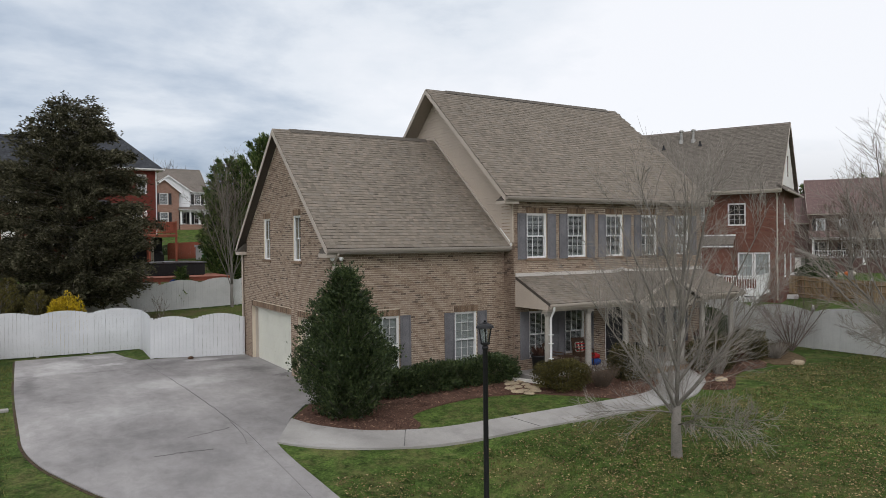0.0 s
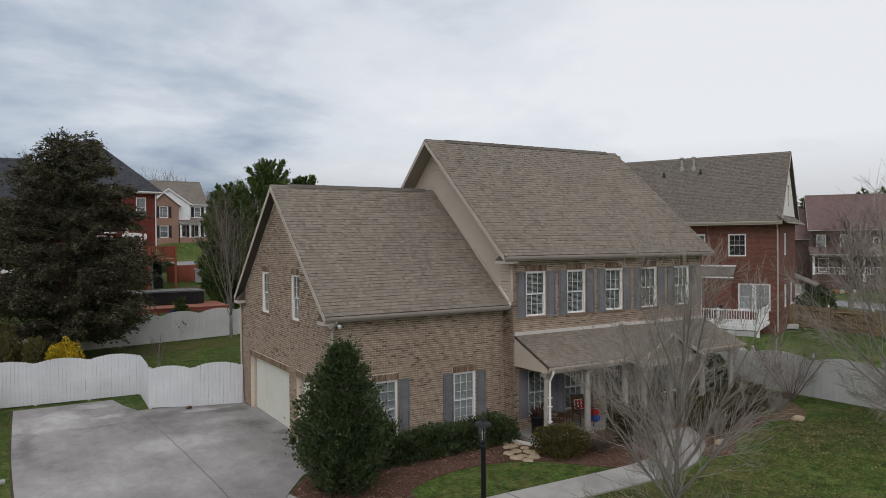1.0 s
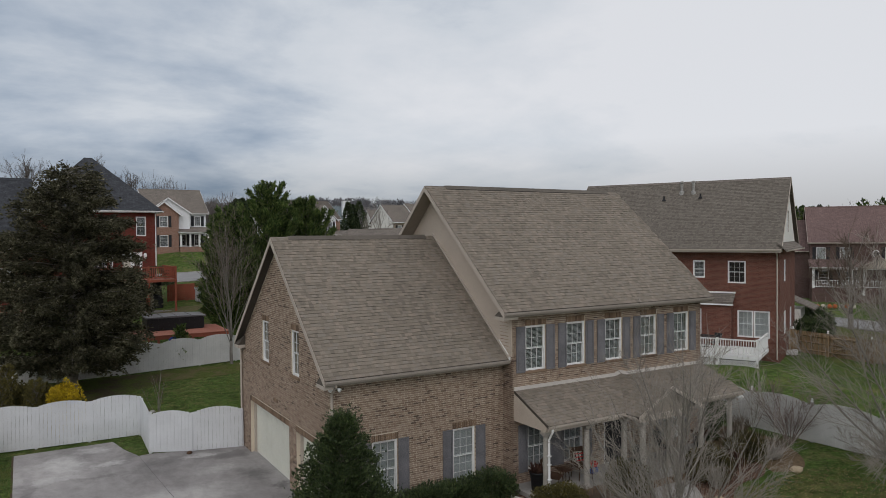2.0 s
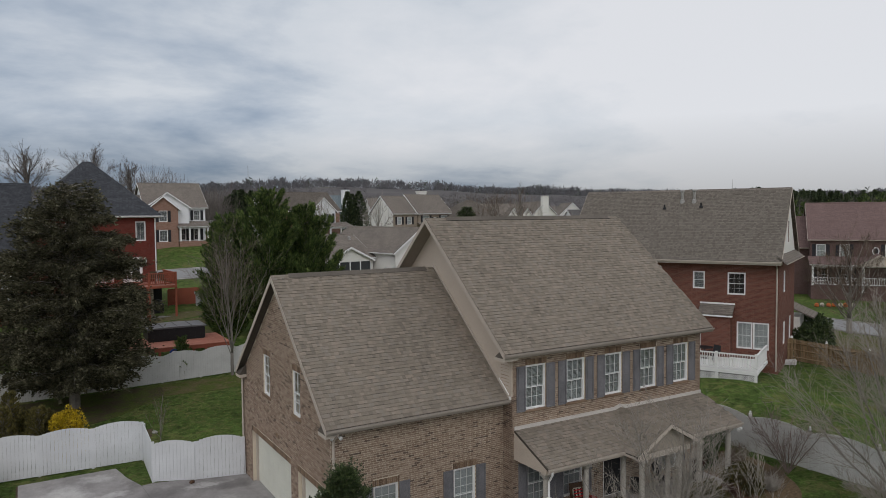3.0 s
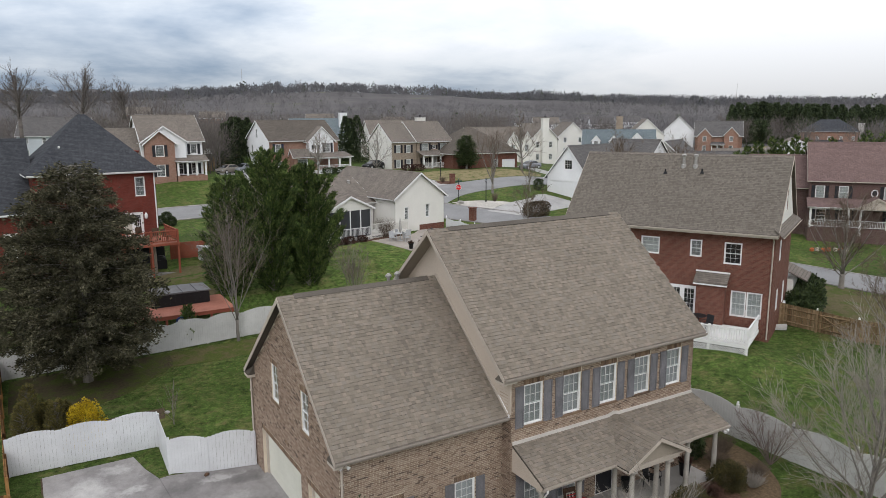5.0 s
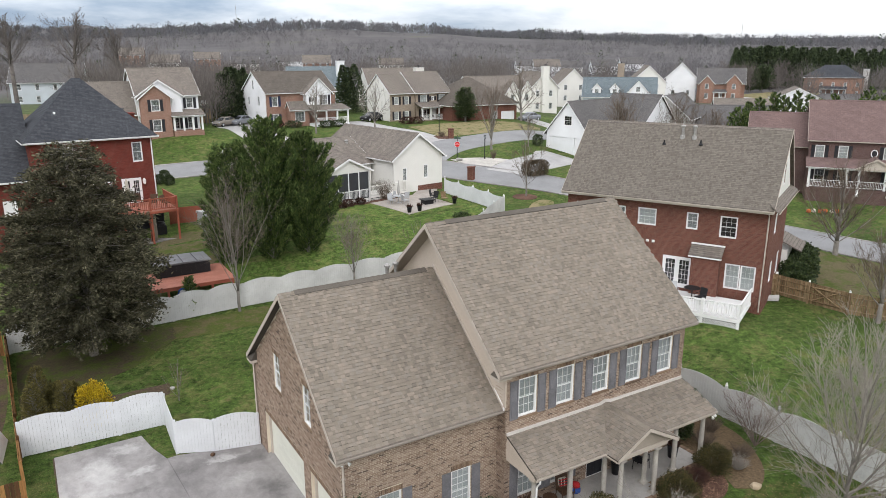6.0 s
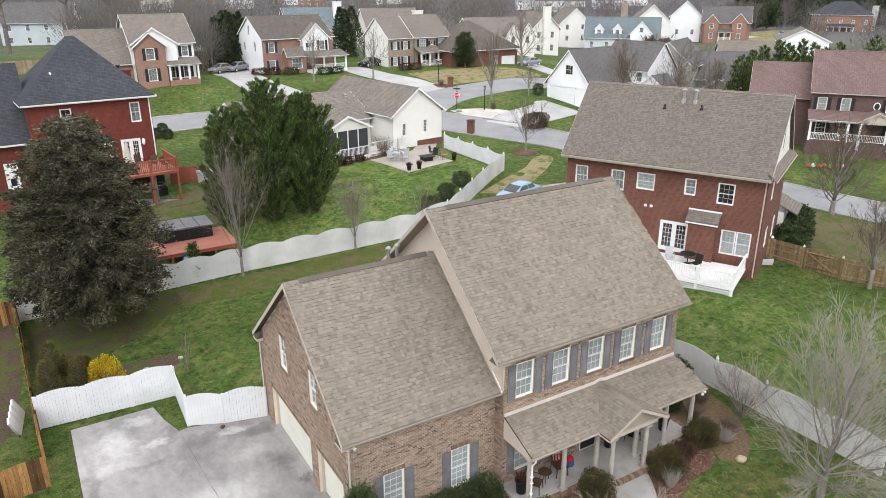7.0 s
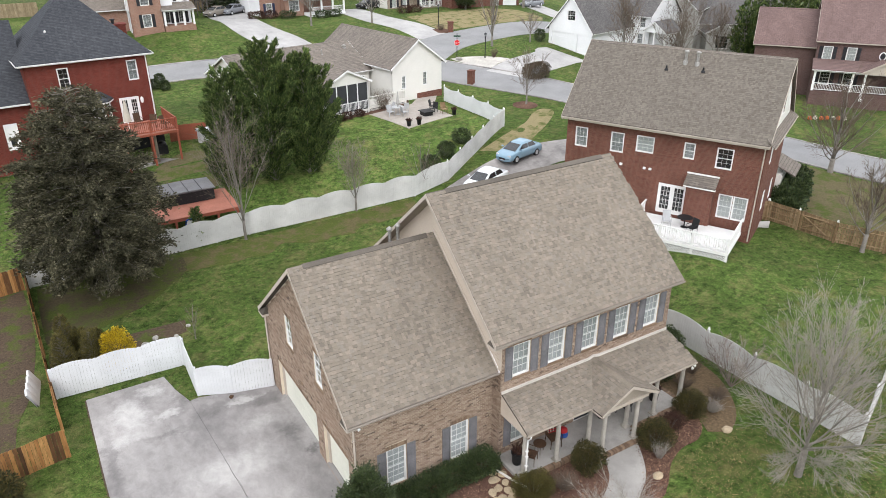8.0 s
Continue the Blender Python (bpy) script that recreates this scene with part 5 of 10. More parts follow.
while z < MR - 0.35:
    spans = []
    for front in (True, False):
        if front:
            ym, yg = MY0 + (z + 0.22 - ME) / MS, GY0 + (z + 0.02 - GE) / GS
            lo, hi = max(ym, YF + 0.02), min(yg, MYR)
        else:
            ym, yg = MYR + (MR - z - 0.22) / MS, GYR + (GR - z - 0.02) / GS
            lo, hi = max(yg, MYR), min(ym, YB)
        if z > GR:
            lo, hi = (max(MY0 + (z + 0.22 - ME) / MS, YF), MYR) if front else (MYR, MYR + (MR - z - 0.22) / MS)
        if hi - lo > 0.05:
            g = Geo()
            vs = [(X0 + 0.072, lo, z), (X0 + 0.072, hi, z), (X0 + 0.094, hi, z + 0.112), (X0 + 0.094, lo, z + 0.112), (X0 + 0.1, lo, z), (X0 + 0.1, hi, z), (X0 + 0.1, hi, z + 0.112), (X0 + 0.1, lo, z + 0.112)]
            g.add([Vector(p) for p in vs], [(3, 2, 1, 0), (0, 1, 5, 4), (1, 2, 6, 5), (2, 3, 7, 6), (3, 0, 4, 7)])
            part("siding_board", g, SIDING, sw)
    z += 0.112
part("corner_trim", Geo().box(X0 + 0.05, X0 + 0.11, YF - 0.01, YF + 0.14, garage_top(-0.4) + 0.12, main_top(YF) - 0.2), SIDING, house)
part("end_wall", Geo().prism([(YF, -0.45), (YB, -0.45), (YB, main_top(YB) - 0.2), (MYR, MR - 0.2), (YF, main_top(YF) - 0.2)], X1 - 0.25, X1, "x"), BRICK, house)
part("rear_wall", Geo().prism(rect(X0 + 0.1, X1 - 0.25, -0.45, main_top(YB) - 0.2), YB - 0.25, YB, "y"), BRICK, house)

# flashing where the garage roof meets the siding, and its white end
g = Geo()
for y0, y1 in ((GY0 - 0.02, GYR),):
    vs = [(6.26, y0, garage_top(y0) + 0.03), (6.32, y0, garage_top(y0) + 0.03), (6.32, y1, GR + 0.03), (6.26, y1, GR + 0.03)]
    vs += [(p[0], p[1], p[2] + 0.10) for p in vs]
    g.add([Vector(p) for p in vs], [(3, 2, 1, 0), (4, 5, 6, 7), (0, 1, 5, 4), (1, 2, 6, 5), (2, 3, 7, 6), (3, 0, 4, 7)])
part("flashing", g, TAN_TRIM, house, "tan step flashing strip")
part("roof_end_trim", Geo().add([Vector(p) for p in ((6.28, GY0 - 0.10, GE - 0.10), (6.34, GY0 - 0.10, GE - 0.10), (6.34, GY0 + 0.55, garage_top(GY0 + 0.55) + 0.02), (6.28, GY0 + 0.55, garage_top(GY0 + 0.55) + 0.02),
     (6.28, GY0 - 0.10, GE + 0.08), (6.34, GY0 - 0.10, GE + 0.08), (6.34, GY0 + 0.55, garage_top(GY0 + 0.55) + 0.16), (6.28, GY0 + 0.55, garage_top(GY0 + 0.55) + 0.16))],
     [(3, 2, 1, 0), (4, 5, 6, 7), (0, 1, 5, 4), (1, 2, 6, 5), (2, 3, 7, 6), (3, 0, 4, 7)]), WHITE, house)

# main roof
xm0, xm1 = 5.76, 16.04
roof = part("main_roof", slab((xm0, MY0, ME), (xm1, MY0, ME), (xm1 - 0.12, MYR, MR), (xm0, MYR, MR), 0.16), SHINGLE_BED, house, "weathered brown-grey shingle roof slope")
roof["fine"] = 1
nrm = Vector((0, -MS, 1)).normalized()
SL = math.hypot(MYR - MY0, MR - ME)
shingle_face(roof, plane_frame((xm0 - 0.02, MY0 - 0.03, ME + 0.002), (1, 0, 0), nrm), xm1 - xm0 + 0.02, SL + 0.02, seed=5, clip=lambda u, v: u < xm1 - xm0 + 0.02 - 0.12 * v / SL)
part("main_roof_back", slab((xm1, MY1, ME), (xm0, MY1, ME), (xm0, MYR, MR), (xm1 - 0.12, MYR, MR), 0.16), SHINGLE_BED, house)
ridge_caps(house, (xm0 + 0.02, MYR, MR), (xm1 - 0.14, MYR, MR), MS, RIDGE_CAP)
for x, sgn in ((xm0, -1), (xm1, 1)):
    for y0, y1 in ((MY0, MYR), (MY1, MYR)):
        g = Geo()
        d = -0.20
        vs = [(x, y0, ME - 0.015), (x - (0.12 if sgn > 0 else 0), y1, MR - 0.015), (x - (0.12 if sgn > 0 else 0), y1, MR + d), (x, y0, ME + d)]
        vs += [(p[0] + 0.022 * sgn, p[1], p[2]) for p in vs]
        g.add([Vector(p) for p in vs], [(0, 1, 2, 3), (7, 6, 5, 4), (0, 4, 5, 1), (1, 5, 6, 2), (2, 6, 7, 3), (3, 7, 4, 0)])
        part("rake_board", g, TAN_TRIM, house, "tan painted rake board")
for y, s in ((MY0, 1), (MY1, -1)):
    a, b = sorted((y + 0.02 * s, y + 0.55 * s))
    g = Geo().box(xm0 - 0.01, X0 + 0.1, a, b, ME - 0.27, ME - 0.17)
    part("eave_return", g, TAN_TRIM, house, "boxed eave return")
    tip = (b if s > 0 else a)
    part("return_roof", Geo().add([Vector(q) for q in ((xm0 - 0.02, a, ME - 0.168), (xm0 - 0.02, b, ME - 0.168), (X0 + 0.09, b, ME - 0.168), (X0 + 0.09, a, ME - 0.168), (X0 + 0.07, tip, ME + 0.24))], [(0, 1, 4), (1, 2, 4), (2, 3, 4), (3, 0, 4), (3, 2, 1, 0)]), SHINGLE_BED, house)
    lo, hi = (MY0 + 0.02, YF) if s > 0 else (YB, MY1 - 0.02)
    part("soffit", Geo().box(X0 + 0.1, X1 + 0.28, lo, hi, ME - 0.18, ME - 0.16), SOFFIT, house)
    part("fascia", Geo().box(xm0, xm1, y - 0.012 if s > 0 else y - 0.025, y + 0.025 if s > 0 else y + 0.012, ME - 0.19, ME - 0.03), GUTTER, house)
gutter(house, (xm0, MY0, ME - 0.02), (xm1, MY0, ME - 0.02), GUTTER, 0.115)
# rake soffit under the main roof's overhang above the garage
for y0, y1 in ((MY0 + 0.1, MYR), (MY1 - 0.1, MYR)):
    vs = [(xm0 + 0.02, y0, main_top(y0) - 0.185), (X0 + 0.09, y0, main_top(y0) - 0.185), (X0 + 0.09, y1, MR - 0.185), (xm0 + 0.02, y1, MR - 0.185)]
    vs += [(p[0], p[1], p[2] - 0.02) for p in vs]
    part("rake_soffit", Geo().add([Vector(p) for p in vs], [(0, 1, 2, 3), (7, 6, 5, 4), (0, 4, 5, 1), (1, 5, 6, 2), (2, 6, 7, 3), (3, 7, 4, 0)]), SOFFIT, house)

# two flues on the rear slope of the garage roof
for x, y in ((4.95, 6.15), (5.42, 6.28)):
    z0 = garage_top(y)
    g = Geo().lathe([(0.075, z0 - 0.2), (0.075, 8.38), (0.13, 8.39), (0.13, 8.46), (0.05, 8.54)], x, y, 12)
    g.lathe([(0.17, z0 - 0.2), (0.15, z0 + 0.12), (0.09, z0 + 0.16)], x, y, 12)
    part("flue", g, GALV, house, "galvanised flue with a cap")

# porch
PY, PZ0, PZ1 = -2.36, 2.56, 3.37
PSL = (PZ1 - PZ0) / (YF - PY)
XP0, XP1 = 6.38, 15.95
porch = part("porch_roof", slab((XP0, PY, PZ0), (XP1, PY, PZ0), (XP1 - 0.15, YF, PZ1), (XP0, YF, PZ1), 0.10), SHINGLE_BED, house, "low shingle porch roof")
porch["fine"] = 1
nrm = Vector((0, -PSL, 1)).normalized()
shingle_face(porch, plane_frame((XP0 - 0.02, PY - 0.03, PZ0 + 0.002), (1, 0, 0), nrm), XP1 - XP0 + 0.02, math.hypot(YF - PY, PZ1 - PZ0), seed=8, clip=lambda u, v: u < XP1 - XP0 - 0.15 * v / 1.97)
# cross gable over the steps
CX, CW, CZ, CY = 11.27, 1.60, 3.40, -3.02
CS = (CZ - 2.54) / CW
for s in (-1, 1):
    e0, e1 = (CX + s * CW, YF, 2.54), (CX + s * CW, CY, 2.54)
    r0, r1 = (CX, YF, CZ), (CX, CY, CZ)
    pr = part("porch_gable_roof", slab(e0, e1, r1, r0, 0.09) if s < 0 else slab(e1, e0, r0, r1, 0.09), SHINGLE_BED, house)
    n_ = Vector((s * CS, 0, 1)).normalized()
    org = (CX + s * (CW + 0.02), YF if s < 0 else CY - 0.02, 2.54)
    def there(u, v, s=s):
        y = YF - u if s < 0 else CY + u
        z = 2.54 + v * CS / math.hypot(1, CS)
        return z > PZ0 + PSL * (y - PY) - 0.03 or y < PY
    shingle_face(pr, plane_frame(org, (0, -1 if s < 0 else 1, 0), n_), YF - CY + 0.02, math.hypot(CW + 0.02, CZ - 2.54), clip=there, seed=11 + s)
    vs = [(CX + s * CW, CY, 2.53), (CX, CY, CZ - 0.01), (CX, CY, CZ - 0.15), (CX + s * CW, CY, 2.39)]
    vs += [(p[0], p[1] - 0.022, p[2]) for p in vs]
    part("rake_board", Geo().add([Vector(p) for p in vs], [(0, 1, 2, 3), (7, 6, 5, 4), (0, 4, 5, 1), (1, 5, 6, 2), (2, 6, 7, 3), (3, 7, 4, 0)]), TAN_TRIM, house)
    gutter(house, *(((CX - CW, PY + 0.0, 2.52), (CX - CW, CY, 2.52)) if s < 0 else ((CX + CW, CY, 2.52), (CX + CW, PY, 2.52))), TAN_TRIM, 0.09)
ridge_caps(house, (CX, YF - 0.05, CZ), (CX, CY + 0.02, CZ), CS, SHINGLE, vent=False)
# recessed siding: its shade is painted by using the darker soffit colour
part("porch_gable", Geo().prism([(CX - CW + 0.12, 2.46), (CX + CW - 0.12, 2.46), (CX, CZ - 0.12)], CY + 0.25, CY + 0.33, "y"), SOFFIT, house, "siding in the porch gable, shade painted into its tone")
part("gable_sill_trim", Geo().box(CX - CW + 0.02, CX + CW - 0.02, CY + 0.20, CY + 0.26, 2.38, 2.45), TAN_TRIM, house)
# side triangle of the porch roof
part("porch_side", Geo().prism([(YF, 2.34), (YF, PZ1 - 0.12), (PY + 0.1, PZ0 - 0.06), (PY + 0.1, 2.34)], XP0, XP0 + 0.08, "x"), SIDING, house, "beige lap siding on the porch end")
z = 2.35
while z < PZ1 - 0.2:
    y1 = PY + 0.1 + max(0, (z + 0.16 - PZ0) / PSL)
    if YF - y1 > 0.08:
        vs = [(XP0 - 0.020, y1, z), (XP0 - 0.020, YF, z), (XP0 - 0.004, YF, z + 0.10), (XP0 - 0.004, y1, z + 0.10), (XP0, y1, z), (XP0, YF, z), (XP0, YF, z + 0.10), (XP0, y1, z + 0.10)]
        part("siding_board", Geo().add([Vector(p) for p in vs], [(3, 2, 1, 0), (0, 1, 5, 4), (1, 2, 6, 5), (2, 3, 7, 6), (3, 0, 4, 7)]), SIDING, house)
    z += 0.10
# white band against the wall, with the peak over the cross gable
g = Geo().box(XP0 - 0.02, CX - 0.30, YF - 0.07, YF - 0.012, PZ1 - 0.02, PZ1 + 0.10)
part("wall_band", g, FLASHING, house, "white flashing band along the porch roof")
g = Geo().prism([(CX - 0.30, PZ1 - 0.02), (CX, CZ + 0.03), (CX + 0.30, PZ1 - 0.02), (CX + 0.30, PZ1 + 0.10), (CX, CZ + 0.15), (CX - 0.30, PZ1 + 0.10)], YF - 0.07, YF - 0.012, "y")
part("wall_band", g, FLASHING, house)
part("wall_band", Geo().box(CX + 0.30, X1, YF - 0.07, YF - 0.012, PZ1 - 0.02, PZ1 + 0.10), FLASHING, house)
# eave, beam and ceiling
for x0, x1 in ((XP0, CX - CW), (CX + CW, XP1)):
    gutter(house, (x0, PY, PZ0 - 0.01), (x1, PY, PZ0 - 0.01), TAN_TRIM, 0.10)
    part("fascia", Geo().box(x0, x1, PY - 0.012, PY + 0.03, PZ0 - 0.18, PZ0 - 0.02), TAN_TRIM, house)
part("beam", Geo().box(XP0 + 0.02, CX - 1.15, -2.16, -1.94, 2.28, 2.46), TAN_TRIM, house)
part("beam", Geo().box(CX + 0.80, XP1 - 0.1, -2.16, -1.94, 2.28, 2.46), TAN_TRIM, house)
part("beam", Geo().box(CX - 1.3, CX + 1.3, -2.78, -2.56, 2.24, 2.42), TAN_TRIM, house)
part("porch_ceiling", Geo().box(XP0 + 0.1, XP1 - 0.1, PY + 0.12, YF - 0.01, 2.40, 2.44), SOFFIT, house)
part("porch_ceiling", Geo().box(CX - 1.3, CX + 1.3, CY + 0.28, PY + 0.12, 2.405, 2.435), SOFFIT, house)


def column(parent, x, y, z0, z1):
    g = Geo()
    g.box(x - 0.15, x + 0.15, y - 0.15, y + 0.15, z0, z0 + 0.09)
    g.lathe([(0.135, z0 + 0.09), (0.135, z0 + 0.13), (0.105, z0 + 0.17), (0.10, z0 + 1.2), (0.088, z1 - 0.16), (0.115, z1 - 0.12), (0.12, z1 - 0.08)], x, y, 18)
    g.box(x - 0.14, x + 0.14, y - 0.14, y + 0.14, z1 - 0.08, z1)
    return part("column", g, COLUMN, parent, "pale round porch column", bevel=0)


for x, y, top in ((6.55, -2.02, 2.28), (8.25, -2.05, 2.28), (10.02, -2.0, 2.28), (10.22, -2.67, 2.24), (12.05, -2.70, 2.24), (12.25, -2.0, 2.28), (13.95, -2.02, 2.28), (15.66, -1.98, 2.28)):
    column(house, x, y, 0.17, top)
floor_line = [(6.25, -0.55), (6.25, -2.30), (9.72, -2.30), (9.72, -2.98), (12.42, -2.98), (12.42, -2.30), (15.85, -2.30), (15.85, -0.55)]
part("porch_floor", Geo().prism(floor_line, 0.02, 0.17, "z"), WALKCRETE, house, "pale concrete porch floor")
g = Geo()
k = 0
for (xa, ya), (xb, yb) in zip(floor_line[1:-1], floor_line[2:]):
    a, b = Vector((xa, ya, 0)), Vector((xb, yb, 0))
    n = max(1, round((b - a).length / 0.075))
    d = (b - a) / n
    o = d.normalized().cross(Vector((0, 0, 1)))
    for i in range(n):
        p = a + d * i
        q = [p + d * 0.06 - o * 0.19, p + d * 0.94 - o * 0.19, p + d * 0.94 + o * 0.02, p + d * 0.06 + o * 0.02]
        vs = [Vector((c.x, c.y, z_)) for z_ in (-0.3, 0.178 + 0.004 * (k % 3)) for c in q]
        g.add(vs, [(0, 3, 2, 1), (4, 5, 6, 7), (0, 1, 5, 4), (1, 2, 6, 5), (2, 3, 7, 6), (3, 0, 4, 7)])
        k += 1
part("porch_edging", g, BRICK_DARK, house, "brick rowlock edging", kind="stuff")
downspout(house, 6.52, -2.22, PZ0 - 0.10, 0.1, -0.02, -0.20, WHITE)


def floodlight(x, y, z, yaw):
    f = thing("floodlight", "white twin floodlight under the eave", "light fixture", x, y, z, yaw)
    part("mount", Geo().lathe([(0.05, -0.03), (0.055, 0.0)], 0, 0, 12), WHITE, f)
    for s in (-1, 1):
        d = Vector((s * 0.7, -0.55, -0.45)).normalized()
        p = d * 0.10
        arm = part("arm", Geo().tube([(0, 0, -0.02), p], 0.014, 6), WHITE, f)
        part("lamp", Geo().tube([p, p + d * 0.05, p + d * 0.12], [0.028, 0.05, 0.062], 12), WHITE, f)
    return f


floodlight(0.10, -0.20, GE - 0.24, -20)
floodlight(15.75, -2.30, PZ0 - 0.17, 20)

# the number on the garage side, as plain bars
num = thing("house_number", "small dark metal characters on the brick", "number plate", -0.012, 5.05, 2.74, -90)
for i in range(3):
    part("bar", Geo().box(-0.20 + 0.15 * i, -0.115 + 0.15 * i, -0.015, 0.0, -0.07 + 0.02 * (i % 2), 0.07 + 0.03 * (i % 2)), BRICK_DARK, num)

# ---- houses around ----
class House:
    """A house built of blocks in its own frame: x along the front, y to the back, z from the ground."""
    def __init__(self, label, x, y, yaw, z=None, name="house"):
        self.z = ground_z(x, y) if z is None else z
        self.ob = thing(name, label, "house", x, y, self.z, yaw)

    def opening(self, side, u, z, w, h, style, box, shutters):
        x0, x1, y0, y1 = box
        m = {"S": on_face(x0 + u, y0, z, 0), "E": on_face(x1, y0 + u, z, 90), "W": on_face(x0, y1 - u, z, -90), "N": on_face(x1 - u, y1, z, 180)}[side]
        if style in ("win", "dark", "curtain", "wide"):
            win = window(self.ob, m, w, h, 4 if style == "wide" else (3 if w > 0.8 else 2), 2, {"win": "blind", "dark": "none", "curtain": "curtain", "wide": "curtain"}[style], 0.07)
            if shutters:
                for k in (-0.40, w + 0.03):
                    shutter(self.ob, m @ pose(k, -0.012, 0), 0.37, h, shutters)
        elif style == "french":
            part("door_frame", Geo().prism(rect(0, w, 0, h), 0.0, 0.10, "y", [rect(0.07, w / 2 - 0.02, 0.05, h - 0.07), rect(w / 2 + 0.02, w - 0.07, 0.05, h - 0.07)]), WHITE, self.ob, m=m)
            for k in (0.07, w / 2 + 0.02):
                dw = w / 2 - 0.09
                g = Geo().prism(rect(k, k + dw, 0.05, h - 0.07), 0.03, 0.07, "y", [rect(k + 0.13, k + dw - 0.13, 0.28, h - 0.22)])
                for c in (1, 2):
                    g.box(k + 0.13 + (dw - 0.26) * c / 3 - 0.011, k + 0.13 + (dw - 0.26) * c / 3 + 0.011, 0.04, 0.06, 0.28, h - 0.22)
                for r in range(1, 5):
                    zz = 0.28 + (h - 0.5) * r / 5
                    g.box(k + 0.13, k + dw - 0.13, 0.04, 0.06, zz - 0.011, zz + 0.011)
                dd = part("door", g, WHITE, self.ob, m=m)
                p = part("pane", Geo().add([Vector(q) for q in ((k + 0.13, 0.05, 0.28), (k + dw - 0.13, 0.05, 0.28), (k + dw - 0.13, 0.05, h - 0.22), (k + 0.13, 0.05, h - 0.22))], [(0, 1, 2, 3)]), GLASS, dd)
                p.visible_shadow = False
            # added near-black panel paints the unlit room behind the doors
            part("dark_interior", Geo().box(-0.02, w + 0.02, 0.26, 0.28, -0.02, h + 0.02), PAINTED_SHADE, self.ob, m=m)
        elif style == "door":
            part("door_frame", Geo().prism(rect(0, w, 0, h), 0.0, 0.10, "y", [rect(0.08, w - 0.08, 0.03, h - 0.08)]), WHITE, self.ob, m=m)
            dd = part("door", Geo().box(0.08, w - 0.08, 0.05, 0.09, 0.03, h - 0.08), WHITE, self.ob, m=m)
            part("glazing", Geo().box(0.08 + w * 0.2, w * 0.8 - 0.08, 0.04, 0.05, h * 0.12, h * 0.42), CAR_GLASS, dd)
        elif style == "garage":
            dd = part("garage_door", Geo().box(0.02, w - 0.02, 0.10, 0.13, 0.0, h), WHITE_SIDING, self.ob, m=m)
            for s in range(4):
                part("door_section", Geo().box(0.04, w - 0.04, 0.075, 0.10, 0.02 + s * h / 4, (s + 1) * h / 4 - 0.015), WHITE_SIDING, dd)

    def block(self, x0, x1, y0, y1, h, rise, wall, roof, ridge="x", over=0.35, z0=-0.8, openings=None, shutters=None, skip="", trim=None, sides=None, shingles=False, rake=None):
        trim = trim or WHITE
        T = 0.22
        sides = sides or {}
        openings = openings or {}
        W, D = x1 - x0, y1 - y0
        o = self.ob
        for side, length in (("S", W), ("N", W), ("E", D), ("W", D)):
            if side in skip:
                continue
            outline = [(0, z0), (length, z0), (length, h)]
            if (ridge == "x" and side in "EW") or (ridge == "y" and side in "SN"):
                outline.append((length / 2, h + rise - 0.02))
            outline.append((0, h))
            holes = [rect(u, u + w, z, z + hh) for u, z, w, hh, st in openings.get(side, ())]
            m = {"S": on_face(x0, y0, 0, 0), "E": on_face(x1, y0, 0, 90), "W": on_face(x0, y1, 0, -90), "N": on_face(x1, y1, 0, 180)}[side]
            if side in "EW":
                outline = [(min(max(u, 0.001), length - 0.001), z) for u, z in outline]
            part("wall", Geo().prism(outline, 0, T, "y", holes), sides.get(side, wall), o, m=m)
            for u, z, w, hh, st in openings.get(side, ()):
                self.opening(side, u, z, w, hh, st, (x0, x1, y0, y1), shutters)
        t = 0.14
        if ridge == "hip":
            cx = (x0 + x1) / 2
            rl = max(0.0, (W - D) / 2)
            e = [(x0 - over, y0 - over), (x1 + over, y0 - over), (x1 + over, y1 + over), (x0 - over, y1 + over)]
            cy = (y0 + y1) / 2
            zt = h + 0.12
            vs = [Vector((*p, zt)) for p in e] + [Vector((cx - rl, cy, h + rise)), Vector((cx + rl, cy, h + rise))]
            k = self.ob
            faces = [[vs[0], vs[1], vs[5], vs[4]], [vs[2], vs[3], vs[4], vs[5]], [vs[1], vs[2], vs[5]], [vs[3], vs[0], vs[4]]]
            for fc in faces:
                n = len(fc)
                low = [p - Vector((0, 0, t)) for p in fc]
                part("roof_slope", Geo().add(fc + low, [tuple(range(n)), tuple(range(2 * n - 1, n - 1, -1))] + [(i, i + n, (i + 1) % n + n, (i + 1) % n) for i in range(n)]), roof, o)
            part("soffit", Geo().box(x0 - over + 0.02, x1 + over - 0.02, y0 - over + 0.02, y1 + over - 0.02, h - 0.06, h - 0.02), trim, o)
            for a, b in zip(e, e[1:] + e[:1]):
                gutter(o, (*a, zt - 0.02), (*b, zt - 0.02), trim, 0.12)
            return
        if ridge == "x":
            s = rise / (D / 2)
            ya, yb, yr = y0 - over, y1 + over, (y0 + y1) / 2
            ze, zr = h - s * over + 0.12, h + rise + 0.12
            side = over * 0.8 if rake is None else rake
            xa, xb = x0 - side, x1 + side
            quads = [((xa, ya, ze), (xb, ya, ze), (xb, yr, zr), (xa, yr, zr)), ((xb, yb, ze), (xa, yb, ze), (xa, yr, zr), (xb, yr, zr))]
        else:
            s = rise / (W / 2)
            xa, xb, xr = x0 - over, x1 + over, (x0 + x1) / 2
            ze, zr = h - s * over + 0.12, h + rise + 0.12
            ya, yb = y0 - over * 0.8, y1 + over * 0.3
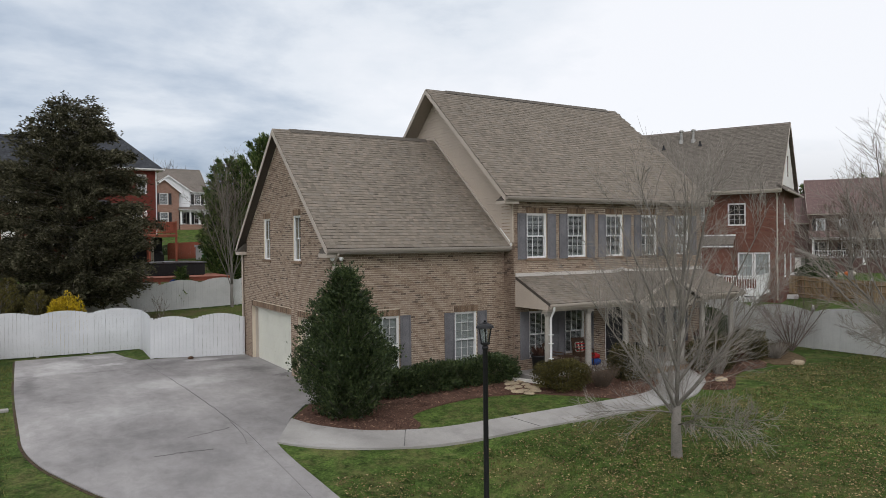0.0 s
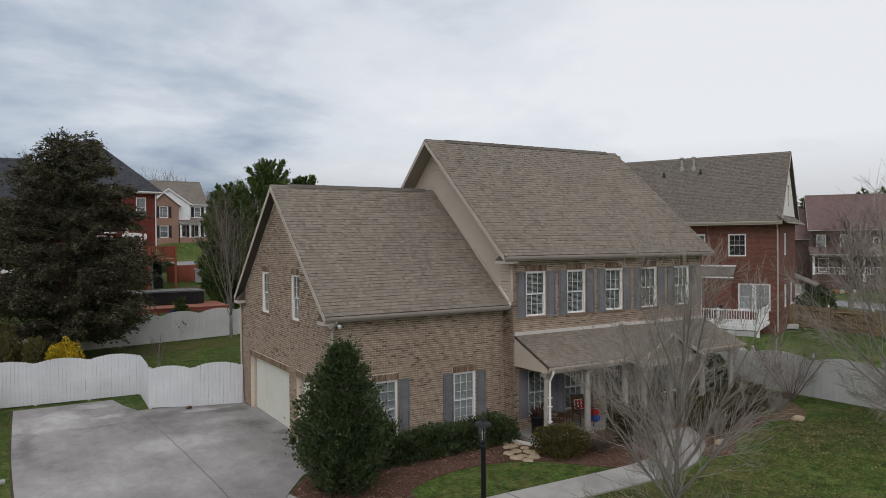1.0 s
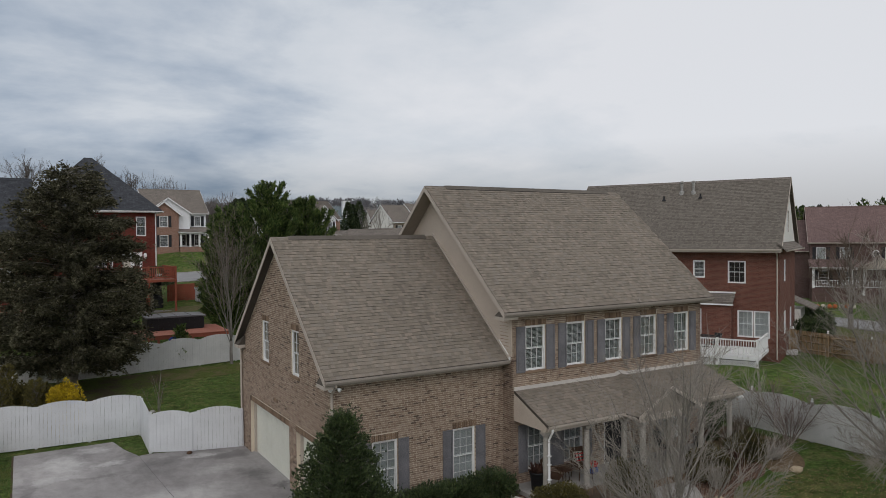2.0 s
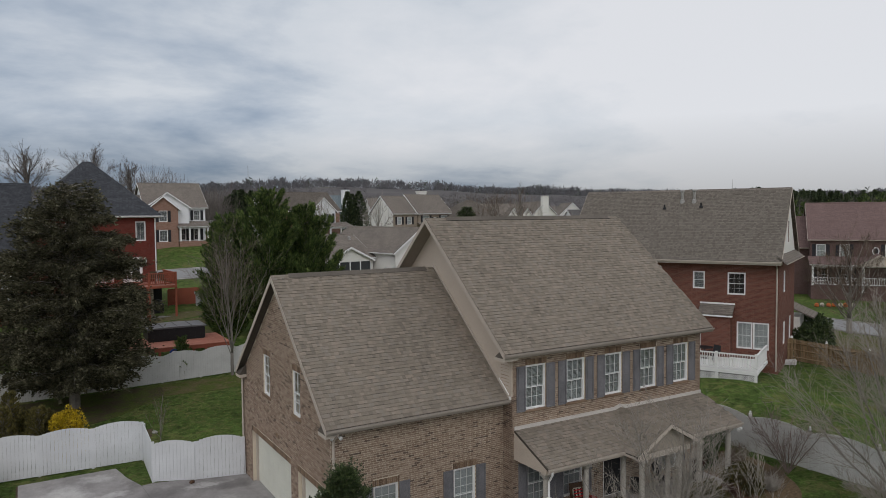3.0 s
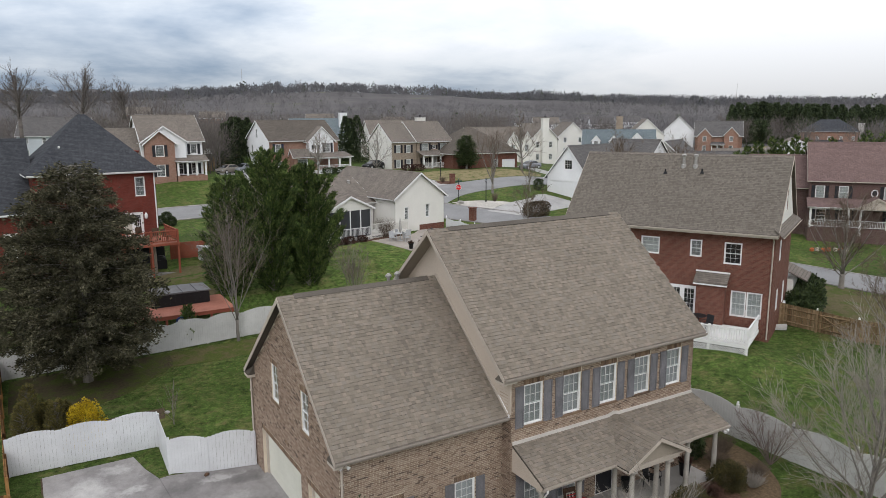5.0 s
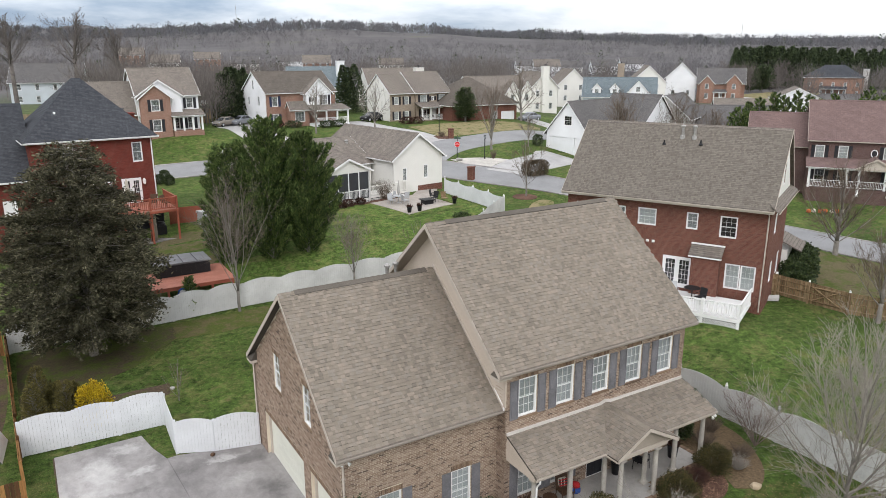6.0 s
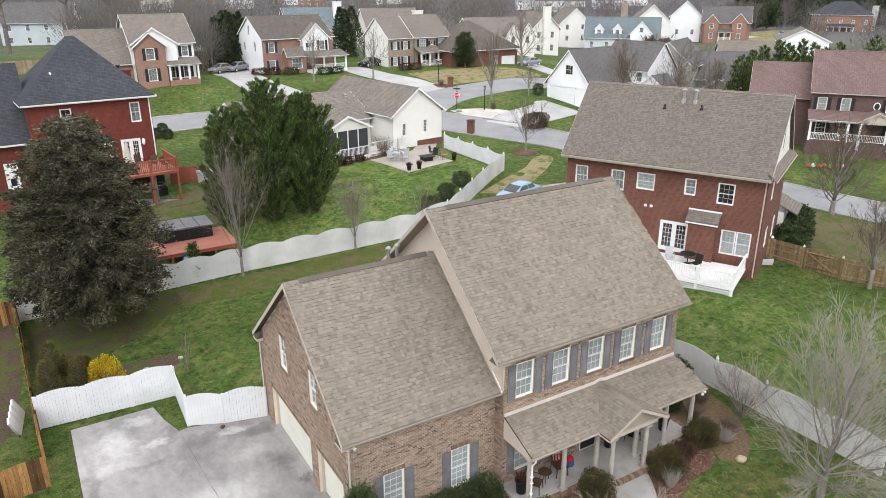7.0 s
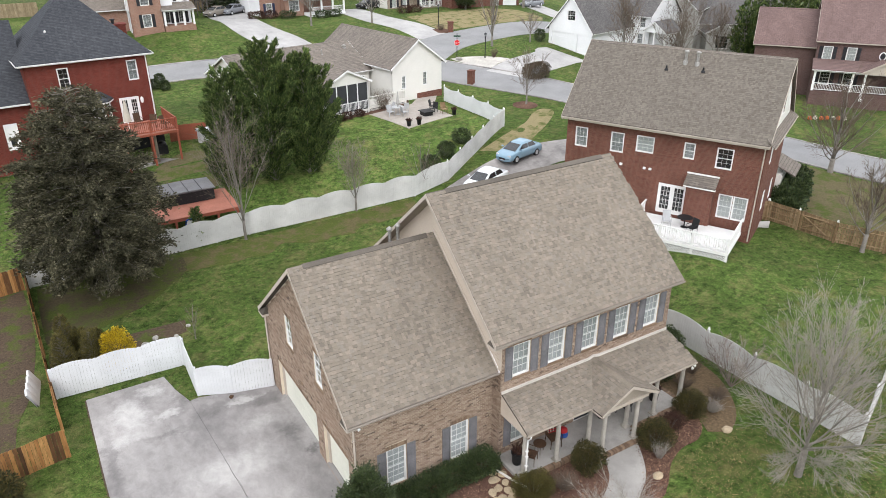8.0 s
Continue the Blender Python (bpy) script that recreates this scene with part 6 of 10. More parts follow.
            quads = [((xa, yb, ze), (xa, ya, ze), (xr, ya, zr), (xr, yb, zr)), ((xb, ya, ze), (xb, yb, ze), (xr, yb, zr), (xr, ya, zr))]
        for i, q in enumerate(quads):
            rs = part("roof_slope", slab(*q, t), SHINGLE_BED if shingles and i == 0 else roof, o)
            if shingles and i == 0:
                a, b, c, d = (Vector(p) for p in q)
                n = (b - a).cross(d - a).normalized()
                shingle_face(rs, plane_frame(a + n * 0.002, b - a, n), (b - a).length, (d - a).length, material=shingles, seed=21)
            gutter(o, Vector(q[0]) - Vector((0, 0, 0.02)), Vector(q[1]) - Vector((0, 0, 0.02)), trim, 0.12)
        if ridge == "x":
            ends = [(xa, -1), (xb, 1)]
            for x, sg in ends:
                for yy in (ya, yb):
                    vs = [(x, yy, ze - 0.01), (x, yr, zr - 0.01), (x, yr, zr - 0.20), (x, yy, ze - 0.20)]
                    vs += [(p[0] + 0.025 * sg, p[1], p[2]) for p in vs]
                    part("rake_board", Geo().add([Vector(p) for p in vs], [(0, 1, 2, 3), (7, 6, 5, 4), (0, 4, 5, 1), (1, 5, 6, 2), (2, 6, 7, 3), (3, 7, 4, 0)]), trim, o)
            ridge_line = ((xa, yr, zr), (xb, yr, zr))
        else:
            for xx in (xa, xb):
                vs = [(xx, ya, ze - 0.01), (xr, ya, zr - 0.01), (xr, ya, zr - 0.20), (xx, ya, ze - 0.20)]
                vs += [(p[0], p[1] - 0.025, p[2]) for p in vs]
                part("rake_board", Geo().add([Vector(p) for p in vs], [(0, 1, 2, 3), (7, 6, 5, 4), (0, 4, 5, 1), (1, 5, 6, 2), (2, 6, 7, 3), (3, 7, 4, 0)]), trim, o)
            ridge_line = ((xr, ya, zr), (xr, yb, zr))
        a, b = (Vector(p) for p in ridge_line)
        sd = (b - a).normalized().cross(Vector((0, 0, 1))) * 0.15
        dz = Vector((0, 0, -0.15 * s))
        up = Vector((0, 0, 0.03))
        g = Geo().add([a + sd + dz + up, a + up, a - sd + dz + up, b + sd + dz + up, b + up, b - sd + dz + up, a + sd + dz - up, a - sd + dz - up, b + sd + dz - up, b - sd + dz - up],
                      [(0, 1, 4, 3), (1, 2, 5, 4), (0, 3, 8, 6), (2, 7, 9, 5), (0, 6, 7, 2, 1), (3, 4, 5, 9, 8)])
        part("ridge_cap", g, roof, o)

    def porch(self, x0, x1, depth, h, roof, posts, floor=0.5, rail=True, y=0.0, rise=0.7, base=None, low=-0.8):
        o = self.ob
        ya = y - depth
        part("porch_roof", slab((x0 - 0.25, ya - 0.25, h), (x1 + 0.25, ya - 0.25, h), (x1 + 0.25, y, h + rise), (x0 - 0.25, y, h + rise), 0.14), roof, o)
        part("porch_floor", Geo().box(x0, x1, ya, y, low, floor), base or ORANGE_BRICK, o)
        part("beam", Geo().box(x0, x1, ya + 0.02, ya + 0.2, h - 0.28, h - 0.12), WHITE, o)
        gutter(o, (x0 - 0.25, ya - 0.25, h - 0.02), (x1 + 0.25, ya - 0.25, h - 0.02), WHITE)
        for i in range(posts):
            x = x0 + 0.15 + (x1 - x0 - 0.3) * i / (posts - 1)
            part("porch_post", Geo().box(x - 0.11, x + 0.11, ya + 0.02, ya + 0.24, floor, h - 0.28), WHITE, o)
        if rail:
            for z in (floor + 0.12, floor + 0.85):
                part("porch_rail", Geo().box(x0 + 0.15, x1 - 0.15, ya + 0.09, ya + 0.15, z, z + 0.07), WHITE, o)
            n = int((x1 - x0 - 0.3) / 0.16)
            b = Geo()
            for i in range(1, n):
                x = x0 + 0.15 + (x1 - x0 - 0.3) * i / n
                b.box(x - 0.018, x + 0.018, ya + 0.10, ya + 0.14, floor + 0.19, floor + 0.85)
            part("baluster_panel", b, WHITE, o, kind="stuff")

    def chimney(self, x, y, z0, z1, w, d, mat):
        g = Geo().box(x - w / 2, x + w / 2, y - d / 2, y + d / 2, z0, z1)
        g.box(x - w / 2 - 0.07, x + w / 2 + 0.07, y - d / 2 - 0.07, y + d / 2 + 0.07, z1 - 0.02, z1 + 0.12)
        c = part("chimney", g, mat, self.ob)
        part("flue", Geo().lathe([(0.14, z1 + 0.1), (0.14, z1 + 0.42), (0.22, z1 + 0.43), (0.2, z1 + 0.52)], x, y, 10), BLACK_METAL, c)

    def vent(self, x, y, z, r=0.06, h=0.4, mat=None):
        part("vent_pipe", Geo().lathe([(r * 2, z - 0.25), (r * 1.6, z + 0.05), (r, z + 0.08), (r, z + h), (r * 1.7, z + h + 0.01), (r * 1.7, z + h + 0.1), (r * 0.5, z + h + 0.16)], x, y, 10), mat or GALV, self.ob)


# neighbour with the white deck
nb = House("red brick two-storey house with a brown-grey shingle roof", 25.91, 19.14, -63.6, 0.55)
NB_OPEN = {"S": [(0.66, 4.78, 0.95, 1.46, "win"), (3.34, 4.80, 0.98, 1.45, "win"), (5.19, 5.10, 1.27, 1.18, "curtain"), (8.47, 5.16, 0.76, 1.14, "win"), (10.62, 4.86, 1.08, 1.43, "dark"), (7.13, 1.00, 1.95, 2.16, "french"), (11.20, 1.46, 0.94, 1.70, "curtain"), (12.16, 1.46, 0.94, 1.70, "curtain")],
           "E": [(2.2, 4.9, 1.0, 1.4, "dark"), (2.2, 1.5, 1.1, 1.5, "win"), (5.2, 1.4, 1.1, 1.6, "win"), (3.5, 8.1, 0.9, 1.4, "dark")]}
nb.block(0.10, 13.72, 0.35, 8.25, 7.68, 3.90, RED_BRICK, BROWN_ROOF, "x", 0.73, -0.6, NB_OPEN, None, shingles=SHINGLE_N, trim=TAN_TRIM, rake=0.22)
part("boxed_eave", Geo().box(-0.10, 13.92, -0.36, 0.345, 6.86, 6.96), SOFFIT, nb.ob)
part("fascia", Geo().box(-0.10, 13.92, -0.38, -0.34, 6.84, 7.02), TAN_TRIM, nb.ob)
no = nb.ob
part("gable_face", Geo().prism([(0.35, 7.45), (7.5, 7.45), (3.95, 11.2)], 0, 0.04, "y", [rect(3.5, 4.4, 8.1, 9.5)]), CREAM, no, "pale siding in the gable", m=on_face(13.76, 0.35, 0, 90))
part("pent_roof", slab((14.22, -0.36, 7.0), (14.22, 8.85, 7.0), (13.70, 8.85, 7.46), (13.70, -0.36, 7.46), 0.1), BROWN_ROOF, no)
gutter(no, (14.22, -0.36, 6.99), (14.22, 8.85, 6.99), TAN_TRIM)
part("downspout", Geo().tube([(13.62, -0.36, 6.98), (13.62, 0.28, 6.6), (13.62, 0.28, 0.2)], 0.045, 4), TAN_TRIM, no)
for x, y in ((7.2, 4.25), (8.0, 4.25)):
    nb.vent(x - 0.1, y - 0.75, 10.95, 0.10, 0.62)
for x, y, z in ((6.0, 2.95, 10.40), (8.45, 3.05, 10.50)):
    part("roof_vent", Geo().lathe([(0.16, z - 0.05), (0.06, z + 0.12), (0.05, z + 0.28)], x, y, 10), BLACK_METAL, no)
# brick bay with its own small roof beside the deck door
part("bay", Geo().box(9.25, 11.02, -0.30, 0.345, -0.6, 3.66), RED_BRICK, no)
part("bay_roof", slab((9.08, -0.50, 3.70), (11.18, -0.50, 3.70), (11.18, 0.345, 4.22), (9.08, 0.345, 4.22), 0.1), BROWN_ROOF, no)
part("bay_trim", Geo().box(9.08, 11.18, -0.49, -0.32, 3.50, 3.60), WHITE, no)
part("bay_flashing", Geo().box(9.05, 11.2, 0.28, 0.345, 4.21, 4.31), WHITE, no)
for x in (4.4, 6.1, 6.5):
    part("wall_lamp", Geo().box(x - 0.09, x + 0.09, 0.22, 0.34, 3.95, 4.1), WHITE, no)
part("wing", Geo().box(11.0, 14.1, 8.27, 11.0, -0.6, 2.6), CREAM, no, "pale side porch")
part("wing_roof", slab((15.0, 8.3, 2.65), (15.0, 11.4, 2.65), (13.0, 11.4, 3.55), (13.0, 8.3, 3.55), 0.1), BROWN_ROOF, no)


def deck(label, x, y, z, yaw, w, d, h, rail_mat, floor_mat, post_mat, sides, lattice=False, name="deck"):
    """A raised deck of boards on posts; x along the front, y from the front edge back; sides lists the railed edges."""
    o = thing(name, label, "deck", x, y, z, yaw)
    n = int(w / 0.15)
    b = Geo().box(0, w, 0, d, h - 0.20, h - 0.03)
    part("deck_frame", b, rail_mat, o)
    for i in range(n):
        part("deck_board", Geo().box(i * w / n + 0.004, (i + 1) * w / n - 0.004, 0.0, d, h - 0.03, h), floor_mat, o)
    for px in [0.08 + (w - 0.16) * i / max(1, round(w / 2.4)) for i in range(max(1, round(w / 2.4)) + 1)]:
        part("post", Geo().box(px - 0.07, px + 0.07, 0.02, 0.16, -0.5, h + 1.02), post_mat, o)
    runs = []
    if "S" in sides: runs.append(((0.1, 0.06), (w - 0.1, 0.06)))
    if "E" in sides: runs.append(((w - 0.06, 0.1), (w - 0.06, d)))
    if "W" in sides: runs.append(((0.06, 0.1), (0.06, d)))
    for (xa, ya), (xb, yb) in runs:
        L = math.hypot(xb - xa, yb - ya)
        m = pose(xa, ya, h, 0, 0, math.degrees(math.atan2(yb - ya, xb - xa)))
        for z0, z1, t in ((0.10, 0.17, 0.03), (0.90, 0.97, 0.05)):
            part("rail", Geo().box(0, L, -t, t, z0, z1), rail_mat, o, m=m)
        k = max(2, round(L / 0.14))
        for i in range(1, k):
            part("baluster", Geo().box(i * L / k - 0.02, i * L / k + 0.02, -0.02, 0.02, 0.17, 0.90), rail_mat, o, m=m)
    if lattice:
        g = Geo()
        s = 0.12
        i = -h
        while i < w:
            a, b2 = max(0, i), min(w, i + h - 0.25)
            if b2 > a:
                z0, z1 = a - i, b2 - i
                g.add([Vector(p) for p in ((a, 0.03, z0), (a + 0.05, 0.03, z0), (b2 + 0.05, 0.03, z1), (b2, 0.03, z1))], [(0, 1, 2, 3)])
                g.add([Vector(p) for p in ((w - a, 0.045, z0), (w - a - 0.05, 0.045, z0), (w - b2 - 0.05, 0.045, z1), (w - b2, 0.045, z1))], [(0, 1, 2, 3)])
            i += s
        part("lattice", g, rail_mat, o, "diagonal lattice skirt", kind="stuff")
        # near-black sheet added to paint the shade under the deck
        part("lattice_backing", Geo().box(0, w, 0.25, 0.27, -0.4, h - 0.2), PAINTED_SHADE, o)
    return o


NBM = pose(25.91, 19.14, 0.55, 0, 0, -63.6)
p = NBM @ Vector((6.55, -4.0, 0))
deck("white painted timber deck behind the brick house", p.x, p.y, 0.55, -63.6, 6.65, 3.95, 0.92, WHITE, WHITE, WHITE, "SEW", True)

# crimson house with its high deck
rd = House("crimson brick house with a steep charcoal hip roof", -7.24, 41.42, 4.39, 1.8)
RD_OPEN = {"S": [(2.15, 6.85, 0.80, 1.62, "dark"), (7.15, 6.95, 0.78, 1.58, "win"), (6.10, 3.64, 1.50, 2.02, "french"), (0.3, 1.9, 0.9, 1.4, "dark")],
           "E": [(2.5, 6.6, 0.9, 1.6, "win"), (6.0, 6.6, 0.9, 1.6, "win")]}
rd.block(0.40, 9.14, 0, 8.14, 8.89, 4.60, CRIMSON_BRICK, SLATE_ROOF, "hip", 0.4, -1.5, RD_OPEN)
rd.block(-9.1, 0.38, 0.95, 8.14, 6.55, 4.95, CRIMSON_BRICK, SLATE_ROOF, "x", 0.4, -1.5, {"S": [(7.35, 2.65, 0.92, 2.0, "door"), (4.0, 3.9, 0.9, 1.55, "dark")]}, trim=SLATE_ROOF)
gutter(rd.ob, (-9.4, 0.50, 6.12), (0.36, 0.50, 6.12), WHITE, 0.14)
ro = rd.ob
BAY = [(3.6, 0), (4.1, -0.75), (5.4, -0.75), (5.9, 0)]
NICHE = [(3.6, 0), (4.1, -0.75), (4.28, -0.75), (4.28, -0.30), (5.23, -0.30), (5.23, -0.75), (5.4, -0.75), (5.43, -0.70), (5.08, -0.42), (5.42, 0.08), (5.78, -0.18), (5.9, 0)]
part("bay", Geo().prism(BAY, 2.0, 3.75, "z"), CRIMSON_BRICK, ro)
part("bay", Geo().prism(NICHE, 3.75, 5.45, "z"), CRIMSON_BRICK, ro)
part("bay", Geo().prism(BAY, 5.45, 5.80, "z"), CRIMSON_BRICK, ro)
part("bay_roof", Geo().add([Vector(q) for q in ((3.4, 0.05, 5.82), (4.0, -1.0, 5.82), (5.5, -1.0, 5.82), (6.1, 0.05, 5.82), (4.2, 0.0, 6.36), (5.3, 0.0, 6.36), (3.4, 0.05, 5.66), (4.0, -1.0, 5.66), (5.5, -1.0, 5.66), (6.1, 0.05, 5.66))],
     [(0, 1, 4), (1, 2, 5, 4), (2, 3, 5), (0, 6, 7, 1), (1, 7, 8, 2), (2, 8, 9, 3), (0, 4, 5, 3), (9, 8, 7, 6)]), SLATE_ROOF, ro)
part("bay_trim", Geo().prism([(3.37, 0.05), (3.98, -1.03), (5.52, -1.03), (6.13, 0.05), (6.0, 0.05), (5.45, -0.93), (4.05, -0.93), (3.5, 0.05)], 5.60, 5.70, "z"), WHITE, ro)
window(ro, on_face(4.28, -0.79, 3.75, 0), 0.95, 1.70, 3, 2, "blind", 0.07)
window(ro, pose(5.45, -0.74, 3.75, 0, 0, 56.3), 0.62, 1.70, 2, 2, "blind", 0.07)
for x, z in ((2.6, 10.3), (-6.4, 9.2), (-1.5, 8.6)):
    rd.vent(x, 1.5 if x > 0 else 3.0, z if x < 0 else 10.55, 0.05, 0.35, WHITE)
part("downspout", Geo().tube([(9.05, -0.05, 8.8), (9.05, -0.05, 0.0)], 0.05, 4), WHITE, ro)
part("wall_lantern", Geo().lathe([(0.05, 5.1), (0.12, 5.2), (0.13, 5.45), (0.05, 5.6)], 8.2, -0.12, 8), WHITE, ro)
dk = deck("red-stained timber deck high on posts behind the crimson house", -3.43, 37.53, 1.9, 4.39, 6.10, 4.15, 3.50, REDWOOD, DECK_RED, REDWOOD, "SEW")
part("patio_slab", Geo().box(0, 6.1, 0.3, 4.1, -0.6, 1.05), CONCRETE, dk)
# added panel whose dark colour stands for the shade below the deck
part("back_shade", Geo().box(0.1, 5.9, 3.95, 4.1, 0.6, 3.25), PAINTED_SHADE, dk, "near-black panel painted as the shade under the deck")
for x in (3.9, 4.2):
    n, vs = 36, []
    for y_ in (0.35, 0.36):
        for i in range(n + 1):
            w_ = 0.05 * math.sin(i * 1.1)
            vs += [Vector((x + 0.24 * i / n, y_ + w_, 1.06)), Vector((x + 0.20 * i / n, y_ + w_ * 0.6, 3.28))]
    k_ = 2 * (n + 1)
    fs = [(2 * i, 2 * i + 2, 2 * i + 3, 2 * i + 1) for i in range(n)] + [(k_ + 2 * i + 1, k_ + 2 * i + 3, k_ + 2 * i + 2, k_ + 2 * i) for i in range(n)]
    fs += [(2 * i + 1, 2 * i + 3, k_ + 2 * i + 3, k_ + 2 * i + 1) for i in range(n)]
    g = Geo().add(vs, fs)
    part("curtain", g, CLOTH_CREAM if x > 4 else REDWOOD, dk, "outdoor curtain hung under the deck")

# ranch house with the screened porch
rn = House("cream ranch house with a weathered shingle roof", 24.12, 43.03, 8.62, 3.74)
rn.block(0.15, 6.44, 0.0, 13.6, 3.29, 2.27, CREAM, BROWN_ROOF, "y", 0.35, -0.8, {"S": [(1.15, 0.95, 0.55, 1.35, "win"), (3.85, 1.0, 0.55, 1.4, "win")]})
part("brick_skirt", Geo().box(3.2, 6.46, -0.03, -0.003, -0.8, 0.30), RED_BRICK, rn.ob)
rn2 = House("cream ranch house wing with a screened porch", 14.49, 44.12, 9.47, 3.04)
rn2.block(-4.0, 9.3, 1.0, 9.5, 3.4, 2.15, CREAM, BROWN_ROOF, "x", 0.35, -0.8, {"S": [(10.9, 1.2, 0.8, 1.6, "win"), (12.3, 1.0, 0.5, 1.8, "dark")]})
rn2.block(1.2, 5.9, -3.6, 1.1, 3.48, 1.12, CREAM, BROWN_ROOF, "y", 0.3, 3.30, {}, skip="NEW")
so = rn2.ob
part("porch_floor", Geo().box(1.2, 5.9, -3.6, 1.0, 0.55, 0.75), CREAM, so)
for face, L, m in (("S", 4.7, on_face(1.2, -3.6, 0, 0)), ("W", 4.6, on_face(1.2, 1.0, 0, -90)), ("E", 4.6, on_face(5.9, -3.6, 0, 90))):
    k = 4
    for i in range(k + 1):
        x = i * (L - 0.1) / k
        part("porch_post", Geo().box(x, x + 0.1, 0, 0.1, -0.5, 3.48), WHITE, so, m=m)
    for i in range(k):
        x0, x1 = i * (L - 0.1) / k + 0.1, (i + 1) * (L - 0.1) / k
        part("screen_panel", Geo().box(x0, x1, 0.045, 0.055, 0.75, 3.30), SCREEN, so, m=m)
        g = Geo()
        j = x0 + 0.08
        while j < x1:
            g.box(j - 0.015, j + 0.015, 0.01, 0.04, 0.85, 1.55); j += 0.14
        g.box(x0, x1, 0.0, 0.045, 1.55, 1.62)
        part("rail_panel", g, WHITE, so, m=m, kind="stuff")
    g = Geo()
    i = -1.1
    while i < L:
        a, b = max(0, i), min(L, i + 1.1)
        g.add([Vector(q) for q in ((a, 0.03, a - i - 0.45), (a + 0.05, 0.03, a - i - 0.45), (b + 0.05, 0.03, b - i - 0.45), (b, 0.03, b - i - 0.45))], [(0, 1, 2, 3)])
        g.add([Vector(q) for q in ((L - a, 0.045, a - i - 0.45), (L - a - 0.05, 0.045, a - i - 0.45), (L - b - 0.05, 0.045, b - i - 0.45), (L - b, 0.045, b - i - 0.45))], [(0, 1, 2, 3)])
        i += 0.13
    part("lattice", g, WHITE, so, m=m, kind="stuff")
    # dark sheet added here: the shade beneath the porch floor, as colour
    part("lattice_backing", Geo().box(0, L, 0.2, 0.22, -0.5, 0.7), PAINTED_SHADE, so, m=m)
rn2.chimney(-0.5, 4.0, 2.0, 6.3, 1.0, 0.8, CREAM)
rn2.vent(5.5, 3.6, 4.8, 0.05, 0.4); rn2.vent(8.5, 4.2, 5.1, 0.12, 0.15)
p = rn2.ob.matrix_basis @ Vector((6.0, -3.4, 0))
deck("cream ranch side deck with pale rails", p.x, p.y, 3.09, 9.47, 4.6, 2.4, 0.75, CREAM, CREAM, CREAM, "SE", True)

# white gable with garage
wg = House("white house with a garage in its gable end", 54.24, 55.86, -78.46, 4.26)
wg.block(0, 6.88, 0, 9.0, 2.84, 3.97, WHITE_SIDING, GREY_ROOF, "y", 0.35, -1.0, {"S": [(0.4, 0.0, 3.7, 2.2, "garage"), (4.6, 0.0, 2.1, 2.2, "garage"), (2.8, 3.75, 1.3, 1.3, "dark")]})
wg.block(2.0, 9.4, 9.02, 16, 4.2, 3.2, WHITE_SIDING, GREY_ROOF, "x", 0.35, -1.0, {"S": [(3.6, 2.5, 0.9, 1.3, "win"), (5.8, 2.5, 0.9, 1.3, "win"), (5.6, 0.4, 0.9, 1.4, "win")], "W": [(3.5, 2.5, 0.9, 1.3, "win")]})
wg.block(9.42, 12.6, 7.6, 11.2, 2.5, 1.1, WHITE_SIDING, GREY_ROOF, "y", 0.3, 2.3, {}, skip="NEW")
for x in (9.5, 11.0, 12.5):
    part("porch_post", Geo().box(x - 0.08, x + 0.08, 7.62, 7.78, -1.0, 2.5), WHITE, wg.ob)
part("porch_floor", Geo().box(9.42, 12.6, 7.6, 11.2, -1.0, 0.3), GREY_SIDING, wg.ob)

# houses across the street
h1 = House("two-storey house of orange brick and white siding with a front porch", 6.88, 80.08, 1.07, 6.82)
h1.block(0.0, 7.7, 1.6, 11.3, 5.27, 3.25, WHITE_SIDING, BROWN_ROOF, "x", 0.4, -1.6, {"S": [(4.3, 3.35, 0.8, 1.4, "win"), (6.1, 3.35, 0.9, 1.4, "win"), (4.2, 0.65, 0.85, 1.6, "dark"), (6.1, 0.65, 0.85, 1.6, "dark")]}, BLACK_SHUTTER)
h1.block(-0.25, 5.35, 0.75, 1.62, 5.15, 1.95, WHITE_SIDING, BROWN_ROOF, "y", 0.3, 2.6, {}, skip="N")
h1.block(0.0, 3.75, 0.0, 0.77, 5.0, 1.55, ORANGE_BRICK, BROWN_ROOF, "y", 0.35, -1.6, {"S": [(1.3, 3.2, 1.1, 1.5, "win"), (1.3, 0.55, 1.1, 1.6, "win")]}, BLACK_SHUTTER, skip="N")
part("bay_side", Geo().box(3.52, 3.75, 0.78, 1.6, -1.6, 5.1), ORANGE_BRICK, h1.ob)
h1.porch(3.85, 7.75, 1.8, 2.55, BROWN_ROOF, 4, 0.55, False, y=1.6, low=-1.6)
h1.block(-6.9, -0.02, 2.7, 9.5, 3.0, 3.8, ORANGE_BRICK, BROWN_ROOF, "x", 0.4, -1.6, {})
rd.chimney(8.7, 7.65, -1.0, 10.2, 1.8, 0.95, CRIMSON_BRICK)
h2 = House("large white house with brick front and garage wing", 26.13, 87.81, 5.56, 6.24)
h2.block(0.0, 11.8, 0.6, 10.04, 5.29, 2.97, WHITE_SIDING, DARK_BROWN_ROOF, "x", 0.3, -1.0, {"S": [(0.9, 3.2, 1.0, 1.5, "win"), (0.9, 0.5, 1.0, 1.6, "win")], "W": [(4.0, 5.6, 0.8, 1.5, "win"), (2.0, 3.2, 0.8, 1.3, "win"), (6.0, 3.2, 0.8, 1.5, "win"), (1.0, 0.0, 3.0, 2.2, "garage"), (5.2, 0.0, 3.0, 2.2, "garage")]}, None, sides={"S": ORANGE_BRICK})
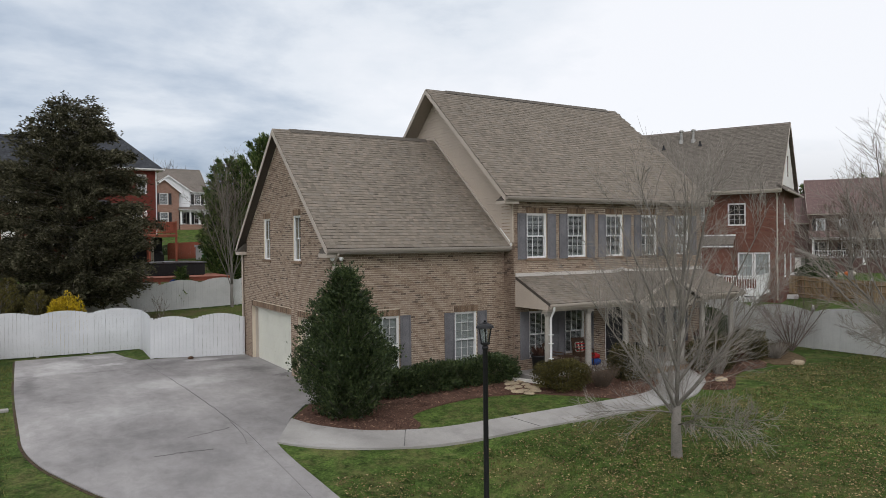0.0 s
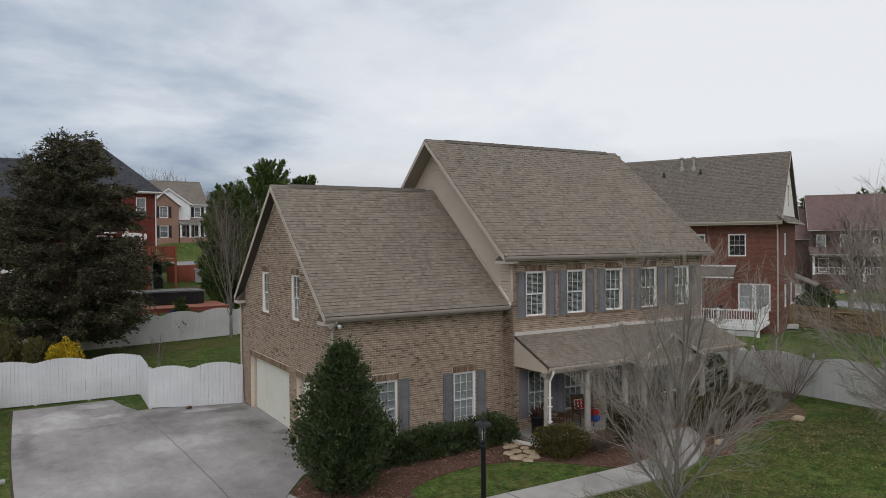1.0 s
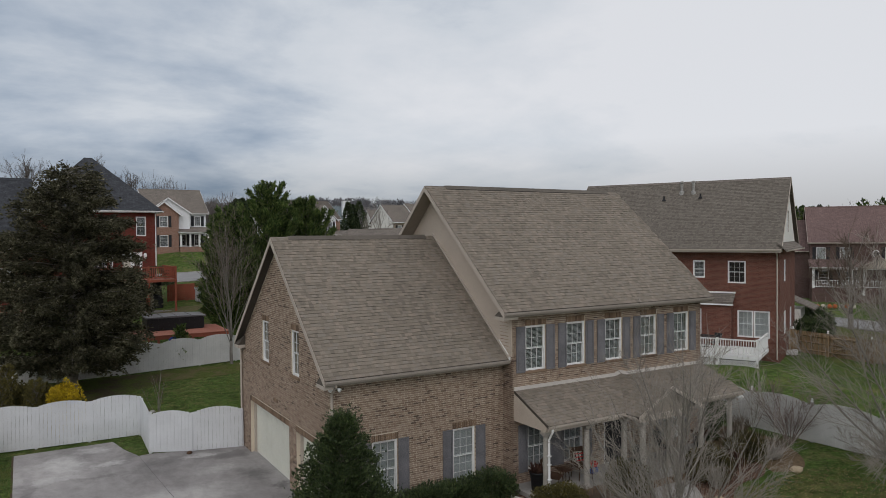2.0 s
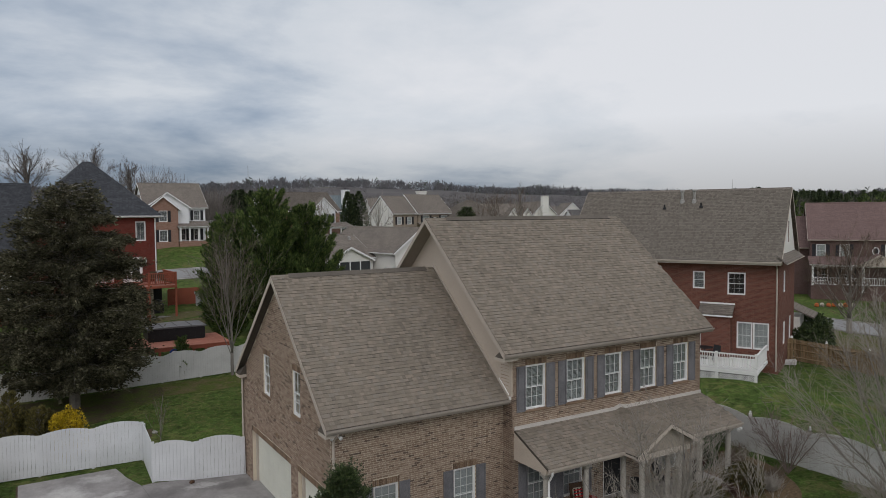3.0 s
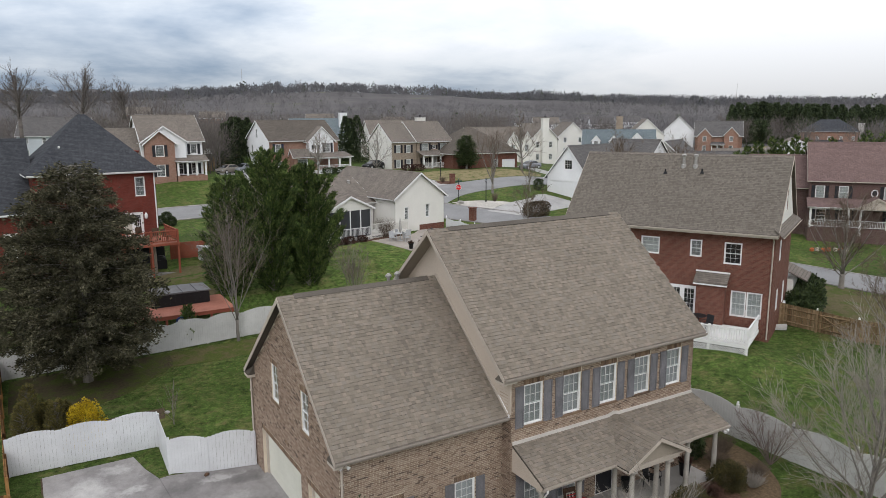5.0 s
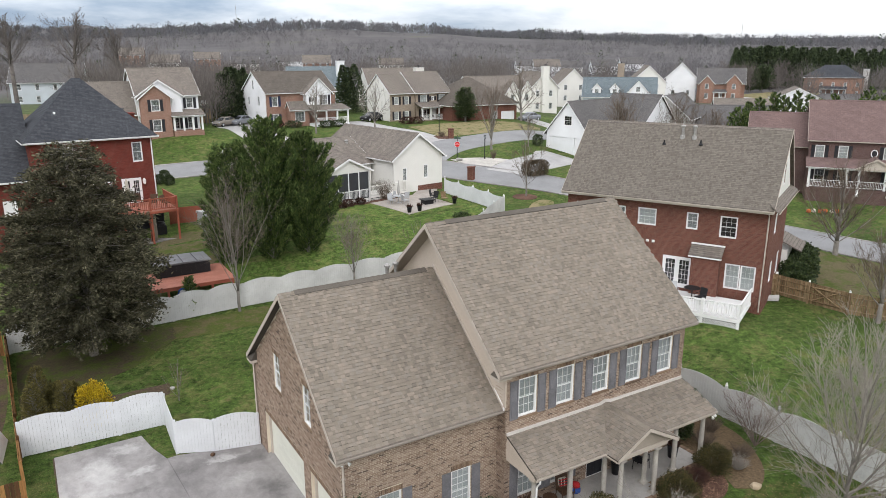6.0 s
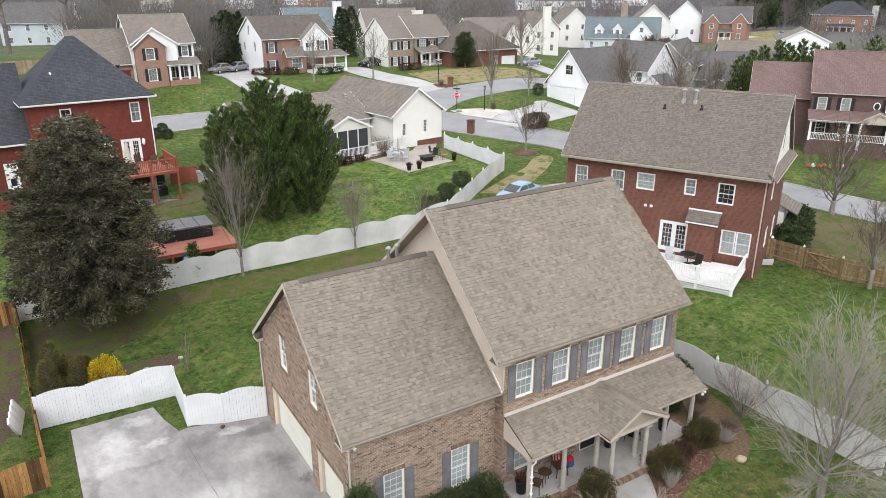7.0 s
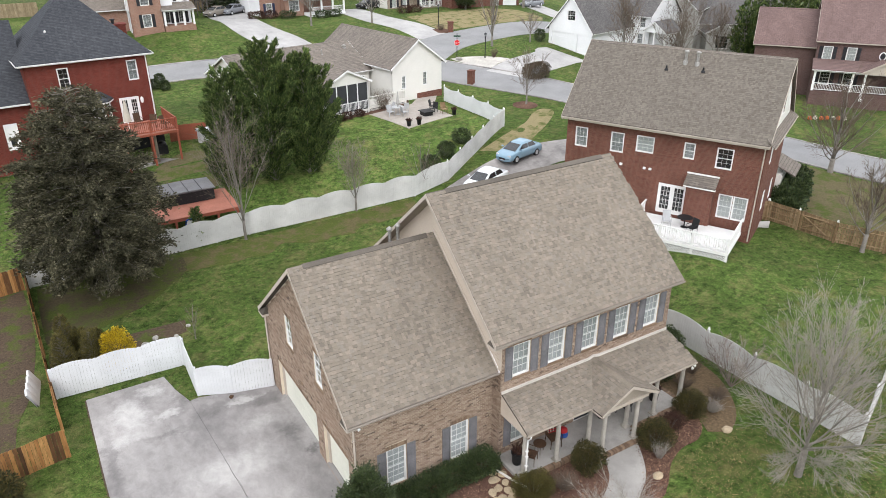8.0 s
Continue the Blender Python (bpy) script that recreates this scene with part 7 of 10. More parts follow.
for x in (0.48, 1.93):
    for z in (0.5, 3.2):
        shutter(h2.ob, on_face(x, 0.58, z, 0), 0.37, 1.55, BLUE_SHUTTER)
h2.block(3.2, 6.3, -0.9, 0.62, 2.9, 0.9, ORANGE_BRICK, BROWN_ROOF, "x", 0.3, -1.0, {"S": [(0.7, 0.8, 1.7, 1.6, "win")]}, skip="N")
h2.block(6.1, 10.4, -0.6, 0.62, 5.2, 2.1, WHITE_SIDING, BROWN_ROOF, "y", 0.35, 2.6, {"S": [(2.7, 3.3, 1.0, 1.5, "win"), (0.8, 3.8, 0.6, 0.7, "dark")]}, BLACK_SHUTTER, skip="N")
h2.porch(6.3, 12.3, 2.6, 2.65, BROWN_ROOF, 4, 0.5, True, y=-0.3, base=WHITE_SIDING)
h3 = House("tan brick two-storey house with a white front porch", 46.37, 86.42, 3.63, 6.08)
h3.block(0.0, 4.75, 0.3, 8.36, 4.93, 2.90, TAN_BRICK_FAR, BROWN_ROOF, "x", 0.3, -1.0, {"S": [(0.75, 3.0, 0.85, 1.3, "curtain"), (2.75, 3.0, 0.85, 1.3, "curtain"), (0.75, 0.5, 0.85, 1.4, "curtain"), (2.75, 0.5, 0.85, 1.4, "curtain")]}, BLACK_SHUTTER, sides={"W": CREAM})
h3.block(4.77, 11.71, 0.0, 8.66, 4.93, 3.19, TAN_BRICK_FAR, BROWN_ROOF, "x", 0.3, -1.0, {"S": [(0.9, 3.1, 1.4, 1.4, "curtain"), (3.15, 3.5, 0.6, 0.7, "dark"), (4.7, 3.1, 1.4, 1.4, "curtain"), (1.0, 0.5, 1.3, 1.6, "dark"), (4.7, 0.5, 1.3, 1.6, "dark"), (2.95, 0.4, 1.1, 2.0, "door")]}, BLACK_SHUTTER)
h3.porch(4.75, 11.8, 2.0, 2.6, BROWN_ROOF, 5, 0.4, True, base=TAN_BRICK_FAR)
h3.chimney(8.9, 5.4, 6.6, 8.75, 1.7, 0.9, CREAM)
h4 = House("low brown-roofed brick house with a broad roof", 55.3, 81.8, -2.0, 5.5)
h4.block(0.0, 13.0, 0.0, 12, 3.3, 4.5, RED_BRICK, DARK_BROWN_ROOF, "hip", 0.5, -1.5, {"S": [(8.0, 0.8, 1.0, 1.5, "win"), (9.8, 0.0, 2.8, 2.2, "garage")]})

# maroon-roofed house at the corner
rh = House("dark red brick house with a maroon roof and long white porch", 71.33, 28.96, -54.21, 1.79)
RH = {"S": [(0.6, 3.6, 1.0, 1.5, "curtain"), (3.0, 3.6, 1.0, 1.5, "curtain"), (7.5, 3.6, 1.0, 1.5, "curtain"), (10.0, 3.6, 1.0, 1.5, "curtain"), (12.6, 3.6, 1.0, 1.5, "curtain"), (0.8, 0.8, 1.1, 1.6, "dark"), (3.2, 0.8, 1.1, 1.6, "dark"), (8.0, 0.8, 1.1, 1.6, "dark"), (11.0, 0.8, 1.1, 1.6, "dark")]}
rh.block(0, 15.5, 0, 10, 5.82, 4.0, MAROON_BRICK, MAROON_ROOF, "x", 0.35, -2.4, RH, BLACK_SHUTTER, trim=TAN_TRIM)
rh.block(-6.5, -0.02, 2.0, 10, 4.81, 3.4, MAROON_BRICK, MAROON_ROOF, "x", 0.35, -2.4, {}, trim=TAN_TRIM)
rh.porch(0.0, 15.5, 2.2, 2.9, MAROON_ROOF, 5, 0.5, True, base=MAROON_BRICK, rise=0.8, low=-2.0)
rh.block(4.9, 8.3, -2.75, -0.6, 3.0, 1.0, TAN_TRIM, MAROON_ROOF, "y", 0.25, 2.75, {}, skip="N", trim=TAN_TRIM)
for x in (5.1, 8.1):
    part("porch_column", Geo().lathe([(0.17, -0.2), (0.17, 0.0), (0.13, 0.05), (0.11, 2.6), (0.16, 2.68), (0.16, 2.75)], x, -2.55, 12), WHITE, rh.ob, smooth=True)
ov = part("oval_window", Geo().prism([(6.6 + 0.36 * math.cos(i * 0.5236), 4.35 + 0.46 * math.sin(i * 0.5236)) for i in range(12)], -0.06, 0.0, "y"), WHITE, rh.ob)
part("pane", Geo().prism([(6.6 + 0.26 * math.cos(i * 0.5236), 4.35 + 0.36 * math.sin(i * 0.5236)) for i in range(12)], -0.075, -0.061, "y"), BLACK_SHUTTER, ov)

# farther roofs
def far_house(label, x, y, yaw, w, d, h, rise, wall, roof, ridge="x", z=None, wins=2, extra=None):
    f = House(label, x, y, yaw, z)
    ops = {"S": []}
    n = max(2, int(w / 3.2))
    for s in range(wins):
        for i in range(n):
            ops["S"].append((w * (i + 0.5) / n - 0.45, 0.8 + 2.7 * s, 0.9, 1.4, "win"))
    f.block(0, w, 0, d, h, rise, wall, roof, ridge, 0.4, -2.0, ops)
    if extra:
        extra(f)
    return f


def dormer_roof(f):
    """Three small gabled dormers and a broader gable on the street side of a long roof."""
    for x in (2.2, 6.4):
        f.block(x, x + 2.0, 0.6, 3.0, 5.0, 1.1, WHITE_SIDING, TEAL_ROOF, "y", 0.25, 3.4, {"S": [(0.5, 3.75, 1.0, 1.1, "win")]}, skip="N")
    f.block(10.4, 15.2, -1.6, 3.4, 4.2, 2.6, WHITE_SIDING, TEAL_ROOF, "y", 0.3, -2.0, {"S": [(1.0, 0.9, 1.0, 1.4, "win"), (2.8, 0.9, 1.0, 1.4, "win"), (1.9, 4.3, 1.0, 1.2, "win")]}, skip="N")
    f.chimney(8.6, 6.6, 3.0, 10.6, 1.6, 1.2, TAN_BRICK_FAR)


def twin_gables(f):
    for x, h in ((0.6, 4.9), (7.4, 5.2)):
        f.block(x, x + 3.6, -1.0, 1.0, h, 2.0, ORANGE_BRICK, GREY_ROOF, "y", 0.3, -2.0, {"S": [(1.3, 3.4, 1.0, 1.4, "win"), (1.3, 0.8, 1.0, 1.5, "win")]}, skip="N")
    f.porch(4.2, 7.4, 1.8, 2.6, GREY_ROOF, 3, 0.3, True, base=GREY_SIDING, low=-2.0)


def end_chimney(f):
    f.chimney(3.0, -0.55, -2.0, 9.9, 1.5, 1.0, CREAM)


def side_porch(f):
    f.block(0.8, 5.0, -3.2, 0.1, 2.6, 1.2, GREY_SIDING, GREY_ROOF, "y", 0.3, -2.0, {"S": [(1.2, 0.4, 1.8, 1.8, "dark")]}, skip="N")
    f.block(6.5, 10.5, -1.4, 0.1, 3.6, 1.9, GREY_SIDING, GREY_ROOF, "y", 0.3, -2.0, {"S": [(1.5, 1.0, 1.0, 1.4, "win")]}, skip="N")


far_house("pale blue two-storey house beyond a board fence", -6.8, 172.4, -14, 15, 10, 5.4, 4.0, BLUE_SIDING, GREY_ROOF, wins=2, z=6.0)
far_house("blue-grey roofed house with a white chimney", 40.3, 116.8, -8, 12, 9, 5.8, 3.7, BLUE_SIDING, TEAL_ROOF, z=5.3, extra=lambda f: f.chimney(10.3, 2.0, 4.0, 10.6, 1.5, 1.2, WHITE_SIDING))
far_house("tan-roofed house behind the brick houses", 58.3, 119.8, -10, 12, 9, 5.0, 3.3, CREAM, BROWN_ROOF, z=6.0)
far_house("brown-gabled house behind the low brick house", 71.6, 100.0, -8, 13, 9, 4.9, 3.2, CREAM, BROWN_ROOF, z=4.7, extra=lambda f: [f.block(x, x + 3.4, -1.0, 1.0, 4.9, 2.3, CREAM, BROWN_ROOF, "y", 0.3, -2.0, {"S": [(1.2, 3.3, 1.0, 1.4, "win")]}, skip="N") for x in (6.6, 9.8)])
far_house("cream gable end with a broad cream chimney", 90.3, 105.4, -12, 6.4, 11, 5.6, 3.1, CREAM, BROWN_ROOF, "y", z=4.7, extra=end_chimney)
far_house("small cream house among bare trees", 114.3, 124.9, -25, 8, 11, 5.0, 3.7, CREAM, BROWN_ROOF, "y", z=4.8)
far_house("house of pale siding with blue-grey roof and dormers", 111.6, 112.4, -45, 17, 9, 3.2, 4.2, BLUE_SIDING, TEAL_ROOF, z=4.3, wins=1, extra=dormer_roof)
far_house("cream gabled house among bare trees", 135.2, 119.9, -40, 9, 12, 5.4, 4.1, CREAM, BROWN_ROOF, "y", z=4.7)
far_house("grey-sided gabled house among bare trees", 72.9, 56.8, -62, 7, 11, 4.3, 3.0, GREY_SIDING, GREY_ROOF, "y", z=3.9, wins=1)
far_house("grey-sided house with a broad low roof and a small porch", 78.6, 52.2, -38, 13, 9, 3.6, 3.3, GREY_SIDING, GREY_ROOF, "x", z=2.6, wins=1, extra=side_porch)
far_house("white gabled house among bare trees", 150.6, 121.8, -50, 8, 12, 5.6, 3.9, WHITE_SIDING, GREY_ROOF, "y", z=5.4, wins=1)
far_house("red brick house with twin gables beside the white gable", 154.0, 113.7, -50, 12, 9, 5.0, 3.7, ORANGE_BRICK, GREY_ROOF, "x", z=4.7, wins=1, extra=twin_gables)
far_house("orange brick house with a dark hip roof", 227.9, 129.9, -58, 18, 12, 6.4, 4.2, ORANGE_BRICK, SLATE_ROOF, "hip", z=3.0, extra=lambda f: (f.porch(5.0, 13.0, 2.4, 2.9, SLATE_ROOF, 5, 0.3, False, low=-2.0), f.chimney(18.6, 6.0, -2.0, 9.2, 1.8, 1.4, GREY_SIDING)))
far_house("low white garage with a tan roof", 139.2, 80.4, -52, 10, 12, 2.7, 2.4, WHITE_SIDING, BROWN_ROOF, "y", z=4.7, wins=0)
far_house("tan-roofed bungalow among bare trees", 118.3, 79.0, -46, 12, 9, 2.8, 2.5, CREAM, BROWN_ROOF, "x", z=2.7, wins=0)
for x, y, z, yaw, wm, rm in ((43.2, 393.4, 12.6, -14, ORANGE_BRICK, BROWN_ROOF), (52.5, 351.5, 8.9, -16, CREAM, BROWN_ROOF), (85.8, 406.0, 10.4, -17, ORANGE_BRICK, BROWN_ROOF), (94.7, 362.5, 8.0, -19, CREAM, GREY_ROOF), (126.6, 384.0, 8.8, -20, WHITE_SIDING, GREY_ROOF), (122.6, 332.3, 8.5, -21, ORANGE_BRICK, BROWN_ROOF),
                             (241.3, 311.4, 6.1, -29, WHITE_SIDING, GREY_ROOF), (236.8, 289.5, 6.0, -29, WHITE_SIDING, BROWN_ROOF), (279.2, 319.3, 4.9, -30, CREAM, GREY_ROOF), (180.0, 361.6, 6.8, -24, CREAM, BROWN_ROOF), (280.0, 291.6, 5.7, -31, WHITE_SIDING, GREY_ROOF), (319.6, 308.9, 6.7, -32, WHITE_SIDING, GREY_ROOF)):
    far_house({"white_siding": "white", "cream_siding": "cream", "orange_brick": "orange brick"}[wm.name] + " house far off among bare woods", x, y, yaw, 14, 10, 5.2, 3.6, wm, rm, z=z)


# ---- fences ----
def fence(label, line, height, material, panel=2.4, arch=0.10, picket=0.14, caps=False, post_mat=None, rails="back", name="fence", gap=0.005, lift=0.05):
    """Boards side by side along a line, each run between posts with a bowed top."""
    a0 = Vector((line[0][0], line[0][1], ground_z(*line[0])))
    o = thing(name, label, "fence", a0.x, a0.y, a0.z)
    rng = random.Random(len(label) + int(abs(a0.x) * 10))
    unit = {}
    for (xa, ya), (xb, yb) in zip(line, line[1:]):
        L = math.hypot(xb - xa, yb - ya)
        k = max(1, round(L / panel))
        yaw = math.degrees(math.atan2(yb - ya, xb - xa))
        for j in range(k):
            pa = Vector((xa + (xb - xa) * j / k, ya + (yb - ya) * j / k, 0))
            pb = Vector((xa + (xb - xa) * (j + 1) / k, ya + (yb - ya) * (j + 1) / k, 0))
            W = (pb - pa).length
            n = max(2, round(W / picket))
            for i in range(n):
                s = (i + 0.5) / n
                c = pa.lerp(pb, s)
                zb = ground_z(c.x, c.y) - a0.z + lift
                h = height + arch * (4 * s * (1 - s)) - (arch * 0.35 if arch else 0) + rng.uniform(-0.002, 0.002)
                hk = round(h, 3)
                key = (round(W / n, 3), hk)
                if key not in unit:
                    g = Geo().box(-W / n / 2 + gap / 2, W / n / 2 - gap / 2, -0.011, 0.011, 0, hk)
                    unit[key] = g.mesh("picket", material)
                part("picket", unit[key], None, o, m=pose(c.x - a0.x, c.y - a0.y, zb, 0, rng.uniform(-0.06, 0.06), yaw))
            za, zb = ground_z(pa.x, pa.y), ground_z(pb.x, pb.y)
            side = -1 if rails == "back" else 1
            nrm = Vector((-(pb - pa).y, (pb - pa).x, 0)).normalized() * (-side) * 0.04
            for hh in (0.30, height * 0.55, height - 0.22):
                g = Geo()
                p, q = pa + nrm - a0, pb + nrm - a0
                p.z, q.z = za - a0.z + hh, zb - a0.z + hh
                g.tube([p, q], 0.04, 4)
                part("rail", g, post_mat or material, o)
            for e, zz in ((pa, za),) + (((pb, zb),) if j == k - 1 else ()):
                e2 = e + nrm * 1.6 - a0
                g = Geo().box(e2.x - 0.05, e2.x + 0.05, e2.y - 0.05, e2.y + 0.05, zz - a0.z - 0.2, zz - a0.z + height + (0.10 if caps else -0.02))
                ps = part("post", g, post_mat or material, o)
                if caps:
                    zt = zz - a0.z + height + 0.10
                    part("post_cap", Geo().lathe([(0.075, zt), (0.075, zt + 0.03), (0.03, zt + 0.05), (0.055, zt + 0.10), (0.03, zt + 0.15), (0.005, zt + 0.17)], e2.x, e2.y, 10), WHITE, ps)
    return o


fence("white painted board fence with gently bowed tops", [(-9.32, 13.62), (-3.42, 13.30)], 1.72, FENCE_WHITE, 2.0, 0.16)
fence("short white fence return beside the gate", [(-3.42, 13.28), (-3.5, 10.45)], 1.66, FENCE_WHITE, 2.9, 0.05)
fence("white gate leaf with a bowed top", [(-3.48, 10.38), (-1.98, 9.72)], 1.56, FENCE_WHITE, 1.7, 0.14, name="gate")
fence("white gate leaf beside the garage corner", [(-1.94, 9.70), (-0.12, 9.26)], 1.60, FENCE_WHITE, 2.0, 0.18, name="gate")
fence("long weathered white board fence across the back yard", [(-9.6, 25.95), (4.0, 25.9), (16.6, 24.9), (20.0, 25.7)], 1.66, FENCE_AGED, 2.4, 0.22, 0.145, post_mat=FENCE_AGED)
fence("white fence climbing to the corner of the ranch yard", [(20.05, 25.72), (30.1, 32.3)], 1.55, FENCE_AGED, 2.2, 0.12, 0.145, caps=True)
fence("white fence along the ranch yard with square posts", [(30.12, 32.4), (29.5, 41.9)], 1.45, FENCE_WHITE, 2.4, -0.16, 0.16, caps=True, rails="front")
fence("white fence from the porch corner along the side lawn", [(15.8, 3.0), (19.62, 2.66), (19.75, 0.0), (19.85, -2.7), (19.95, -5.4), (20.05, -8.1)], 1.56, FENCE_AGED, 2.7, 0.22, 0.145, caps=True)
fence("white fence turning away behind the side lawn", [(20.1, -8.1), (27.5, -5.5)], 1.56, FENCE_AGED, 2.5, 0.22, 0.145, caps=True)
fence("weathered brown board fence with pale post caps", [(34.6, 9.6), (36.8, 9.0), (37.4, 6.9), (37.9, 4.4), (39.4, 1.75), (40.2, -3.5), (41.5, -12)], 1.45, WOOD_GREY, 2.2, 0.0, 0.15, caps=True, gap=0.02, rails="front")
gt = thing("gate", "weathered brown board gate with crossed braces", "gate", 37.4, 6.9, ground_z(37.4, 6.9), math.degrees(math.atan2(-2.5, 0.5)))
for nm, za, zb in (("gate_rail", 0.28, 0.28), ("gate_rail", 1.25, 1.25), ("gate_brace", 0.28, 1.25), ("gate_brace", 1.25, 0.28)):
    part(nm, Geo().tube([(0.25, -0.105, za), (2.0, -0.105, zb)], 0.045, 4), WOOD_GREY, gt)
fence("dark cedar board fence along the property line", [(-9.75, 25.8), (-9.55, 18.0), (-9.35, 11.0)], 1.25, WOOD, 2.4, 0.0, 0.15)
fence("cedar gate of mixed dark and orange boards", [(-12.3, 8.5), (-9.2, 8.98)], 1.45, WOOD, 2.0, 0.06, 0.16, name="gate", gap=0.012)
fence("orange cedar fence of the neighbouring yard", [(-18, 24.6), (-9.9, 25.9)], 1.5, WOOD, 2.4, 0.0, 0.15)
fence("red-stained board fence beside the crimson house", [(2.6, 41.8), (5.4, 41.1)], 1.35, REDWOOD, 1.6, 0.0, 0.15)
fence("grey board fence behind the parked cars", [(17.5, 101), (24.5, 100)], 2.3, WOOD_GREY, 2.4, 0.0, 0.2)
fence("orange board fence before the pale blue house", [(-30, 112), (-2, 108)], 2.0, TAN_FENCE, 2.8, 0.0, 0.25)

# ---- trees and shrubs ----
def bare_tree(label, x, y, h, seed, spread=0.5, trunk=0.12, bole=0.18, limbs=9, branches=9, twigs=6, twig_mat=None, bark=None, fine=0.006, stems=1, low=0, lean=0.0, limb=0.42, leader=0.8):
    """A leafless tree: a short tapered bole, limbs rising from it, side branches, and fine twigs."""
    rng = random.Random(seed)
    o = thing("tree", label, "tree", x, y, ground_z(x, y), rng.uniform(0, 360))
    wood, thin = Geo(), Geo()

    def line(p, d, length, r0, r1, seg, wob, lift):
        pts, rad, q, dd = [p.copy()], [r0], p.copy(), d.copy()
        for i in range(seg):
            dd = (dd + Vector((rng.uniform(-1, 1), rng.uniform(-1, 1), rng.uniform(-0.6, 0.8))) * wob + Vector((0, 0, lift))).normalized()
            q = q + dd * length / seg
            pts.append(q.copy()); rad.append(r0 + (r1 - r0) * (i + 1) / seg)
        return pts, rad

    def at(pts, s):
        k = min(int(s * (len(pts) - 1)), len(pts) - 2)
        f = s * (len(pts) - 1) - k
        return pts[k].lerp(pts[k + 1], f), (pts[k + 1] - pts[k]).normalized()

    def side(base, lo, hi):
        a, ang = rng.uniform(0, 6.283), rng.uniform(lo, hi)
        perp = base.cross(Vector((math.cos(a), math.sin(a), 0.2))).normalized()
        return base * math.cos(ang) + perp * math.sin(ang)

    zb = h * bole
    top = Vector((lean * zb, 0, zb))
    if stems == 1:
        wood.tube([(0, 0, -0.2), (0, 0, 0.0), top * 0.5 + Vector((0.02, 0.01, 0)), top], [trunk * 1.35, trunk * 1.1, trunk * 0.95, trunk * 0.9], 9)
        lp, lr = line(top, Vector((0, 0, 1)), (h - zb) * 0.97, trunk * leader, fine * 1.5, 7, 0.10, 0.08)
        wood.tube(lp, lr, 6)
    else:
        lp, lr = [Vector((0, 0, -0.05)), Vector((0, 0, 0.05))], [trunk, trunk]
    runs = [(lp, lr)] if stems == 1 else []
    for i in range(limbs):
        s = (i + rng.random()) / limbs
        a = i * 2.4 + rng.uniform(-0.5, 0.5)
        p = (top * rng.uniform(0.75, 1.0)).lerp(at(lp, 0.55)[0], s * s) if stems == 1 else Vector((math.cos(a) * trunk, math.sin(a) * trunk, 0))
        tilt = (0.25 + 0.75 * (1 - s)) * spread + 0.10 + rng.uniform(-0.08, 0.12)
        d = Vector((math.cos(a) * math.sin(tilt), math.sin(a) * math.sin(tilt), math.cos(tilt)))
        L = (h - p.z) * rng.uniform(0.72, 1.0) * (0.62 + 0.38 * math.cos(tilt))
        pts, rad = line(p, d, L, trunk * (limb if stems == 1 else 0.8) * rng.uniform(0.7, 1.0), fine, 6, 0.09, 0.05)
        wood.tube(pts, rad, 5, cap=False)
        runs.append((pts, rad))
    for i in range(low):
        a = rng.uniform(0, 6.283)
        pts, rad = line(Vector((0, 0, zb * rng.uniform(0.6, 1.0))), Vector((math.cos(a), math.sin(a), 0.35)).normalized(), h * rng.uniform(0.22, 0.40), trunk * 0.16, fine, 5, 0.16, -0.02)
        wood.tube(pts, rad, 4, cap=False)
        runs.append((pts, rad))
    for pts, rad in runs:
        L = sum((b_ - a_).length for a_, b_ in zip(pts, pts[1:]))
        for j in range(branches):
            s = rng.uniform(0.15, 0.97)
            p, base = at(pts, s)
            r = max(fine, (rad[0] + (rad[-1] - rad[0]) * s) * 0.45)
            q, qr = line(p, side(base, 0.35, 0.85), L * rng.uniform(0.22, 0.42) * (1.15 - 0.5 * s), r, fine * 0.8, 4, 0.12, 0.06)
            thin.tube(q, qr, 3, cap=False)
            l2 = sum((b_ - a_).length for a_, b_ in zip(q, q[1:]))
            for k in range(twigs):
                p2, b2 = at(q, rng.uniform(0.2, 0.98))
                t, tr = line(p2, side(b2, 0.35, 0.8), l2 * rng.uniform(0.25, 0.6), fine * 0.9, fine * 0.5, 2, 0.14, 0.06)
                thin.tube(t, tr, 3, cap=False)
    part("trunk", wood, bark or BARK, o, "grey bark trunk and limbs", smooth=True)
    part("crown", thin, twig_mat or TWIG, o, "fine bare twigs")
    return o


def spray(g, p, d, size, rng, width=0.34, n=2):
    """A small pointed fan of foliage."""
    for i in range(n):
        d2 = (d + Vector((rng.uniform(-1, 1), rng.uniform(-1, 1), rng.uniform(-1, 1))) * 0.55).normalized()
        a = d2.cross(Vector((rng.uniform(-1, 1), rng.uniform(-1, 1), rng.uniform(-1, 1)))).normalized() * size * width * 0.5
        q = p + d2 * size
        m = p + d2 * size * 0.45
        g.add([p, m + a, q, m - a], [(0, 1, 2, 3)])


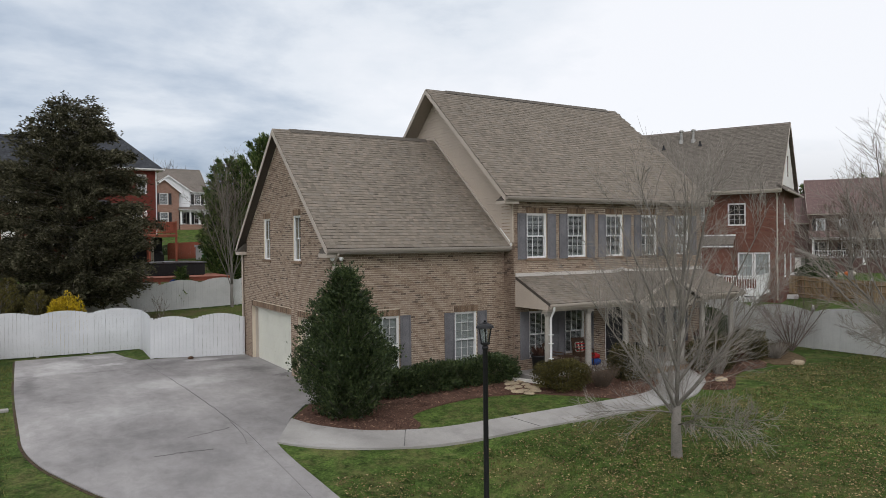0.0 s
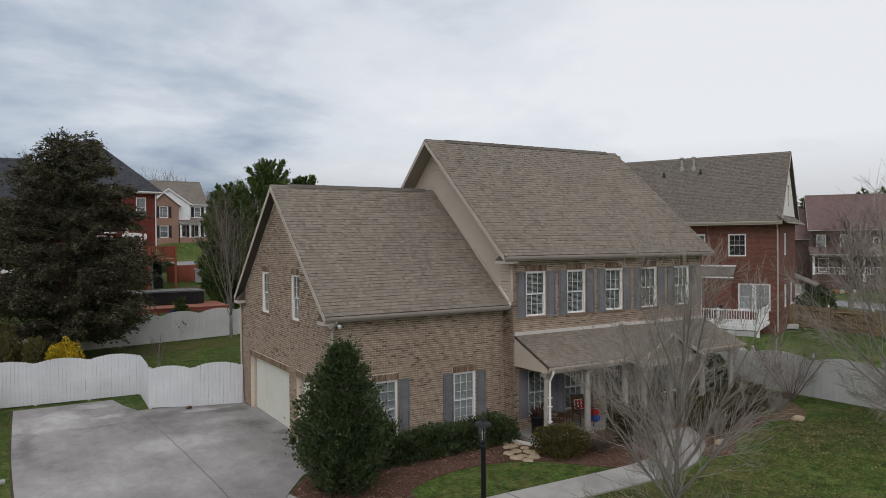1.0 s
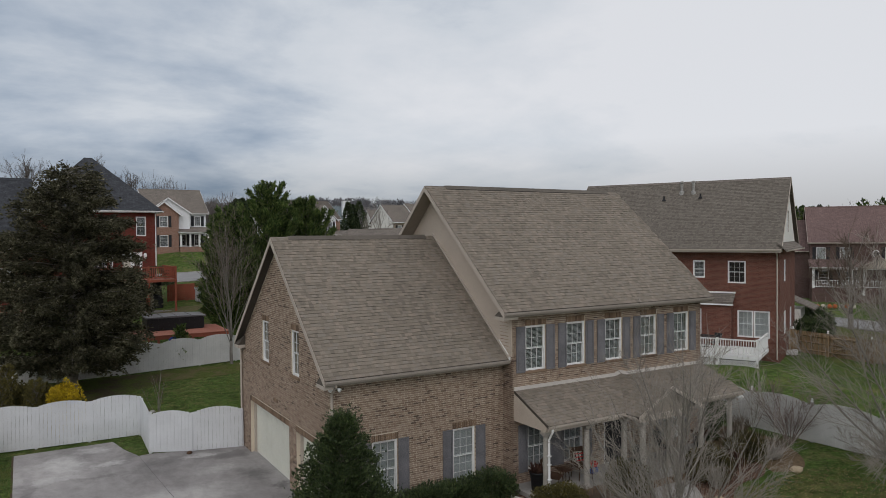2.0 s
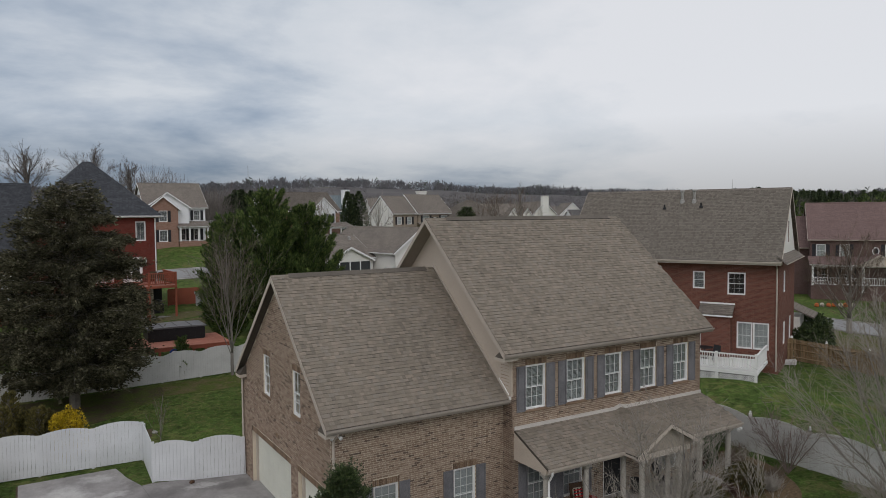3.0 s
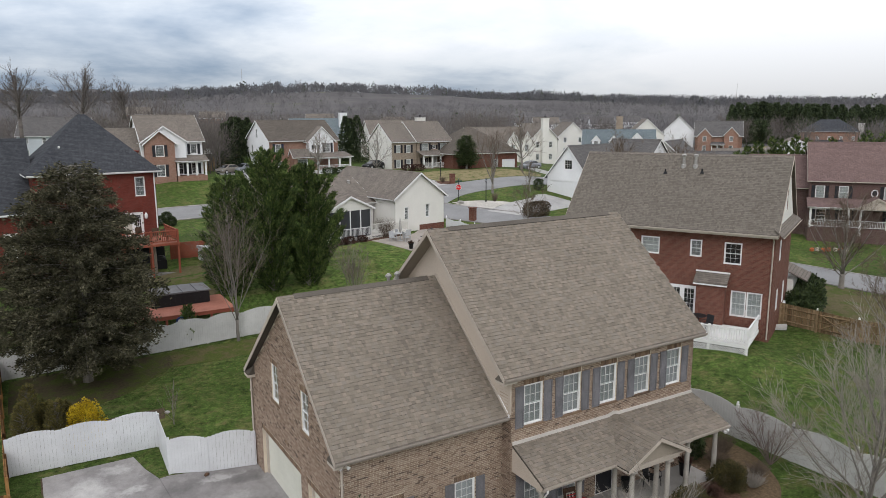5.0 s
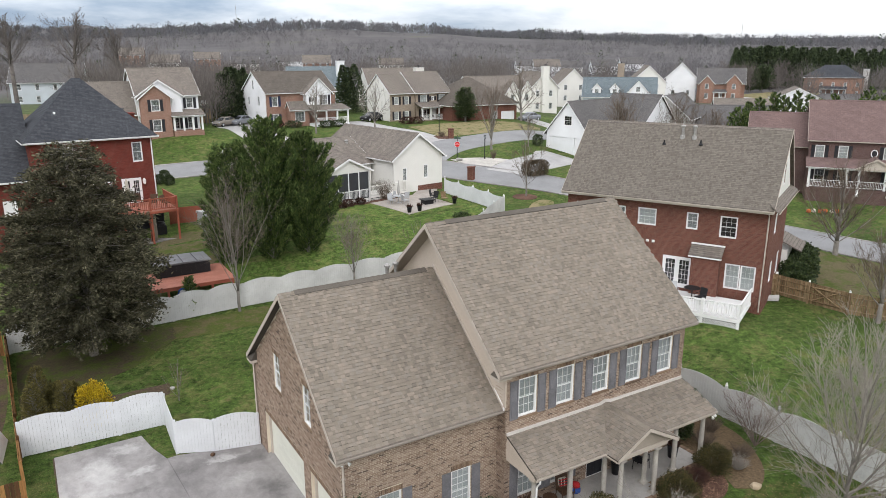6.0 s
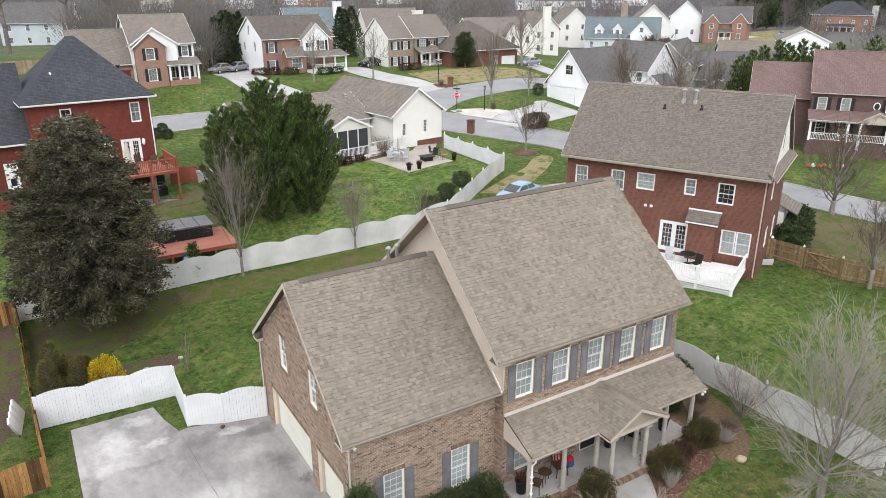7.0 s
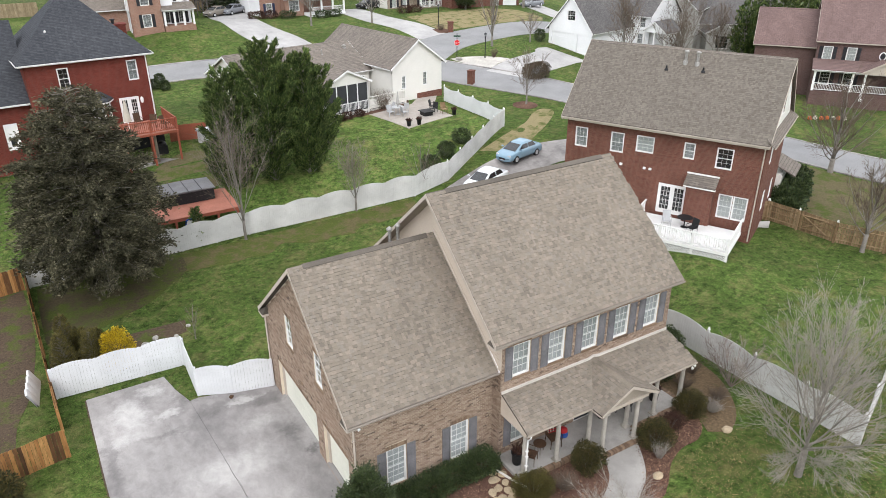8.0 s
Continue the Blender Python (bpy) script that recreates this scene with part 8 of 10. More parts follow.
def conifer(label, x, y, h, radius, seed, leaf, count, power=0.9, droop=-0.15, base=0.06, size=0.34, ragged=0.25, limbs=70, bark=None, width=0.34, trunk_r=0.16, tilt=0.0, name="tree", kind="tree", tuft=1.0, plumes=0, plume=0.5, sag=0.0):
    """An evergreen: trunk, limbs, and a ragged crown of sprays carried by the limbs."""
    rng = random.Random(seed)
    o = thing(name, label, kind, x, y, ground_z(x, y))
    wood = Geo().tube([(0, 0, -0.2), (0.05, 0.02, h * 0.5), (0, 0, h * 0.97)], [trunk_r, trunk_r * 0.6, 0.02], 8)
    g = Geo()
    reach = []
    for i in range(limbs):
        s = (i + rng.random()) / limbs
        z = h * (base + (1 - base) * s)
        r = radius * ((1 - s) ** power) * (0.55 + 0.45 * min(1, s / 0.16)) * rng.uniform(1 - ragged, 1 + ragged * 0.6) + 0.12
        a = i * 2.399 + rng.uniform(-0.5, 0.5)
        d = Vector((math.cos(a), math.sin(a), 0))
        tip = Vector((0, 0, z)) + d * r + Vector((0, 0, droop * r + rng.uniform(-0.1, 0.25) * r + tilt * r))
        root = Vector((0, 0, z - 0.05 * r))
        wood.tube([root, root.lerp(tip, 0.5) + Vector((0, 0, 0.06 * r)), tip], [0.035, 0.02, 0.008], 4, cap=False)
        reach.append((root, tip, r))
    tot = sum(r * r + 0.3 for _, _, r in reach)
    for root, tip, r in reach:
        n = int(count * (r * r + 0.3) / tot)
        out = (tip - root).normalized()
        if plumes:
            # feathery side branches, each a plume of sprays that thins to a hanging or rising tip
            for k in range(plumes):
                s = 0.25 + 0.75 * (k + rng.random()) / plumes
                c = root.lerp(tip, s)
                d = (out * rng.uniform(0.3, 1.0) + Vector((rng.uniform(-1, 1), rng.uniform(-1, 1), rng.uniform(-0.4, 0.6) + tilt)) * 0.75).normalized()
                L = plume * rng.uniform(0.6, 1.3)
                m = max(1, int(n * 0.42 / plumes))
                for q in range(m):
                    f = (q + rng.random()) / m
                    w = L * 0.20 * (1.05 - f)
                    p = c + d * (L * f) + Vector((rng.gauss(0, w), rng.gauss(0, w), rng.gauss(0, w) - sag * L * f * f))
                    e = d + Vector((rng.uniform(-0.5, 0.5), rng.uniform(-0.5, 0.5), rng.uniform(-0.5, 0.5) - sag * 1.6 * f))
                    spray(g, p, e.normalized(), size * rng.uniform(0.6, 1.3) * (1.1 - 0.4 * f), rng, width)
            n = int(n * 0.58)
        for k in range(n):
            s = rng.random() ** 0.55
            c = root.lerp(tip, s) + Vector((0, 0, max(0.0, tilt) * 0.55 * r * s * s))
            w = tuft * (0.10 * r + 0.30 * min(1.0, r) * (1 - 0.45 * s))
            c = c + Vector((rng.gauss(0, w), rng.gauss(0, w), rng.gauss(0, w * 0.55)))
            d = (out * 0.7 + (c - Vector((0, 0, c.z))).normalized() * 0.4 + Vector((0, 0, rng.uniform(-0.2, 0.7) + tilt)))
            spray(g, c, d.normalized(), size * rng.uniform(0.6, 1.3), rng, width)
    part("trunk", wood, bark or BARK, o)
    part("crown", g, leaf, o, kind="stuff")
    return o


def shrub(label, x, y, w, d, h, seed, leaf, count=3500, size=0.09, name="shrub", yaw=0, square=0.5, z=None, width=0.55, base=0.0, taper=0.0, lumpy=0.16):
    """A leafy bush: short stems inside a skin and body of small leaves with an uneven outline."""
    rng = random.Random(seed)
    o = thing(name, label, "shrub", x, y, ground_z(x, y) if z is None else z, yaw)
    stem = Geo()
    for i in range(7):
        a = i * 2.4
        stem.tube([(0.05 * math.cos(a) * w, 0.05 * math.sin(a) * d, -0.1), (0.25 * math.cos(a) * w, 0.25 * math.sin(a) * d, h * 0.7)], [0.02, 0.006], 4)
    g = Geo()
    ox = rng.uniform(0, 50)
    for i in range(count):
        v = Vector((rng.gauss(0, 1), rng.gauss(0, 1), rng.gauss(0, 1))).normalized()
        q = 1 / (abs(v.x) ** (2 + 4 * square) + abs(v.y) ** (2 + 4 * square) + abs(v.z) ** (2 + 4 * square)) ** (1 / (2 + 4 * square))
        r = q * rng.random() ** 0.22
        r *= 1 + lumpy * 2 * noise.noise(Vector((v.x * 1.8 + ox, v.y * 1.8, v.z * 1.8))) + lumpy * noise.noise(Vector((v.x * 5, v.y * 5 + ox, v.z * 5)))
        zz = 0.5 + 0.5 * v.z * r
        tp = 1 - taper * max(0, zz)
        p = Vector((v.x * r * w / 2 * tp, v.y * r * d / 2 * tp, max(0.02, (base + (1 - base) * zz) * h)))
        spray(g, p, (v + Vector((0, 0, 0.35))).normalized(), size * rng.uniform(0.6, 1.4), rng, width, 2)
    part("stem_cluster", stem, BARK, o, kind="stuff")
    part("foliage", g, leaf, o, kind="stuff")
    return o


def twiggy(label, x, y, w, h, seed, material, n=90, name="shrub"):
    rng = random.Random(seed)
    o = thing(name, label, "shrub", x, y, ground_z(x, y))
    g = Geo()
    for i in range(n):
        a, s = rng.uniform(0, 6.283), rng.random() ** 0.6
        b = Vector((math.cos(a), math.sin(a), 0)) * w * 0.12 * s
        t = Vector((math.cos(a), math.sin(a), 0)) * w * 0.5 * s + Vector((0, 0, h * rng.uniform(0.6, 1.05)))
        m = b.lerp(t, 0.5) + Vector((rng.uniform(-1, 1), rng.uniform(-1, 1), 0)) * w * 0.05
        g.tube([b, m, t], [0.009, 0.006, 0.003], 3, cap=False)
        for k in range(3):
            c = b.lerp(t, rng.uniform(0.35, 0.9))
            g.tube([c, c + Vector((rng.uniform(-1, 1) * w * 0.16, rng.uniform(-1, 1) * w * 0.16, h * rng.uniform(0.08, 0.25)))], [0.005, 0.002], 3, cap=False)
    part("twig_mass", g, material, o, kind="stuff")
    return o


# front lawn and sides
bare_tree("leafless young ornamental tree on the front lawn", 4.5, -8.95, 6.6, 11, 0.70, 0.115, 0.17, 15, 18, 12, TWIG, fine=0.0048, low=8, limb=0.34, leader=0.45)
bare_tree("wide leafless tree on the side lawn", 16.3, -7.8, 8.6, 23, 0.85, 0.15, 0.16, 17, 18, 11, TWIG, fine=0.006, low=10, limb=0.36, leader=0.45)
bare_tree("multi-stemmed leafless crape myrtle by the side fence", 18.9, -2.4, 3.1, 31, 0.58, 0.036, 0.02, 10, 11, 7, TWIG_PINK, TWIG_PINK, fine=0.0055, stems=11)
conifer("tall dark holly bush at the driveway corner", -0.45, -2.05, 3.80, 1.26, 41, HOLLY, 40000, 0.74, 0.18, -0.10, 0.085, 0.26, 150, width=0.46, trunk_r=0.06, tilt=0.45, tuft=0.5, plumes=4, plume=0.36, name="bush", kind="shrub")
for i, (x, w) in enumerate(((1.75, 1.5), (2.95, 1.5), (4.15, 1.5), (5.3, 1.5))):
    shrub("clipped dark evergreen hedge under the windows", x, -0.72 - 0.05 * (i % 2), w, 1.15, 0.74 + 0.04 * (i % 2), 50 + i, HOLLY, 4200, 0.075, "hedge_shrub", square=0.8)
shrub("rounded olive-green boxwood before the porch", 9.2, -2.98, 1.3, 1.25, 1.1, 60, BOXWOOD, 7500, 0.05, "boxwood", square=0.25)
shrub("rounded yellow-green shrub by the porch corner", 6.35, -2.95, 1.5, 1.3, 0.9, 61, OLIVE, 7500, 0.05, "boxwood", square=0.3)
shrub("rounded boxwood beside the porch steps", 12.6, -3.42, 1.4, 1.35, 1.15, 62, BOXWOOD, 7500, 0.05, "boxwood", square=0.25)
shrub("rounded olive boxwood at the far end of the porch", 15.55, -2.75, 1.4, 1.3, 1.05, 63, BOXWOOD, 7500, 0.05, "boxwood", square=0.25)
shrub("dark evergreen shrub between porch and fence", 18.2, 1.2, 1.6, 1.6, 1.5, 64, HOLLY, 4500, 0.08, "shrub", square=0.2)
shrub("low dark red barberry in the bed", 14.1, -2.95, 1.3, 0.9, 0.6, 65, REDLEAF, 2500, 0.05, "shrub")
twiggy("bare reddish twigs of a low shrub", 7.6, -3.35, 1.3, 0.75, 66, TWIG_BROWN, 120)
twiggy("bare pale twigs beside the front walk", 12.2, -4.1, 0.9, 0.9, 67, TWIG, 60)
twiggy("straw-coloured ornamental grass in the bed", 16.6, -3.2, 1.1, 0.6, 68, TWIG, 140)

for i, (x, y, w, h) in enumerate(((16.9, -1.2, 1.3, 0.8), (17.6, -2.7, 1.2, 0.6), (16.4, -2.5, 1.0, 0.7), (18.1, -0.6, 1.2, 0.9))):
    twiggy("bare brown twigs of a dormant shrub in the leaf bed", x, y, w, h, 260 + i, TWIG_BROWN, 110)
shrub("small dark evergreen shrub at the porch end", 16.6, -0.1, 1.1, 1.1, 0.9, 270, HOLLY, 2600, 0.075, "shrub", square=0.2)

# back yard
conifer("huge dark red cedar overhanging the back fence", -5.45, 23.4, 12.15, 4.45, 71, CEDAR, 128000, 0.38, 0.06, 0.085, 0.18, 0.20, 285, trunk_r=0.28, width=0.33, tilt=-0.08, tuft=0.46, plumes=4, plume=0.6, sag=0.4)
conifer("tall green leyland cypress behind the fence", 8.1, 32.0, 10.2, 2.9, 72, LEYLAND, 54000, 0.56, 0.25, -0.05, 0.24, 0.32, 92, width=0.22, tuft=0.34, tilt=0.66)
conifer("dense green leyland cypress beside its taller twin", 10.9, 31.8, 9.0, 2.7, 73, LEYLAND, 47000, 0.56, 0.25, -0.05, 0.24, 0.32, 84, width=0.22, tuft=0.34, tilt=0.66)
conifer("dark leyland cypress on the downhill side", 5.1, 32.4, 8.5, 2.3, 74, LEYLAND, 32000, 0.5, 0.2, -0.05, 0.22, 0.26, 68, width=0.22, tuft=0.34, tilt=0.55)
bare_tree("slender leafless tree by the back fence", 3.55, 25.35, 9.0, 81, 0.27, 0.10, 0.16, 13, 11, 7, TWIG_TAN, fine=0.0065, limb=0.34)
bare_tree("small leafless tree by the back fence", 11.8, 25.2, 5.2, 82, 0.45, 0.07, 0.2, 11, 12, 8, TWIG_TAN, fine=0.007)
bare_tree("bare sapling in the back yard", -2.35, 15.4, 2.3, 83, 0.4, 0.03, 0.1, 6, 5, 3, TWIG_BROWN, fine=0.005)
bare_tree("small bare tree where the fences meet", 17.6, 25.6, 4.0, 84, 0.6, 0.06, 0.1, 8, 6, 4, TWIG_BROWN, fine=0.007)
shrub("bright golden cypress shrub", -6.25, 14.6, 1.8, 1.6, 2.45, 85, GOLD_LEAF, 4200, 0.10, "shrub", square=0.1, width=0.4, taper=0.35)
shrub("gold-tipped shrub among dark ones", -7.75, 15.7, 1.2, 1.1, 2.3, 87, OLIVE, 2200, 0.10, "shrub", square=0.1, taper=0.4)
for i, (x, y, hh) in enumerate(((-7.3, 14.8, 2.5), (-8.35, 16.0, 3.0), (-8.6, 14.9, 2.6), (-7.0, 15.2, 2.2))):
    conifer("narrow olive-brown conical evergreen by the white fence", x, y, hh, 0.58, 90 + i, ARBOR, 6500, 0.72, 0.1, 0.0, 0.085, 0.06, 90, trunk_r=0.03, tilt=0.7, tuft=0.34)
for i, (x, y) in enumerate(((19.74, 27.9), (22.12, 29.4), (24.58, 30.9))):
    shrub("round clipped evergreen inside the ranch fence", x, y, 1.35, 1.35, 1.25, 100 + i, HOLLY, 2400, 0.09, "shrub", square=0.3)
shrub("clipped dark boxwood hedge by the street", 43.3, 44.4, 3.0, 1.9, 1.65, 110, HEDGE, 9000, 0.085, "hedge_shrub", square=0.9, lumpy=0.05)
bare_tree("leafless street tree in a mulch ring", 36.6, 37.4, 5.6, 111, 0.7, 0.09, 0.2, 10, 10, 8, TWIG_BROWN, fine=0.008, limb=0.34)
tagged(drape("ground_bed", [(36.3 + 1.3 * math.cos(a * 0.5236), 37.2 + 1.3 * math.sin(a * 0.5236)) for a in range(12)], MULCH, 0.03, 0.08, 1.0), "ring of red-brown mulch round a tree", "mulch bed", kind="structure")
bare_tree("broad leafless tree on the far corner lawn", 49.9, 12.4, 8.2, 112, 0.95, 0.22, 0.15, 15, 14, 10, TWIG_BROWN, fine=0.010, limb=0.32)
bare_tree("leafless tree by the brown fence", 38.3, 2.6, 6.6, 113, 0.8, 0.15, 0.2, 13, 14, 10, TWIG_BROWN, fine=0.008, limb=0.32)
bare_tree("leafless street tree with upright limbs", 46.2, 57.4, 8.4, 114, 0.32, 0.16, 0.15, 12, 8, 5, TWIG_BROWN, fine=0.014)
bare_tree("small leafless street tree", 51.7, 56.6, 4.4, 115, 0.8, 0.09, 0.25, 9, 7, 4, TWIG_BROWN, fine=0.012)
bare_tree("leafless tree before the tan house", 38.6, 76.8, 7.4, 116, 0.95, 0.14, 0.2, 11, 8, 5, TWIG, fine=0.014)
bare_tree("leafless tree before the white house", 30.4, 79.5, 7.2, 117, 0.55, 0.14, 0.25, 11, 8, 5, TWIG, fine=0.014)
bare_tree("big leafless tree before the brown-roofed house", 67.5, 79, 9.5, 118, 0.8, 0.22, 0.2, 12, 8, 5, TWIG_BROWN, fine=0.016)
conifer("dark magnolia beside the tan house", 56.9, 80.2, 5.4, 1.75, 119, HOLLY, 7000, 0.35, 0.1, 0.12, 0.26, 0.2, 70, tuft=0.7)
for i, (x, y, w, h) in enumerate(((39.0, 8.5, 1.7, 1.5), (40.0, 9.2, 2.0, 1.8), (41.3, 9.8, 2.1, 2.0), (42.5, 10.4, 2.1, 2.0), (43.8, 11.3, 2.2, 2.1))):
    shrub("glossy dark rhododendron beside the brick house", x - 0.6, y, w, w, h, 120 + i, HOLLY, 2600, 0.17, "shrub", square=0.2)
for i, (x, y) in enumerate(((5.4, 62.8), (6.3, 61.8), (6.35, 64.6))):
    shrub("clipped round shrub by the street", x, y, 1.05, 1.05, 1.05, 130 + i, HOLLY, 2200, 0.08, "shrub", square=0.2, lumpy=0.05)
for i, (x, y, s) in enumerate(((16.5, 39.8, 0.8), (18.2, 40.5, 0.9), (19.6, 40.9, 0.8), (17.4, 40.1, 0.7))):
    shrub("small dormant shrub along the lattice", x, y, s, s, 0.7 * s, 140 + i, REDLEAF, 700, 0.09, "shrub")
twiggy("large dormant shrub beside the ranch deck", 22.6, 42.0, 2.4, 1.9, 144, TWIG_BROWN, 160)
for i, (x, y) in enumerate(((25.0, 87.4), (27.0, 87.2), (29.5, 86.3), (34, 84.2), (36, 84.2), (46.6, 81.6), (48.4, 81.6), (57.2, 81.3))):
    shrub("low foundation shrub before a far house", x, y, 2.2, 1.2, 1.0, 150 + i, REDLEAF if i in (0, 1, 5, 6, 7) else HOLLY, 700, 0.16, "shrub")
conifer("small evergreen inside the fence by the hot tub", 0.75, 26.5, 2.4, 0.42, 160, LEYLAND, 900, 0.7, 0.3, 0.02, 0.2, 0.2, 40, trunk_r=0.03, tilt=0.5)


for i, (x, y, h, sp) in enumerate(((56.5, 44.1, 9.5, 0.30), (70.0, 47.0, 10.0, 0.34), (74.0, 44.5, 8.5, 0.4), (62.0, 41.5, 7.0, 0.45))):
    bare_tree("leafless upright tree beyond the brick house", x, y, h, 300 + i, sp, 0.14, 0.15, 13, 12, 9, TWIG_BROWN, fine=0.011, limb=0.34)

# woods: many leafless and evergreen trees, massed
def woods(name, label, sites, seed, leaf, evergreen=False):
    rng = random.Random(seed)
    g = Geo()
    for x, y, h, detail in sites:
        z = ground_z(x, y) - 0.3
        w = h * rng.uniform(0.34, 0.50)
        if evergreen:
            n, sz = (int(330 * detail), 0.06) if 1.5 < detail < 4 else (int(50 * detail), 0.11) if 0.4 < detail < 1.5 else (30, 0.20) if detail < 0.4 else (int(420 * detail), 0.055)
            for i in range(n):
                s = rng.random()
                a = rng.uniform(0, 6.283)
                r = w * 0.62 * (1 - s) ** 0.8 * rng.uniform(0.5, 1.1)
                p = Vector((x + r * math.cos(a), y + r * math.sin(a), z + h * (0.05 + 0.95 * s)))
                d = Vector((math.cos(a), math.sin(a), 0.55)).normalized()
                spray(g, p, d, h * sz, rng, 0.5, 1)
            continue
        fork = Vector((x, y, z + h * 0.16))
        if detail > 2:
            g.tube([(x, y, z), (x + rng.uniform(-0.3, 0.3), y, z + h * 0.40), (x + rng.uniform(-0.4, 0.4), y, z + h * 0.72)], [h * 0.012, h * 0.008, h * 0.002], 3, cap=False)
            for i in range(7):
                a = i * 0.9 + rng.uniform(-0.3, 0.3)
                q = Vector((x + w * 0.55 * math.cos(a), y + w * 0.55 * math.sin(a), z + h * rng.uniform(0.6, 0.85)))
                c = Vector((x, y, z + h * rng.uniform(0.15, 0.4)))
                g.tube([c, c.lerp(q, 0.5) + Vector((0, 0, -0.03 * h)), q], [h * 0.005, h * 0.003, h * 0.001], 3, cap=False)
        k = 620 if detail > 2.9 else 380 if detail > 2 else 60 if detail > 0.7 else 34 if detail > 0.4 else 44
        lo, hi, thick = (0.05, 0.13, 0.05) if detail > 2.9 else (0.06, 0.13, 0.06) if detail > 2 else (0.08, 0.17, 0.15) if detail > 0.7 else (0.12, 0.26, 0.20) if detail > 0.4 else (0.14, 0.28, 0.45)
        for i in range(k):
            # fine twigs fanning up and out from the fork into a rounded crown
            v = Vector((rng.gauss(0, 1), rng.gauss(0, 1), rng.gauss(0, 1))).normalized() * rng.random() ** 0.45
            p = Vector((x + v.x * w * 0.85, y + v.y * w * 0.85, z + h * (0.54 + 0.40 * v.z)))
            d = (p - fork).normalized() + Vector((rng.uniform(-1, 1), rng.uniform(-1, 1), rng.uniform(-0.5, 0.8))) * 0.42
            d.normalize()
            L = h * rng.uniform(lo, hi)
            a = d.cross(Vector((rng.uniform(-1, 1), rng.uniform(-1, 1), rng.uniform(-0.4, 0.4)))).normalized() * L * thick * 0.5
            g.add([p - a, p + a, p + d * L], [(0, 1, 2)])
    return tagged(part(name, g, leaf), label, "woods", kind="stuff")


CLEAR = [(o_.location.x, o_.location.y, o_.rotation_euler.z) for o_ in bpy.data.objects if o_.parent is None and o_.get("category") == "house" and math.hypot(o_.location.x, o_.location.y) > 60]


def cleared(x, y):
    """Whether a place lies inside a house or on the open lawn before it."""
    for hx, hy, a in CLEAR:
        dx, dy = x - hx, y - hy
        u, v = dx * math.cos(a) + dy * math.sin(a), -dx * math.sin(a) + dy * math.cos(a)
        if -4 < u < 19 and (-34 if math.hypot(hx, hy) < 165 else -72) < v < 14:
            return True
    return False


rng = random.Random(7)
mid, far, green, crest, ridge_green = [], [], [], [], []
for i in range(760):
    a = radians(rng.uniform(20, 108)); d = rng.uniform(125, 330)
    x, y = -8 + d * math.cos(a), -20 + d * math.sin(a)
    if noise.noise(Vector((x * 0.02, y * 0.02, 5))) > -0.12:
        mid.append((x, y, rng.uniform(8, 12.5), 2.6))
for i in range(12000):
    a = radians(rng.uniform(14, 116)); d = 300 + 2300 * rng.random() ** 1.5
    x, y = -8 + d * math.cos(a), -20 + d * math.sin(a)
    if noise.noise(Vector((x * 0.006, y * 0.006, 2))) > -0.32:
        (green if rng.random() < 0.025 else far).append((x, y, rng.uniform(7, 11.5) * (1 if d < 900 else rng.uniform(0.9, 1.5)), 0.9 if d < 800 else 0.55))
for i in range(5200):
    a = radians(rng.uniform(16, 112)); d = 1000 + 900 * rng.random()
    x, y = -8 + d * math.cos(a), -20 + d * math.sin(a)
    h = 9 + 7 * max(0.0, 0.5 + noise.noise(Vector((x * 0.02, y * 0.02, 8)))) * rng.uniform(0.6, 1.2)
    (ridge_green if rng.random() < 0.08 else crest).append((x, y, h, 0.3))
for i in range(420):
    t, k = rng.random() * 2.6, rng.uniform(1.16, 1.40)
    green.append((-8 + (206 + 26 * t) * k, -20 + (156 - 21 * t) * k, rng.uniform(12.5, 16.5) - 1.2 * t, 2.4))
for x, y, h in ((14, 106, 13), (12, 110, 14), (17, 112, 12), (10, 104, 12), (42, 104, 12), (45, 100, 11), (60, 100, 12), (66, 104, 13), (90, 96, 10), (96, 92, 11), (63, 70, 9)):
    mid.append((x, y, h, 3.2))
for i in range(90):
    mid.append((rng.uniform(4, 66), rng.uniform(103, 128), rng.uniform(7.5, 10.5), 3.0))
for i in range(160):
    a, d = radians(rng.uniform(24, 104)), rng.uniform(150, 230)
    mid.append((-8 + d * math.cos(a), -20 + d * math.sin(a), rng.uniform(7.5, 11.5), 2.6))
for i in range(16):
    t = rng.random()
    green.append((23.0 + 4.5 * t + rng.uniform(-1, 1), 98 + 8 * rng.random(), rng.uniform(7.2, 9.0), 4.0))
for x in (47.2, 48.4, 49.6):
    green.append((x, 108 + rng.uniform(-1, 1), rng.uniform(8.0, 9.2), 4.0))
for i in range(14):
    mid.append((14.5 + 8 * rng.random(), 92 + 10 * rng.random(), rng.uniform(8, 10.5), 3.2))
mid = [q for q in mid if not cleared(q[0], q[1])]
far = [q for q in far if not cleared(q[0], q[1])]
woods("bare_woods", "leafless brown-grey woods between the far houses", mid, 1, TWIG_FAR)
woods("far_woods", "distant leafless woods on the hills", far, 2, TWIG_HILL_HAZED)
woods("ridge_woods", "leafless woods along the far ridge", crest, 4, TWIG_RIDGE_HAZED)
woods("ridge_evergreens", "dark evergreens standing along the far ridge", ridge_green, 5, PINE, True)
woods("evergreen_woods", "dark evergreens scattered through the woods", green, 3, PINE, True)
